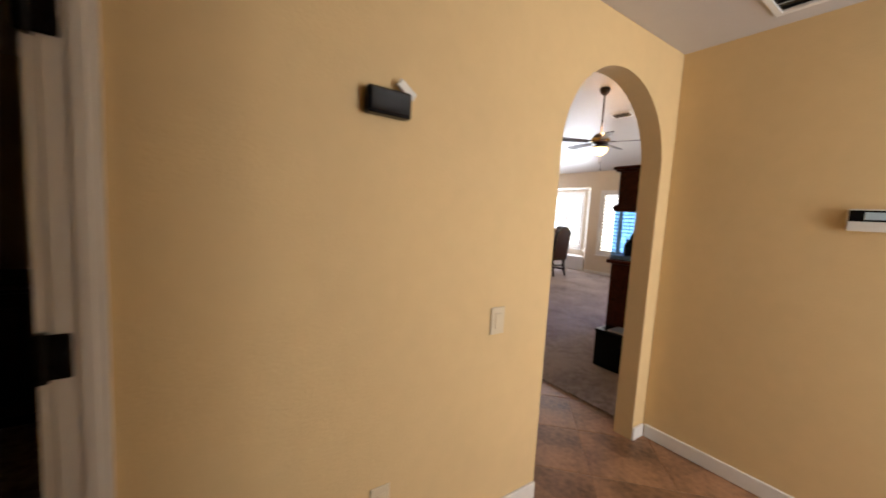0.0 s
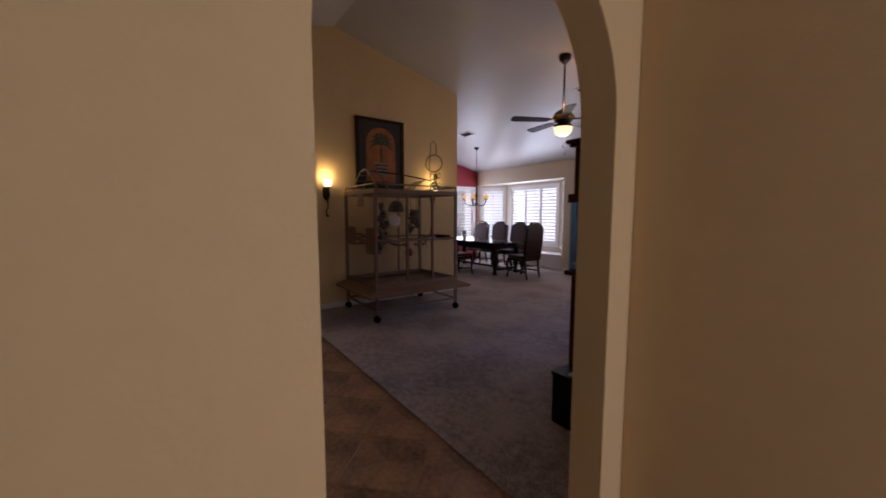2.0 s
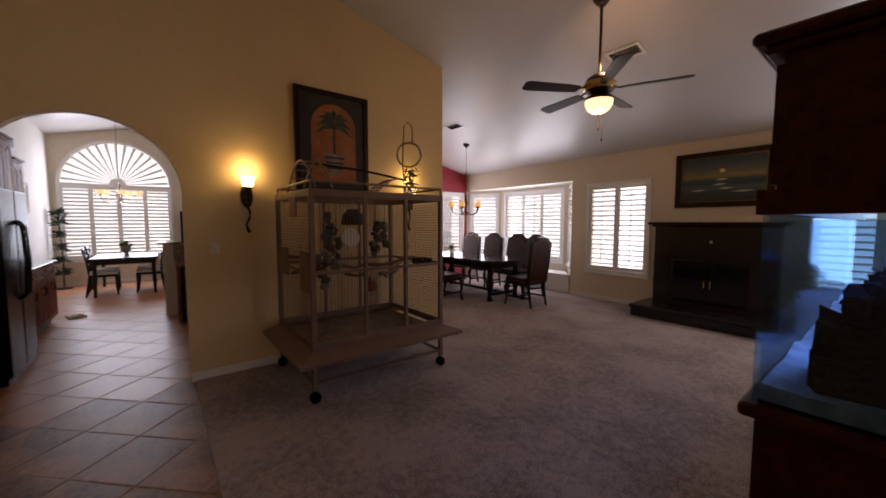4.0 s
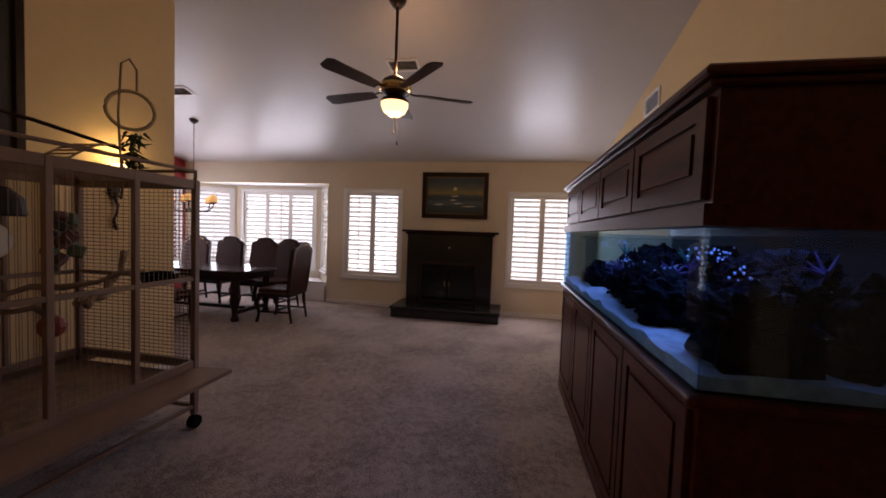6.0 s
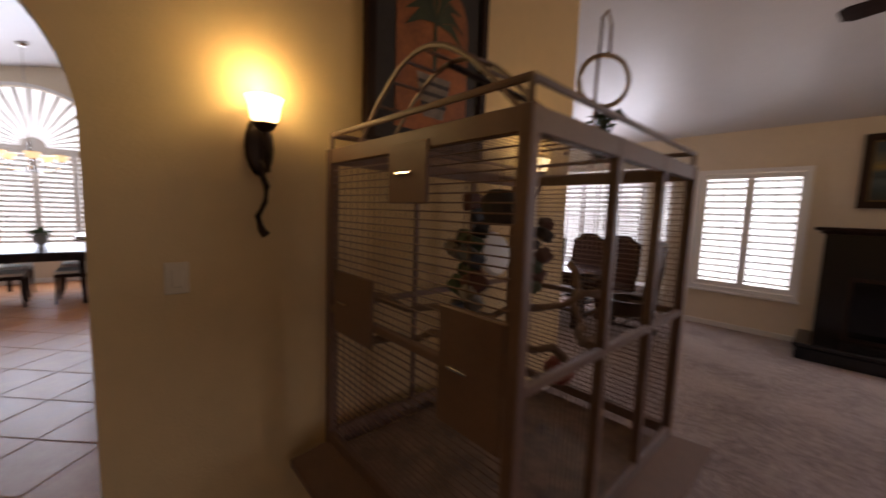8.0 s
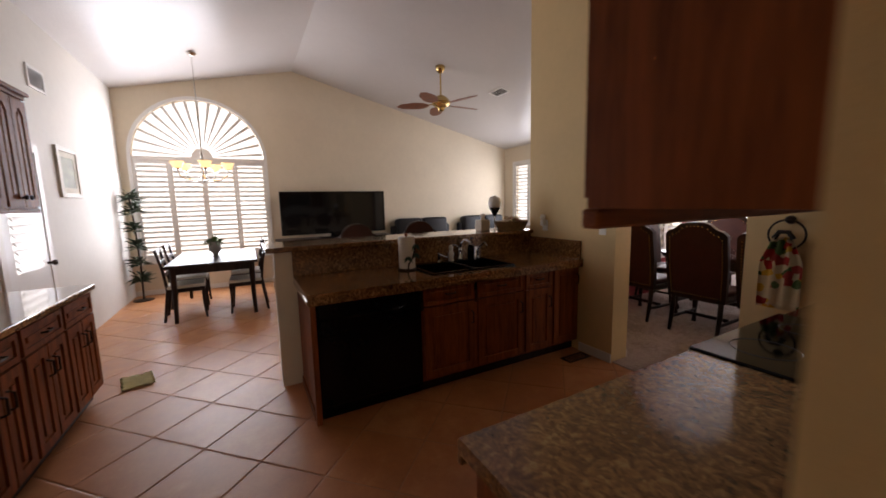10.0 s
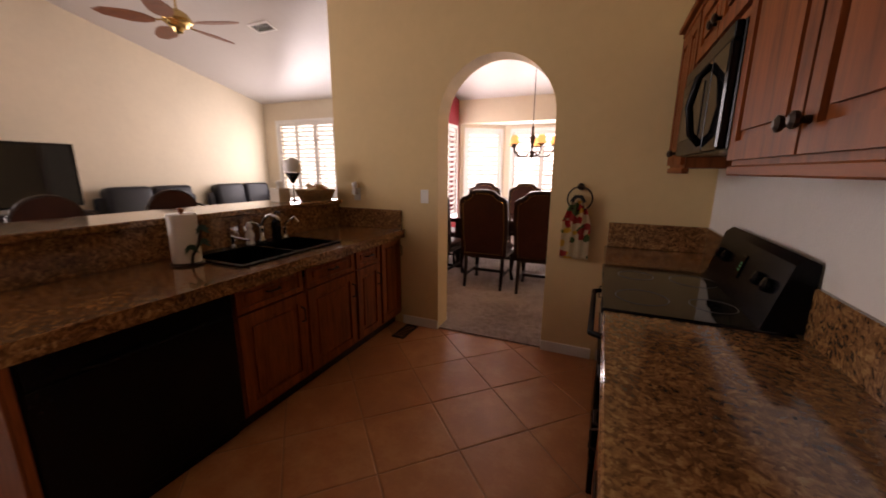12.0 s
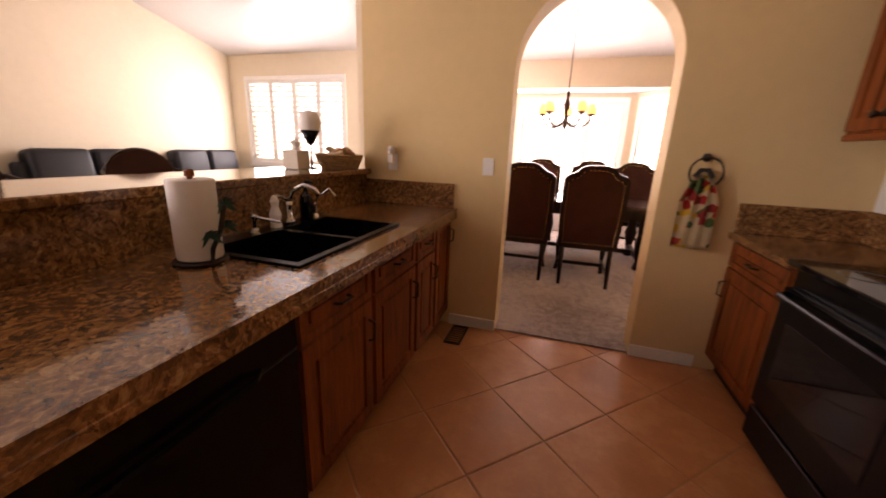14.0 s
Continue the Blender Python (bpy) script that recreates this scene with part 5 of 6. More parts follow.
AMBER = glow("lit_amber_shade", (1.0, 0.55, 0.20), 0.9)
chandelier(-3.45, 9.55, 1.60, 5, 0.30, IRON, AMBER, "dark iron chandelier with amber glass shades over the dining table", 15, None, False)
chandelier(-8.30, 3.85, 1.86, 5, 0.33, CHROME, glow("lit_cream_shade", (1.0, 0.68, 0.34), 1.6), "nickel chandelier with glowing cream shades over the nook table", 10)
bs = thing("bay_seat", pose(0, 0, 0), "low white window seat along the bay", "window seat")
part("body", slab([[(-4.98, 11.12), (-2.02, 11.12), (-2.42, 11.585), (-4.34, 11.585)]], "z", 0.012, 0.36), WHITE, bs)
part("seat_board", slab([[(-5.0, 11.10), (-2.0, 11.10), (-2.41, 11.586), (-4.35, 11.586)]], "z", 0.361, 0.39), WHITE, bs)


# ================= kitchen =================
def cab_front(cab, u0, u1, z0, z1, plane, side, mat_, drawers=(), handle="mid", cathedral=False, split=1):
    """Doors (and drawers above) on a cabinet's face in the plane x = plane."""
    dz = z1
    for h in drawers:
        d = part("drawer_front", raised_panel(bmesh.new(), u0 + 0.006, u1 - 0.006, dz - h + 0.006, dz - 0.006, plane, side, "x", 0.018, 0.03), mat_, cab)
        c = (u0 + u1) / 2
        part("handle", tube([(plane + side * 0.018, c - 0.045, dz - h / 2), (plane + side * 0.045, c - 0.035, dz - h / 2), (plane + side * 0.045, c + 0.035, dz - h / 2), (plane + side * 0.018, c + 0.045, dz - h / 2)], 0.006), IRON, d, "dark bronze pull")
        dz -= h
    w = (u1 - u0) / split
    for k in range(split):
        a, b = u0 + k * w, u0 + (k + 1) * w
        d = part("door", raised_panel(bmesh.new(), a + 0.006, b - 0.006, z0 + 0.006, dz - 0.006, plane, side, "x", 0.019, 0.055, cathedral), mat_, cab)
        hy = a + 0.035 if (k % 2 or handle == "low") else b - 0.035
        hz = dz - 0.14 if handle != "bottom" else z0 + 0.12
        if handle == "bottom":
            kb = part("knob", lathe([(0, 0), (0.008, 0), (0.007, 0.012), (0.017, 0.02), (0.018, 0.028), (0.008, 0.034), (0, 0.034)], 12), IRON, d, "dark bronze knob")
            kb.matrix_basis = pose(plane + side * 0.0192, hy, z0 + 0.07, 0, 90 * side, 0)
            continue
        part("handle", tube([(plane + side * 0.019, hy, hz - 0.05), (plane + side * 0.048, hy, hz - 0.04), (plane + side * 0.048, hy, hz + 0.04), (plane + side * 0.019, hy, hz + 0.05)], 0.006), IRON, d, "dark bronze pull")


SINKX, SINKB = -4.17, -4.85
G0 = "sink run base cabinets"
def base_cab(y0, y1, plane, back, side, drawers, split, label, group, top=0.872):
    c = thing("base_cabinet", pose(0, 0, 0), label, "cabinet", group)
    lo, hi = sorted((plane, back))
    part("body", box(lo, hi, y0 + 0.001, y1 - 0.001, 0.10, top), CHERRY, c)
    tk = plane - side * 0.06
    part("toe_kick", box(min(tk, back), max(tk, back), y0 + 0.001, y1 - 0.001, 0.0, 0.0999), DARKWOOD, c)
    cab_front(c, y0 + 0.012, y1 - 0.012, 0.115, 0.862, plane, side, CHERRY, drawers, "mid", False, split)
    return c


base_cab(5.46, 5.95, SINKX, SINKB, 1, (0.17,), 1, "cherry base cabinet with raised panel door under the sink", G0, 0.66)
base_cab(5.95, 6.46, SINKX, SINKB, 1, (0.17,), 1, "cherry base cabinet with raised panel door under the sink", G0, 0.66)
base_cab(6.46, 6.80, SINKX, SINKB, 1, (0.17,), 1, "narrow cherry base cabinet beside the kitchen wall", G0)
base_cab(6.80, 7.148, SINKX, SINKB, 1, (), 1, "narrow cherry corner cabinet against the kitchen wall", G0)
ep = thing("cabinet_end_panel", pose(0, 0, 0), "cherry wood panel closing the counter end", "cabinet panel")
part("panel", box(SINKB, SINKX + 0.02, 4.672, 4.70, 0.0, 0.872, 0.003), CHERRY, ep)
part("corner_stile", box(SINKX - 0.055, SINKX + 0.022, 4.664, 4.6715, 0.0, 0.872, 0.002), CHERRY, ep)
part("base_shoe", box(SINKB, SINKX - 0.056, 4.662, 4.6715, 0.0, 0.07, 0.003), CHERRY_H, ep)
dw = thing("dishwasher", pose(0, 0, 0), "black built-in dishwasher under the granite counter", "dishwasher")
part("body", box(SINKB, SINKX, 4.702, 5.458, 0.08, 0.87), BLACK, dw)
part("toe_panel", box(SINKB, SINKX - 0.05, 4.702, 5.458, 0.0, 0.0799), BLACK, dw)
part("door", box(SINKX + 0.001, SINKX + 0.028, 4.71, 5.45, 0.12, 0.72, 0.005), BLACK, dw)
part("control_panel", box(SINKX + 0.001, SINKX + 0.032, 4.71, 5.45, 0.725, 0.866, 0.006), BLACK, dw)
part("handle", tube([(SINKX + 0.03, 4.86, 0.735), (SINKX + 0.055, 4.90, 0.735), (SINKX + 0.055, 5.26, 0.735), (SINKX + 0.03, 5.30, 0.735)], 0.009), BLACK, dw)
# granite worktop with the sink cut out
SK = (-4.77, -4.24, 5.60, 6.42)
wt = thing("granite_worktop", pose(0, 0, 0), "polished brown granite sink worktop with tall backsplash", "worktop")
part("top", slab([rect(-4.862, -4.115, 4.65, 7.148), rect(SK[0] + 0.02, SK[1] - 0.02, SK[2] + 0.02, SK[3] - 0.02)], "z", 0.873, 0.912), GRANITE, wt)
part("front_edge", box(-4.130, -4.113, 4.65, 7.148, 0.838, 0.8729, 0.003), GRANITE, wt)
part("end_edge", box(-4.86, -4.1305, 4.648, 4.665, 0.838, 0.8729, 0.003), GRANITE, wt)
part("backsplash", box(-4.862, -4.842, 4.65, 7.148, 0.9122, 1.115), GRANITE, wt)
part("side_splash", box(-4.8415, -4.14, 7.128, 7.148, 0.9122, 1.085, 0.003), GRANITE, wt)
hw = wall("wall_bar", [rect(4.52, 7.149, 0, 1.118)], "x", -5.02, -4.864, WALL_PALE, "cream half-height bar wall")
bt = thing("breakfast_bar", pose(0, 0, 0), "raised polished granite breakfast bar top", "breakfast bar")
part("top", box(-5.32, -4.80, 4.46, 7.149, 1.1185, 1.158, 0.006), GRANITE, bt)
for y in (4.9, 6.0, 6.9):
    part("corbel", slab([[(-5.02, 1.1183), (-5.25, 1.1183), (-5.25, 1.09), (-5.02, 0.85)]], "y", y - 0.025, y + 0.025), CHERRY, bt)
sk = thing("kitchen_sink", pose(0, 0, 0), "black composite double bowl sink set in granite", "sink")
mid = 6.02
part("rim", slab([rect(SK[0], SK[1], SK[2], SK[3]), rect(SK[0] + 0.09, SK[1] - 0.03, SK[2] + 0.03, mid - 0.012), rect(SK[0] + 0.09, SK[1] - 0.03, mid + 0.012, SK[3] - 0.03)], "z", 0.9125, 0.924), BLACK, sk)
for a, b in ((SK[2] + 0.03, mid - 0.012), (mid + 0.012, SK[3] - 0.03)):
    bm = bmesh.new()
    x0, x1 = SK[0] + 0.09, SK[1] - 0.03
    add_slab(bm, [rect(x0 - 0.006, x1 + 0.006, a - 0.006, b + 0.006), rect(x0, x1, a, b)], "z", 0.74, 0.9124)
    add_box(bm, x0, x1, a, b, 0.735, 0.745)
    part("bowl", bm, BLACK, sk)
    part("drain", lathe([(0, 0.746), (0.04, 0.746), (0.045, 0.75), (0.03, 0.752), (0, 0.748)], 14, ((x0 + x1) / 2, (a + b) / 2, 0)), CHROME, sk)
fc = thing("faucet", pose(-4.735, 6.15, 0.924), "brushed nickel kitchen faucet with curved spout", "faucet")
part("base", lathe([(0, 0), (0.03, 0), (0.03, 0.015), (0.018, 0.03), (0.018, 0.09), (0.024, 0.11), (0, 0.12)], 16), CHROME, fc, "", True)
part("spout", tube([(0, 0, 0.10), (0.03, 0, 0.17), (0.09, 0.01, 0.20), (0.15, 0.02, 0.18), (0.17, 0.02, 0.15)], 0.012, 10), CHROME, fc, "", True)
part("lever", tube([(0, 0, 0.11), (-0.005, -0.04, 0.14), (0.0, -0.09, 0.15)], [0.012, 0.009, 0.008], 8), CHROME, fc)
for y, nm in ((5.92, "side sprayer"), (6.36, "water tap")):
    sp = thing("side_tap", pose(-4.735, y, 0.924), "small nickel " + nm + " on the sink rim", "tap")
    part("base", lathe([(0, 0), (0.022, 0), (0.02, 0.012), (0.011, 0.02), (0.013, 0.06), (0.018, 0.075), (0, 0.085)], 12), CHROME, sp)
    part("spout", tube([(0, 0, 0.05), (0.02, 0, 0.11 if y > 6 else 0.07), (0.08, 0.03, 0.16 if y > 6 else 0.055), (0.11, 0.04, 0.12 if y > 6 else 0.05)], 0.008), CHROME, sp)
sb = thing("soap_bottle", pose(-4.72, 6.27, 0.9245), "dark soap dispenser bottle behind the sink", "bottle")
part("bottle", lathe([(0, 0), (0.034, 0), (0.036, 0.01), (0.036, 0.10), (0.03, 0.13), (0.012, 0.15), (0.012, 0.165), (0, 0.165)], 16), BLACKGLASS, sb)
part("pump", add_rod(rod((0, 0, 0.165), (0, 0, 0.205), 0.006), (0, 0, 0.205), (0.045, 0, 0.20), 0.006), BLACK, sb)
sf = thing("shell_figurine", pose(-4.73, 6.05, 0.9245), "small pale figurine beside the faucet", "figurine")
part("body", lathe([(0, 0), (0.028, 0), (0.022, 0.03), (0.03, 0.06), (0.016, 0.10), (0.022, 0.125), (0.01, 0.15), (0, 0.155)], 12), PLASTIC, sf)
pt = thing("paper_towel_roll", pose(-4.60, 5.54, 0.9125) @ Matrix.Scale(0.98, 4), "paper towel roll on a dark palm tree holder", "paper towel")
part("base", lathe([(0, 0), (0.085, 0), (0.088, 0.008), (0.08, 0.014), (0, 0.014)], 24), IRON, pt)
part("roll", lathe([(0.02, 0.016), (0.07, 0.016), (0.072, 0.022), (0.072, 0.284), (0.070, 0.29), (0.02, 0.29)], 28), mat("white_paper", (0.80, 0.77, 0.73), 0.95, var=0.04, scale=20, bump=0.6, bscale=150), pt, "", True)
part("rod", rod((0, 0, 0.014), (0, 0, 0.30), 0.009), CHERRY, pt)
part("knob", lathe([(0, 0.295), (0.016, 0.30), (0.014, 0.318), (0, 0.324)], 12), CHERRY, pt)
part("palm_trunk", tube([(0.088, -0.03, 0.012), (0.085, -0.02, 0.06), (0.08, 0.02, 0.11), (0.085, 0.045, 0.2)], 0.008), IRON, pt)
for c0 in ((0.085, 0.045, 0.2), (0.09, -0.03, 0.10), (0.075, 0.05, 0.12)):
    bm = bmesh.new()
    for k in range(7):
        a = radians(-20 + 36 * k)
        p0 = Vector(c0)
        d = Vector((0.2, math.cos(a), math.sin(a))).normalized() * 0.045
        s = Vector((0, -math.sin(a), math.cos(a))) * 0.009
        v = [bm.verts.new(p0), bm.verts.new(p0 + d * 0.55 + s), bm.verts.new(p0 + d + Vector((0.004, 0, -0.012))), bm.verts.new(p0 + d * 0.55 - s)]
        bm.faces.new(v)
    bmesh.ops.solidify(bm, geom=bm.faces[:], thickness=0.002)
    part("palm_leaves", bm, mat("painted_green_metal", (0.03, 0.09, 0.06), 0.5, var=0.4, scale=20), pt, "painted green metal leaves")
# things on the bar near the wall
bk2 = thing("bread_basket", pose(-4.95, 6.96, 1.159), "woven tan basket filled with packets", "basket")
bm = bmesh.new()
for i in range(6):
    add_tube(bm, [(0.11 * math.cos(a * 0.35) * (1 + 0.06 * i), 0.16 * math.sin(a * 0.35) * (1 + 0.05 * i), 0.01 + 0.016 * i) for a in range(18)], 0.009, 5, True)
add_slab(bm, [[(0.105 * math.cos(a * 0.35), 0.155 * math.sin(a * 0.35)) for a in range(18)]], "z", 0.0, 0.008)
part("weave", bm, mat("woven_willow", (0.33, 0.20, 0.09), 0.7, var=0.4, scale=30, bump=0.6), bk2)
rnd = random.Random(5)
for k in range(6):
    ob = part("packet", box(-0.05, 0.05, -0.03, 0.03, -0.015, 0.015, 0.008, 2), mat("packet_wrap", ((0.5, 0.36, 0.16), (0.55, 0.42, 0.25), (0.36, 0.16, 0.08))[k % 3], 0.4, var=0.3, scale=18), bk2)
    ob.matrix_basis = pose(rnd.uniform(-0.05, 0.05), rnd.uniform(-0.09, 0.09), 0.10 + rnd.uniform(0, 0.02), rnd.uniform(-30, 30), rnd.uniform(-30, 30), rnd.uniform(0, 180))
tb = thing("tissue_box", pose(-5.08, 6.66, 1.159), "small cream tissue box on the bar top", "tissue box")
part("box", box(-0.06, 0.06, -0.06, 0.06, 0, 0.12, 0.006), mat("cream_card", (0.62, 0.55, 0.45), 0.7, var=0.1), tb)
part("tissue", lathe([(0.03, 0.121), (0.02, 0.14), (0.035, 0.17), (0.0, 0.19)], 7), PLASTIC, tb)
# upright balloon-shaped ornament on the bar
vs = thing("glass_goblet", pose(-5.10, 6.84, 1.159), "tall glass goblet ornament with a black lower bowl", "ornament")
part("stem", lathe([(0, 0), (0.05, 0), (0.05, 0.006), (0.008, 0.012), (0.007, 0.15), (0, 0.15)], 16), CHROME, vs)
part("lower_bowl", lathe([(0.008, 0.15), (0.03, 0.18), (0.065, 0.25), (0, 0.251)], 18), BLACK, vs, "black lower bowl", True)
part("upper_bowl", lathe([(0.065, 0.252), (0.075, 0.30), (0.06, 0.36), (0.0, 0.385)], 18), PLASTIC, vs, "white upper bowl", True)
plate(pose(-3.91, 7.15, 1.215), 1)
oc = plate(pose(-4.62, 7.15, 1.215), 1, "white outlet with a plugged-in night light")
nl2 = thing("night_light", pose(-4.62, 7.137, 1.25), "small white plug-in night light", "night light")
part("body", box(-0.022, 0.022, -0.045, 0.0, -0.04, 0.02, 0.006), PLASTIC, nl2)
part("shade", lathe([(0.02, 0.02), (0.028, 0.05), (0.02, 0.075), (0, 0.08)], 12, (0, -0.025, 0)), mat("frosted_shade", (0.8, 0.78, 0.74), 0.4), nl2)
tr = thing("towel_ring", pose(-2.64, 7.15, 1.33), "dark bronze towel ring on the kitchen wall", "towel ring")
part("mount", lathe([(0, 0), (0.026, 0), (0.022, 0.02), (0.012, 0.035), (0, 0.04)], 14), IRON, tr).matrix_basis = pose(0, 0, 0, 90, 0, 0)
part("ring", tube(ring_pts((0, -0.04, -0.085), 0.085, "y", 24), 0.006, 7, True), IRON, tr)


def print_mat():
    m, n, l, b = node_mat("fruit_print_cloth")
    tc = n.new("ShaderNodeTexCoord")
    v = n.new("ShaderNodeTexVoronoi")
    v.inputs["Scale"].default_value = 24
    l.new(tc.outputs["Object"], v.inputs["Vector"])
    sep = n.new("ShaderNodeSeparateColor")
    l.new(v.outputs["Color"], sep.inputs[0])
    r = ramp(n, [(0.0, (0.72, 0.60, 0.38)), (0.38, (0.75, 0.62, 0.40)), (0.42, (0.5, 0.03, 0.025)), (0.56, (0.75, 0.45, 0.06)), (0.7, (0.10, 0.16, 0.05)), (0.8, (0.72, 0.58, 0.36)), (0.92, (0.45, 0.05, 0.04))])
    r.color_ramp.interpolation = "CONSTANT"
    l.new(sep.outputs[0], r.inputs["Fac"])
    l.new(r.outputs["Color"], b.inputs["Base Color"])
    b.inputs["Roughness"].default_value = 0.95
    return m


tw = thing("hand_towel", pose(-2.65, 7.105, 1.20), "cream kitchen towel printed with red and yellow fruit", "towel")
bm = bmesh.new()
rows, cols2 = 14, 12
vv = []
for j in range(rows + 1):
    z = 0.03 - 0.43 * j / rows
    wdt = 0.045 + 0.055 * min(1, j / 5)
    vv.append([bm.verts.new((wdt * (2 * i / cols2 - 1), -0.012 * math.sin(i * 1.6 + j * 0.15) * (1 - 0.4 * j / rows) - 0.004, z)) for i in range(cols2 + 1)])
for j in range(rows):
    for i in range(cols2):
        bm.faces.new((vv[j][i], vv[j][i + 1], vv[j + 1][i + 1], vv[j + 1][i]))
bmesh.ops.solidify(bm, geom=bm.faces[:], thickness=0.008)
part("cloth", bm, print_mat(), tw, "", True)
part("loop_top", tube([(-0.045, 0, 0.02), (-0.02, 0.0, 0.06), (0.02, 0.0, 0.06), (0.045, 0, 0.02)], 0.014, 7), mat("dark_crochet", (0.03, 0.025, 0.02), 0.95, bump=0.6), tw)

# stove side
SX = -2.40
G1 = "stove run base cabinets"
base_cab(4.78, 5.27, SX, PX0, -1, (0.15, 0.2), 1, "cherry base cabinet with drawers at the counter end", G1)
base_cab(5.27, 5.768, SX, PX0, -1, (0.15, 0.2), 1, "cherry base cabinet with drawers beside the stove", G1)
base_cab(6.532, 7.148, SX, PX0, -1, (0.15,), 1, "cherry base cabinet between stove and kitchen wall", G1)
w2 = thing("granite_worktop", pose(0, 0, 0), "polished brown granite worktop beside the stove", "worktop")
part("near_top", box(-2.445, PX0 - 0.0005, 4.755, 5.768, 0.873, 0.912, 0.004), GRANITE, w2)
part("far_top", box(-2.445, PX0 - 0.0005, 6.532, 7.148, 0.873, 0.912, 0.004), GRANITE, w2)
part("front_edge", box(-2.447, -2.43, 4.756, 5.767, 0.845, 0.8729, 0.003), GRANITE, w2)
part("backsplash", box(PX0 - 0.021, PX0 - 0.0005, 4.76, 5.768, 0.9122, 1.085, 0.003), GRANITE, w2)
part("backsplash", box(PX0 - 0.021, PX0 - 0.0005, 6.532, 7.127, 0.9122, 1.085, 0.003), GRANITE, w2)
part("end_splash", box(-2.43, PX0 - 0.0005, 7.128, 7.148, 0.9122, 1.085, 0.003), GRANITE, w2)
st = thing("electric_stove", pose(0, 0, 0), "black freestanding electric stove with glass cooktop", "stove")
part("body", box(SX - 0.005, PX0 - 0.01, 5.772, 6.528, 0.02, 0.895), BLACK, st)
part("cooktop", box(-2.455, PX0 - 0.06, 5.770, 6.530, 0.896, 0.921, 0.005), BLACKGLASS, st, "black glass cooktop")
for cx, cy, r in ((-2.30, 5.97, 0.10), (-2.30, 6.33, 0.08), (-2.05, 5.97, 0.08), (-2.05, 6.33, 0.10)):
    part("burner_ring", tube(ring_pts((cx, cy, 0.9212), r, "z", 28), 0.0018, 4, True), mat("grey_burner_mark", (0.08, 0.08, 0.085), 0.3), st)
part("oven_door", box(SX - 0.045, SX - 0.006, 5.785, 6.515, 0.22, 0.80, 0.008), BLACK, st)
part("oven_window", box(SX - 0.048, SX - 0.0455, 5.88, 6.42, 0.36, 0.66), BLACKGLASS, st)
part("oven_handle", tube([(SX - 0.045, 5.83, 0.775), (SX - 0.085, 5.85, 0.775), (SX - 0.085, 6.45, 0.775), (SX - 0.045, 6.47, 0.775)], 0.013, 8), BLACK, st)
part("drawer", box(SX - 0.04, SX - 0.006, 5.785, 6.515, 0.04, 0.20, 0.006), BLACK, st)
bm = slab([[(PX0 - 0.135, 0.922), (PX0 - 0.012, 0.922), (PX0 - 0.012, 1.16), (PX0 - 0.045, 1.175), (PX0 - 0.075, 1.15)]], "y", 5.772, 6.528)
part("control_console", bm, BLACK, st)
n0 = Vector((-0.228, 0, 0.085)).normalized()
for y in (5.86, 5.95, 6.35, 6.44):
    k = part("knob", lathe([(0, 0), (0.026, 0), (0.024, 0.018), (0.01, 0.024), (0, 0.024)], 14), BLACK, st)
    k.matrix_basis = Matrix.Translation((PX0 - 0.101, y, 1.055)) @ Vector((-0.967, 0, 0.254)).to_track_quat("Z", "Y").to_matrix().to_4x4()
ds = part("clock_display", box(-0.05, 0.05, -0.018, 0.018, 0, 0.003), BLACKGLASS, st)
q = Matrix.Translation((PX0 - 0.102, 6.15, 1.055)) @ Vector((-0.967, 0, 0.254)).to_track_quat("Z", "Y").to_matrix().to_4x4() @ Matrix.Rotation(radians(90), 4, "Z")
ds.matrix_basis = q
dg = part("clock_digits", add_box(add_box(box(-0.018, -0.012, -0.008, 0.008, 0.0032, 0.004), -0.004, 0.004, -0.008, 0.008, 0.0032, 0.004), 0.010, 0.018, -0.008, 0.008, 0.0032, 0.004), glow("green_digits", (0.03, 0.25, 0.10), 0.15), st, "green lit clock digits")
dg.matrix_basis = q


def upper_cab(y0, y1, z0, z1, plane, back, split, label, group, cath=False, crown=True):
    side = 1 if plane > back else -1
    c = thing("wall_cabinet", pose(0, 0, 0), label, "cabinet", group)
    lo, hi = sorted((plane, back))
    part("body", box(lo, hi, y0 + 0.001, y1 - 0.001, z0, z1), CHERRY, c)
    if crown:
        lo2, hi2 = sorted((plane + side * 0.045, back))
        part("crown", add_box(box(min(plane + side * 0.02, back), max(plane + side * 0.02, back), y0, y1, z1 + 0.0005, z1 + 0.025, 0.004), lo2, hi2, y0, y1, z1 + 0.026, z1 + 0.055, 0.006), CHERRY_H, c)
    part("light_rail", box(min(plane + side * 0.012, plane - side * 0.02), max(plane + side * 0.012, plane - side * 0.02), y0 + 0.001, y1 - 0.001, z0 - 0.03, z0 - 0.0005, 0.004), CHERRY_H, c)
    cab_front(c, y0 + 0.01, y1 - 0.01, z0 + 0.01, z1 - 0.01, plane, side, CHERRY, (), "bottom", cath, split)
    return c


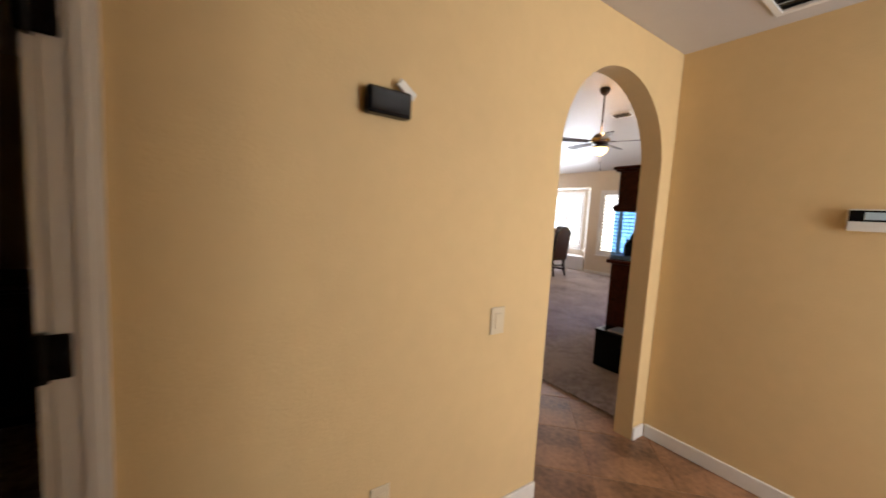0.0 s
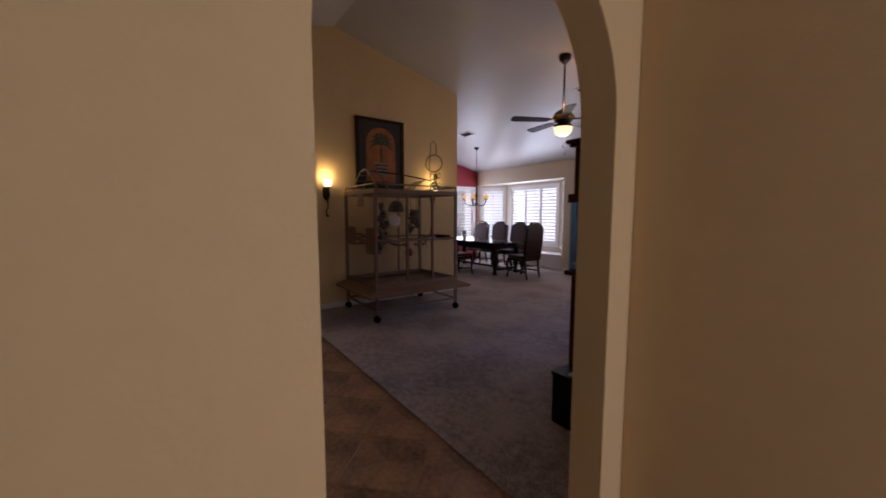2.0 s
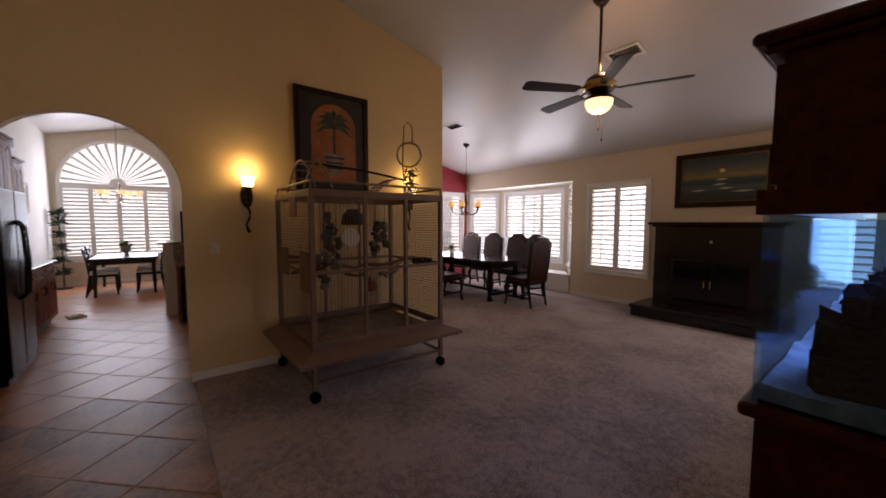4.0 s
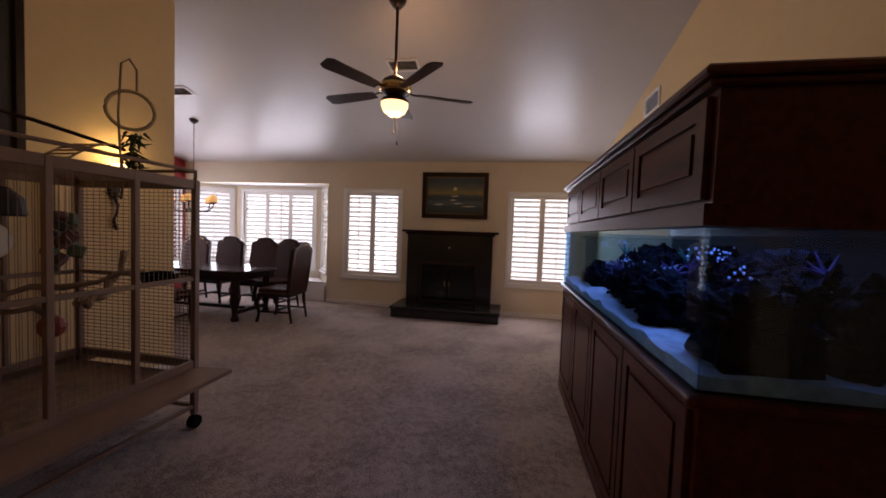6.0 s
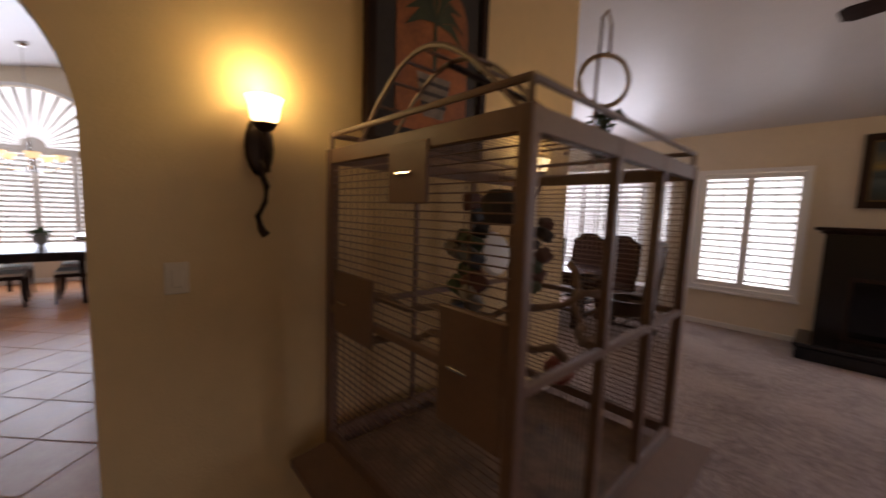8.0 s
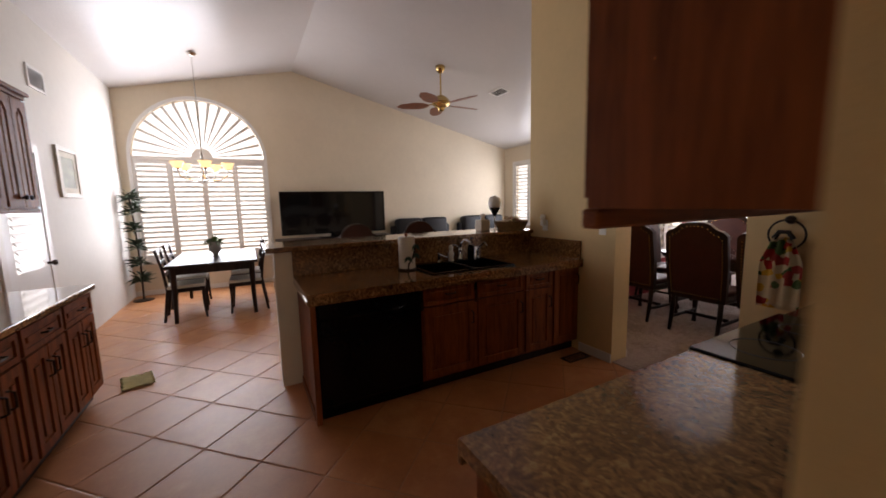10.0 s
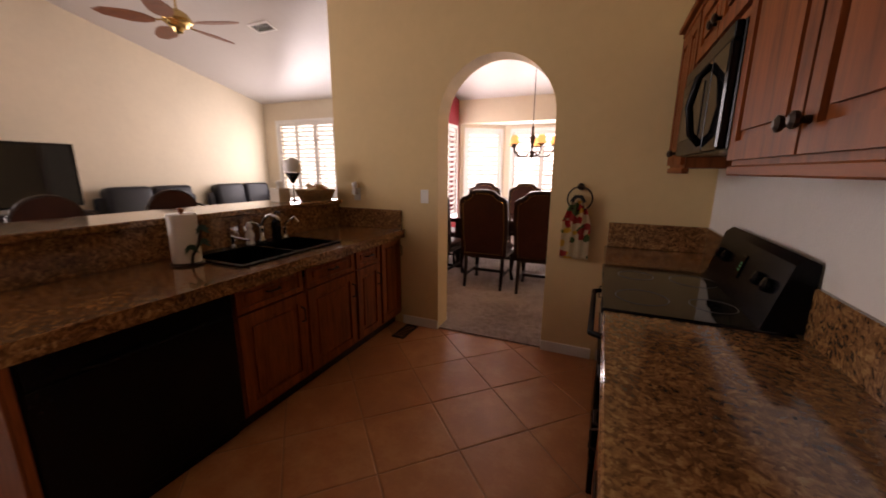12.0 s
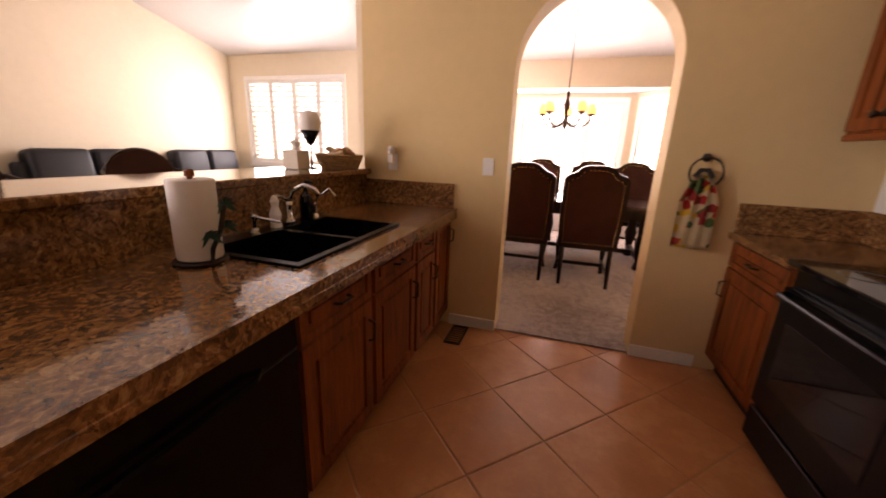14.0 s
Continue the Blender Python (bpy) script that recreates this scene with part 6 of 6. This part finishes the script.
UX, UB = -2.12, PX0 - 0.0005
G2 = "wall cabinets over the stove run"
upper_cab(6.535, 7.02, 1.46, 2.20, UX, UB, 2, "cherry wall cabinet between microwave and corner", G2)
upper_cab(5.770, 6.530, 1.93, 2.20, UX, UB, 2, "short cherry wall cabinet over the microwave", G2)
upper_cab(4.80, 5.765, 1.46, 2.20, UX, UB, 2, "cherry wall cabinet with raised panel doors", G2)
mw = thing("microwave", pose(0, 0, 0), "black over-the-range microwave with a curved door handle", "microwave")
part("body", box(UX - 0.02, UB, 5.775, 6.525, 1.51, 1.898, 0.004), BLACK, mw)
part("door", box(UX - 0.05, UX - 0.021, 5.98, 6.522, 1.515, 1.84, 0.006), BLACK, mw)
part("door_window", box(UX - 0.053, UX - 0.0505, 6.06, 6.46, 1.58, 1.78), BLACKGLASS, mw)
part("control_panel", box(UX - 0.05, UX - 0.021, 5.778, 5.975, 1.515, 1.84, 0.006), BLACKGLASS, mw)
part("vent_grille", box(UX - 0.045, UX - 0.021, 5.778, 6.522, 1.845, 1.895, 0.004), BLACK, mw)
part("handle", tube([(UX - 0.05, 6.0, 1.54), (UX - 0.085, 6.005, 1.58), (UX - 0.10, 6.01, 1.68), (UX - 0.085, 6.005, 1.78), (UX - 0.05, 6.0, 1.82)], 0.014, 8), BLACK, mw, "curved black door handle", True)

solid("wall_stove_splash", box(PX0 - 0.004, PX0 - 0.0002, 4.78, 7.147, 1.0855, 1.93), WALL_WHITE, "soft white painted wall behind the stove", "wall", kind="structure")
rg2 = thing("floor_register", pose(-4.03, 6.98, 0.0), "small dark metal floor register beside the cabinets", "air vent")
part("frame", slab([rect(-0.06, 0.06, -0.14, 0.14), rect(-0.045, 0.045, -0.125, 0.125)], "z", 0.0, 0.006), IRON, rg2)
for i in range(9):
    part("bar", box(-0.0449, 0.0449, -0.118 + 0.0285 * i, -0.108 + 0.0285 * i, 0.001, 0.005), IRON, rg2)
hk = thing("wall_outlet", pose(-4.94, 4.519, 0.86), "white outlet plate on the end of the bar wall", "outlet")
part("plate", box(-0.038, 0.038, -0.007, -0.001, -0.058, 0.058, 0.003), PLASTIC, hk)
for z in (-0.022, 0.022):
    part("socket", box(-0.016, 0.016, -0.010, -0.0071, z - 0.014, z + 0.014, 0.003), TRIM, hk)

# south run seen through the opening
SY = 3.24
def south_base(x0, x1, label):
    c = thing("base_cabinet", Matrix.Rotation(radians(90), 4, "Z"), label, "cabinet", "south run base cabinets")
    # built along local y, facing local +x: local x = world y, local y = -world x
    part("body", box(2.605, SY, -x1 + 0.001, -x0 - 0.001, 0.10, 0.872), CHERRY, c)
    part("toe_kick", box(2.605, SY - 0.06, -x1 + 0.001, -x0 - 0.001, 0, 0.0999), DARKWOOD, c)
    cab_front(c, -x1 + 0.012, -x0 - 0.012, 0.115, 0.862, SY, 1, CHERRY, (0.16,), "mid", False, 2)
    return c


for a, b in ((-5.45, -4.94), (-4.94, -4.42), (-4.42, -3.97), (-3.97, -3.52)):
    ob = south_base(a, b, "cherry base cabinet with drawers and raised doors")
    ob.matrix_world = Matrix(((0, -1, 0, 0), (1, 0, 0, 0), (0, 0, 1, 0), (0, 0, 0, 1)))
sw = thing("granite_worktop", pose(0, 0, 0), "polished granite worktop along the south wall", "worktop")
part("top", box(-5.47, -3.52, 2.605, 3.28, 0.873, 0.912, 0.005), GRANITE, sw)
part("backsplash", box(-5.47, -3.52, 2.6055, 2.626, 0.9122, 1.06, 0.003), GRANITE, sw)


def south_upper(x0, x1, z0, z1, split, label):
    c = upper_cab(-x1, -x0, z0, z1, 2.95, 2.6055, split, label, "south run wall cabinets", True)
    c.matrix_world = Matrix(((0, -1, 0, 0), (1, 0, 0, 0), (0, 0, 1, 0), (0, 0, 0, 1)))


south_upper(-5.72, -5.27, 1.50, 2.30, 2, "cherry wall cabinet with cathedral doors")
south_upper(-5.27, -4.60, 1.50, 2.54, 2, "taller cherry wall cabinet with cathedral doors")
south_upper(-4.60, -3.52, 1.50, 2.54, 2, "taller cherry wall cabinet beside the fridge")
fr = thing("refrigerator", pose(-3.50, 2.61, 0), "black refrigerator with curved door handles", "refrigerator")
part("body", box(0, 0.88, 0, 0.72, 0.02, 1.78, 0.006), BLACK, fr)
for a, b, hx in ((0.003, 0.42, 0.37), (0.426, 0.877, 0.475)):
    d = part("door", box(a, b, 0.722, 0.79, 0.06, 1.775, 0.02, 3), BLACK, fr)
    part("handle", tube([(hx, 0.79, 0.72), (hx, 0.835, 0.78), (hx, 0.85, 1.1), (hx, 0.835, 1.42), (hx, 0.79, 1.48)], 0.016, 8), BLACK, d, "curved black handle", True)
part("grille", box(0.01, 0.87, 0.70, 0.76, 0.0, 0.055), BLACK, fr)
pk = thing("framed_print", pose(-7.78, 2.6005, 1.63), "small print in a pale wooden frame on the nook wall", "picture")
part("frame", slab([rect(0, 0.56, 0, 0.56), rect(0.05, 0.51, 0.05, 0.51)], "y", 0, 0.025), mat("pale_frame_wood", (0.45, 0.40, 0.32), 0.5, var=0.2), pk)
part("mat_board", slab([rect(0.0505, 0.5095, 0.0505, 0.5095), rect(0.11, 0.45, 0.11, 0.45)], "y", 0.002, 0.014), mat("cream_mat_board", (0.66, 0.62, 0.52), 0.8), pk)
part("print", box(0.1105, 0.4495, 0.002, 0.010, 0.1105, 0.4495), mat("faded_print", (0.22, 0.22, 0.14), 0.6, var=0.6, scale=9), pk)
ceiling_vent(pose(-7.05, 2.601, 2.80, 90, 0, 0), 0.36, 0.22, "white louvred air vent high on the nook wall")
# glazed back door between the counter and the nook
bd = tagged(new("door_2"), "white back door with a shuttered glass pane", "door", kind="structure")
part("casing", slab([rect(-6.82, -5.92, 0, 2.12), rect(-6.74, -6.0, -0.01, 2.04)], "y", 2.601, 2.618), TRIM, bd)
part("door_leaf", slab([rect(-6.738, -6.002, 0.005, 2.038), rect(-6.60, -6.14, 0.95, 1.90)], "y", 2.601, 2.611), WHITE, bd)
part("pane", box(-6.5995, -6.1405, 2.6005, 2.6035, 0.9505, 1.8995), DAYLIGHT, bd, "bright glass pane of the door")
lv = louver_mesh(0.45)
for i in range(13):
    part_from("louver", lv, bd, pose(-6.595, 2.616, 0.99 + 0.072 * i, -55, 0, 0))
part("door_knob", lathe([(0, 0), (0.012, 0), (0.012, 0.03), (0.028, 0.045), (0.026, 0.065), (0, 0.075)], 14), IRON, bd, "dark bronze knob").matrix_basis = pose(-6.69, 2.611, 0.98, -90, 0, 0)
rg = thing("floor_cloth", pose(-5.62, 3.42, 0.001, 0, 0, 15), "crumpled pale yellow cloth on the tile floor", "cloth")
bm = bmesh.new()
g = [[bm.verts.new((0.3 * i / 12 - 0.15, 0.22 * j / 9 - 0.11, 0.014 + 0.02 * noise.noise(Vector((i * 0.5, j * 0.6, 3))))) for j in range(10)] for i in range(13)]
for i in range(12):
    for j in range(9):
        bm.faces.new((g[i][j], g[i + 1][j], g[i + 1][j + 1], g[i][j + 1]))
bmesh.ops.solidify(bm, geom=bm.faces[:], thickness=0.012)
part("fabric", bm, mat("pale_yellow_cloth", (0.6, 0.52, 0.25), 0.95, var=0.2, scale=14), rg, "", True)


# ================= nook =================
def nook_table():
    t = thing("nook_table", pose(-8.15, 3.92, 0.0), "dark wooden nook table set with an urn", "table")
    part("tabletop", box(-0.80, 0.80, -0.53, 0.53, 0.72, 0.76, 0.008), DARKWOOD, t)
    part("apron", slab([rect(-0.74, 0.74, -0.47, 0.47), rect(-0.71, 0.71, -0.44, 0.44)], "z", 0.63, 0.7199), DARKWOOD, t)
    for x in (-0.72, 0.72):
        for y in (-0.45, 0.45):
            part("leg", tube([(x, y, 0.72), (x, y, 0.3), (x * 1.04, y * 1.02, 0)], [0.04, 0.03, 0.024], 8), DARKWOOD, t)


nook_table()
SEATM = mat("pale_seat_fabric", (0.62, 0.58, 0.52), 0.85, var=0.1, scale=12)


def nook_chair(m):
    c = thing("nook_chair", m, "dark wooden side chair with a pale padded seat", "chair", "chairs at the nook table")
    part("seat", box(-0.21, 0.21, 0.0, 0.42, 0.43, 0.475, 0.015, 2), SEATM, c, "pale padded seat")
    part("seat_rail", box(-0.215, 0.215, -0.005, 0.42, 0.38, 0.4295, 0.006), DARKWOOD, c)
    for x in (-0.19, 0.19):
        part("back_leg", tube([(x, -0.05, 0), (x, 0.01, 0.42), (x, -0.02, 0.7), (x, -0.075, 0.96)], 0.018, 7), DARKWOOD, c)
        part("front_leg", tube([(x, 0.40, 0.40), (x, 0.40, 0.2), (x, 0.415, 0)], [0.022, 0.019, 0.014], 7), DARKWOOD, c)
    for z, y in ((0.93, -0.07), (0.78, -0.035), (0.62, -0.008)):
        part("back_slat", box(-0.185, 0.185, y - 0.01, y + 0.01, z - 0.03, z + 0.03, 0.004), DARKWOOD, c)
    return c


nc = nook_chair(pose(-7.72, 3.36, 0, 0, 0, 3))
for x, y, r in ((-7.70, 4.50, 178), (-8.45, 3.34, 0), (-8.45, 4.5, 181)):
    copy_thing(nc, pose(x, y, 0, 0, 0, r))
vz = thing("vase_plant", pose(-8.05, 3.92, 0.762), "grey urn with green leaves on the nook table", "plant")
part("urn", lathe([(0, 0), (0.05, 0), (0.03, 0.02), (0.035, 0.05), (0.08, 0.10), (0.085, 0.16), (0.06, 0.20), (0.075, 0.22), (0.065, 0.22), (0.05, 0.2), (0, 0.19)], 18), mat("grey_stone_urn", (0.30, 0.28, 0.25), 0.7, var=0.25, scale=14, bump=0.4), vz, "", True)


def leafy(n, r0, h0, h1, L, seed, w=0.02, up=0.2):
    rn = random.Random(seed)
    bm = bmesh.new()
    for k in range(n):
        a = rn.uniform(0, 6.28)
        b0 = Vector((rn.uniform(0, r0) * math.cos(a), rn.uniform(0, r0) * math.sin(a), rn.uniform(h0, h1)))
        e = rn.uniform(-0.3, 0.9) + up
        d = Vector((math.cos(a) * math.cos(e), math.sin(a) * math.cos(e), math.sin(e)))
        q = d.cross(Vector((0, 0, 1)))
        s = (q.normalized() if q.length > 0.01 else Vector((1, 0, 0))) * w * rn.uniform(0.7, 1.2)
        l1 = L * rn.uniform(0.6, 1.2)
        v = [bm.verts.new(b0), bm.verts.new(b0 + d * l1 * 0.45 + s), bm.verts.new(b0 + d * l1 + Vector((0, 0, -0.25 * l1))), bm.verts.new(b0 + d * l1 * 0.45 - s)]
        bm.faces.new(v)
    return bm


part("leaves", leafy(60, 0.06, 0.19, 0.24, 0.12, 3), LEAF, vz)
pl = thing("tiered_plant_stand", pose(-9.2, 2.78, 0), "tall iron plant stand with trailing dark leaves", "plant stand")
part("pole", tube([(0, 0, 0), (0.02, 0.02, 0.6), (-0.01, 0, 1.2), (0.02, -0.02, 1.75)], 0.014, 7), IRON, pl)
part("foot", lathe([(0, 0), (0.14, 0), (0.14, 0.012), (0.02, 0.03), (0, 0.03)], 16), IRON, pl)
for i, z in enumerate((0.35, 0.62, 0.9, 1.18, 1.45, 1.68)):
    part("foliage", leafy(46, 0.03, z - 0.06, z + 0.06, 0.2, 30 + i, 0.028), mat("dark_green_leaf", (0.028, 0.05, 0.02), 0.5, var=0.4, scale=20), pl)

# ================= family room =================
tvt = thing("media_console", pose(-9.3, 5.95, 0.0), "low dark wooden media console against the wall", "cabinet")
part("body", box(-0.28, 0.22, -1.1, 1.1, 0.06, 0.80, 0.008), DARKWOOD, tvt)
part("plinth", box(-0.26, 0.2, -1.08, 1.08, 0, 0.0599), DARKWOOD, tvt)
part("top", box(-0.29, 0.24, -1.12, 1.12, 0.801, 0.84, 0.008), DARKWOOD, tvt)
for k in range(4):
    part("door", raised_panel(bmesh.new(), -1.08 + 0.54 * k + 0.01, -1.08 + 0.54 * (k + 1) - 0.01, 0.08, 0.78, 0.2205, 1, "x"), DARKWOOD, tvt)
tv = thing("television", pose(-9.2, 5.95, 0.842), "large black flat screen television on the console", "television")
part("bezel", slab([rect(-1.02, 1.02, 0.08, 0.91), rect(-0.99, 0.99, 0.11, 0.88)], "x", -0.05, 0.02), BLACK, tv)
part("screen", box(-0.045, 0.008, -0.9895, 0.9895, 0.1105, 0.8795), BLACKGLASS, tv, "dark reflective screen")
part("stand", add_box(box(-0.12, 0.12, -0.35, 0.35, 0, 0.02, 0.006), -0.03, 0.0, -0.12, 0.12, 0.02, 0.08), BLACK, tv)


def sofa(m, L, seats, label):
    s = thing("leather_sofa", m, label, "sofa", "family room sofas")
    part("base", box(0, 0.95, 0.12, L - 0.12, 0.05, 0.40, 0.02, 2), BLACKLEATHER, s)
    for y in (0, L - 0.2):
        part("arm", box(0, 0.95, y, y + 0.2, 0.05, 0.66, 0.05, 3), BLACKLEATHER, s, "", True)
    w = (L - 0.41) / seats
    for k in range(seats):
        y = 0.205 + k * w
        part("seat_cushion", box(0.24, 0.96, y + 0.004, y + w - 0.004, 0.401, 0.54, 0.04, 3), BLACKLEATHER, s, "", True)
        c = part("back_cushion", box(-0.02, 0.24, y + 0.006, y + w - 0.006, 0.0, 0.58, 0.07, 3), BLACKLEATHER, s, "", True)
        c.matrix_basis = Matrix.Translation((0.03, 0, 0.54)) @ Matrix.Rotation(radians(-8), 4, "Y")
    part("back", box(-0.02, 0.10, 0.1, L - 0.1, 0.05, 0.98, 0.05, 3), BLACKLEATHER, s, "", True)


sofa(pose(-9.52, 7.10, 0.012), 1.7, 2, "black leather sofa against the cream wall")
sofa(pose(-9.52, 8.84, 0.012), 1.62, 2, "black leather loveseat in the corner")


def bar_stool(m):
    s = thing("bar_stool", m, "dark metal bar stool with a rounded reddish leather back", "bar stool", "stools at the breakfast bar")
    part("seat", lathe([(0, 0.74), (0.19, 0.74), (0.21, 0.765), (0.2, 0.80), (0.1, 0.815), (0, 0.815)], 20), LEATHER, s, "", True)
    for k in range(4):
        a = radians(45 + 90 * k)
        part("leg", tube([(0.14 * math.cos(a), 0.14 * math.sin(a), 0.74), (0.17 * math.cos(a), 0.17 * math.sin(a), 0.3), (0.24 * math.cos(a), 0.24 * math.sin(a), 0)], 0.013, 7), IRON, s)
    part("foot_ring", tube(ring_pts((0, 0, 0.28), 0.18, "z", 24), 0.010, 7, True), IRON, s)
    lp = [(0.19 * math.cos(radians(a)), 1.08 + 0.165 * math.sin(radians(a))) for a in range(0, 360, 15)]
    bk = part("backrest", slab([lp], "x", -0.26, -0.22), LEATHER, s, "rounded reddish brown back")
    part("back_rim", tube([(-0.24, y, z) for y, z in lp], 0.016, 6, True), IRON, s)
    for sy in (-1, 1):
        part("arm", tube([(-0.23, 0.2 * sy, 1.12), (-0.1, 0.25 * sy, 1.08), (0.08, 0.24 * sy, 0.98), (0.12, 0.2 * sy, 0.88), (0.08, 0.17 * sy, 0.78)], 0.011, 7), IRON, s)
        part("back_post", tube([(-0.16, 0.1 * sy, 0.76), (-0.22, 0.12 * sy, 0.96)], 0.011, 7), IRON, s)
    return s


b0 = bar_stool(pose(-5.72, 5.50, 0.0, 0, 0, 4))
copy_thing(b0, pose(-5.74, 6.27, 0.0, 0, 0, -6))
et = thing("end_table", pose(-8.2, 9.9, 0.012), "small dark side table by the family room window", "table")
part("top", box(-0.3, 0.3, -0.3, 0.3, 0.52, 0.56, 0.008), DARKWOOD, et)
for x in (-0.25, 0.25):
    for y in (-0.25, 0.25):
        part("leg", box(x - 0.02, x + 0.02, y - 0.02, y + 0.02, 0, 0.5199), DARKWOOD, et)

# ================= hall =================
th = thing("thermostat", pose(3.79, HY, 1.437), "white wall thermostat with a dark lit screen", "thermostat")
part("housing", box(-0.072, 0.072, -0.026, -0.001, -0.05, 0.046, 0.006, 2), PLASTIC, th)
part("screen", box(-0.066, 0.066, -0.029, -0.0265, -0.008, 0.040), BLACKGLASS, th, "dark screen")
part("display", box(-0.02, 0.045, -0.0302, -0.0292, 0.0, 0.032), glow("pale_lcd", (0.40, 0.50, 0.55), 0.05), th, "pale lit display")
part("button_strip", box(-0.02, 0.02, -0.0275, -0.0262, -0.034, -0.026), TRIM, th)
dc = thing("door_chime", pose(HALLX1, 2.755, 1.695), "black wall-mounted box with a small white tag", "door chime")
part("housing", box(0.001, 0.04, -0.074, 0.074, -0.040, 0.040, 0.005), BLACK, dc)
part("front", box(0.0405, 0.045, -0.066, 0.066, -0.033, 0.033, 0.002), BLACKGLASS, dc)
tg = part("tag", box(0.0, 0.012, -0.035, 0.035, -0.014, 0.014, 0.003), PLASTIC, dc, "white plastic tag")
tg.matrix_basis = pose(0.02, 0.060, 0.052, -35, 0, 0)
df = tagged(new("door_1"), "open white framed study doorway with black hinges", "door", kind="structure")
part("casing", slab([[(1.09, 0), (1.18, 0), (1.18, 2.06), (2.0, 2.06), (2.0, 0), (2.09, 0), (2.09, 2.15), (1.09, 2.15)]], "x", HALLX1 + 0.001, HALLX1 + 0.016), TRIM, df)
part("casing_bead", slab([[(2.045, 0), (2.07, 0), (2.07, 2.13), (2.045, 2.13)]], "x", HALLX1 + 0.0161, HALLX1 + 0.024), TRIM, df)
part("jamb", slab([[(1.182, 0), (1.205, 0), (1.205, 2.035), (1.975, 2.035), (1.975, 0), (1.998, 0), (1.998, 2.058), (1.182, 2.058)]], "x", HALLX0 - 0.01, HALLX1 + 0.012), TRIM, df)
for z in (0.28, 1.01, 1.72):
    part("hinge", add_rod(box(HALLX1 + 0.0165, HALLX1 + 0.022, 1.965, 2.032, z - 0.05, z + 0.05, 0.004), (HALLX1 + 0.022, 1.985, z - 0.055), (HALLX1 + 0.022, 1.985, z + 0.055), 0.010, None, 10), BLACK, df, "black hinge")
dkc = thing("dark_cabinet", pose(0.6, 1.0, 0.012), "dark wooden cabinet standing in the study", "cabinet")
part("body", box(0, 0.5, 0, 1.05, 0.06, 0.80, 0.01), DARKWOOD, dkc)
part("top", box(-0.02, 0.52, -0.02, 1.07, 0.801, 0.84, 0.008), DARKWOOD, dkc)
part("plinth", box(0.02, 0.48, 0.02, 1.03, 0, 0.0599), DARKWOOD, dkc)
for k in range(2):
    part("door", raised_panel(bmesh.new(), 0.01 + 0.52 * k, 0.52 + 0.52 * k, 0.08, 0.78, 0.5005, 1, "x"), DARKWOOD, dkc)
ceiling_vent(pose(3.66, 4.27, 2.379), 0.5, 0.5, "square return air grille in the hall ceiling")

# ================= floor tiles =================
TS, TG = 0.43, 0.006
h = TS / 2 - TG / 2
bm = bmesh.new()
e = 0.006
lo = [bm.verts.new((sx * h, sy * h, -0.0022)) for sx, sy in ((-1, -1), (1, -1), (1, 1), (-1, 1))]
bt0 = [bm.verts.new((sx * h, sy * h, -0.010)) for sx, sy in ((-1, -1), (1, -1), (1, 1), (-1, 1))]
tp = [bm.verts.new((sx * (h - e), sy * (h - e), 0.0)) for sx, sy in ((-1, -1), (1, -1), (1, 1), (-1, 1))]
for k in range(4):
    bm.faces.new((bt0[k], bt0[(k + 1) % 4], lo[(k + 1) % 4], lo[k]))
    bm.faces.new((lo[k], lo[(k + 1) % 4], tp[(k + 1) % 4], tp[k]))
bm.faces.new(tp), bm.faces.new(bt0)
TILE_ME = to_mesh("tile", bm, TILE)
STONE = mat("mottled_brown_stone", (0.235, 0.125, 0.066), 0.40, var=0.9, scale=2.6, bump=0.25, bscale=30, spec=0.3, dist=0.003)
STONE_ME = TILE_ME.copy()
STONE_ME.transform(Matrix.Diagonal(((TS - 0.003) / (TS - TG), (TS - 0.003) / (TS - TG), 1, 1)))
STONE_ME.materials.clear()
STONE_ME.materials.append(STONE)
floor_ob = bpy.data.objects["floor"]
near, rest = [], []
d = TS * math.sqrt(0.5)
rot = Matrix.Rotation(radians(45), 4, "Z")
for i in range(-60, 60):
    for j in range(-60, 60):
        x, y = -3.364 + (i + 0.5) * d + (j + 0.5) * d * -1, 6.143 + (i + 0.5) * d + (j + 0.5) * d
        if not (-9.75 < x < 5.6 and -0.2 < y < 7.55):
            continue
        if (x > PX1 and y > 4.95) or (x < 2.6 and x > PX1 and y < 2.3) or (x < -5.3 and y > 7.2) or (x < PX0 and y < 2.3):
            continue
        (near if (-6.2 < x < 4.0 and 2.3 < y) else rest).append((x, y))
near.sort(key=lambda p: p[0] * -1)
near, extra = near[:300], near[300:]
for x, y in near:
    part_from("tile", STONE_ME if x > PX1 - 0.1 else TILE_ME, floor_ob, Matrix.Translation((x, y, 0)) @ rot)


def far_tiles(spots, material, label):
    verts, faces = [], []
    for x, y in spots:
        m4 = Matrix.Translation((x, y, 0)) @ rot
        o = len(verts)
        verts += [tuple(m4 @ v.co) for v in TILE_ME.vertices]
        faces += [tuple(o + k for k in p.vertices) for p in TILE_ME.polygons]
    me = bpy.data.meshes.new("far_tiles")
    me.from_pydata(verts, [], faces)
    me.materials.append(material)
    ft = new("far_tiles", me)
    ft.parent = floor_ob
    tagged(ft, label, kind="stuff")


others = rest + extra
far_tiles([p for p in others if p[0] <= PX1 - 0.1], TILE, "terracotta floor tiles laid on the diagonal")
far_tiles([p for p in others if p[0] > PX1 - 0.1], STONE, "mottled brown stone tiles of the entry hall")
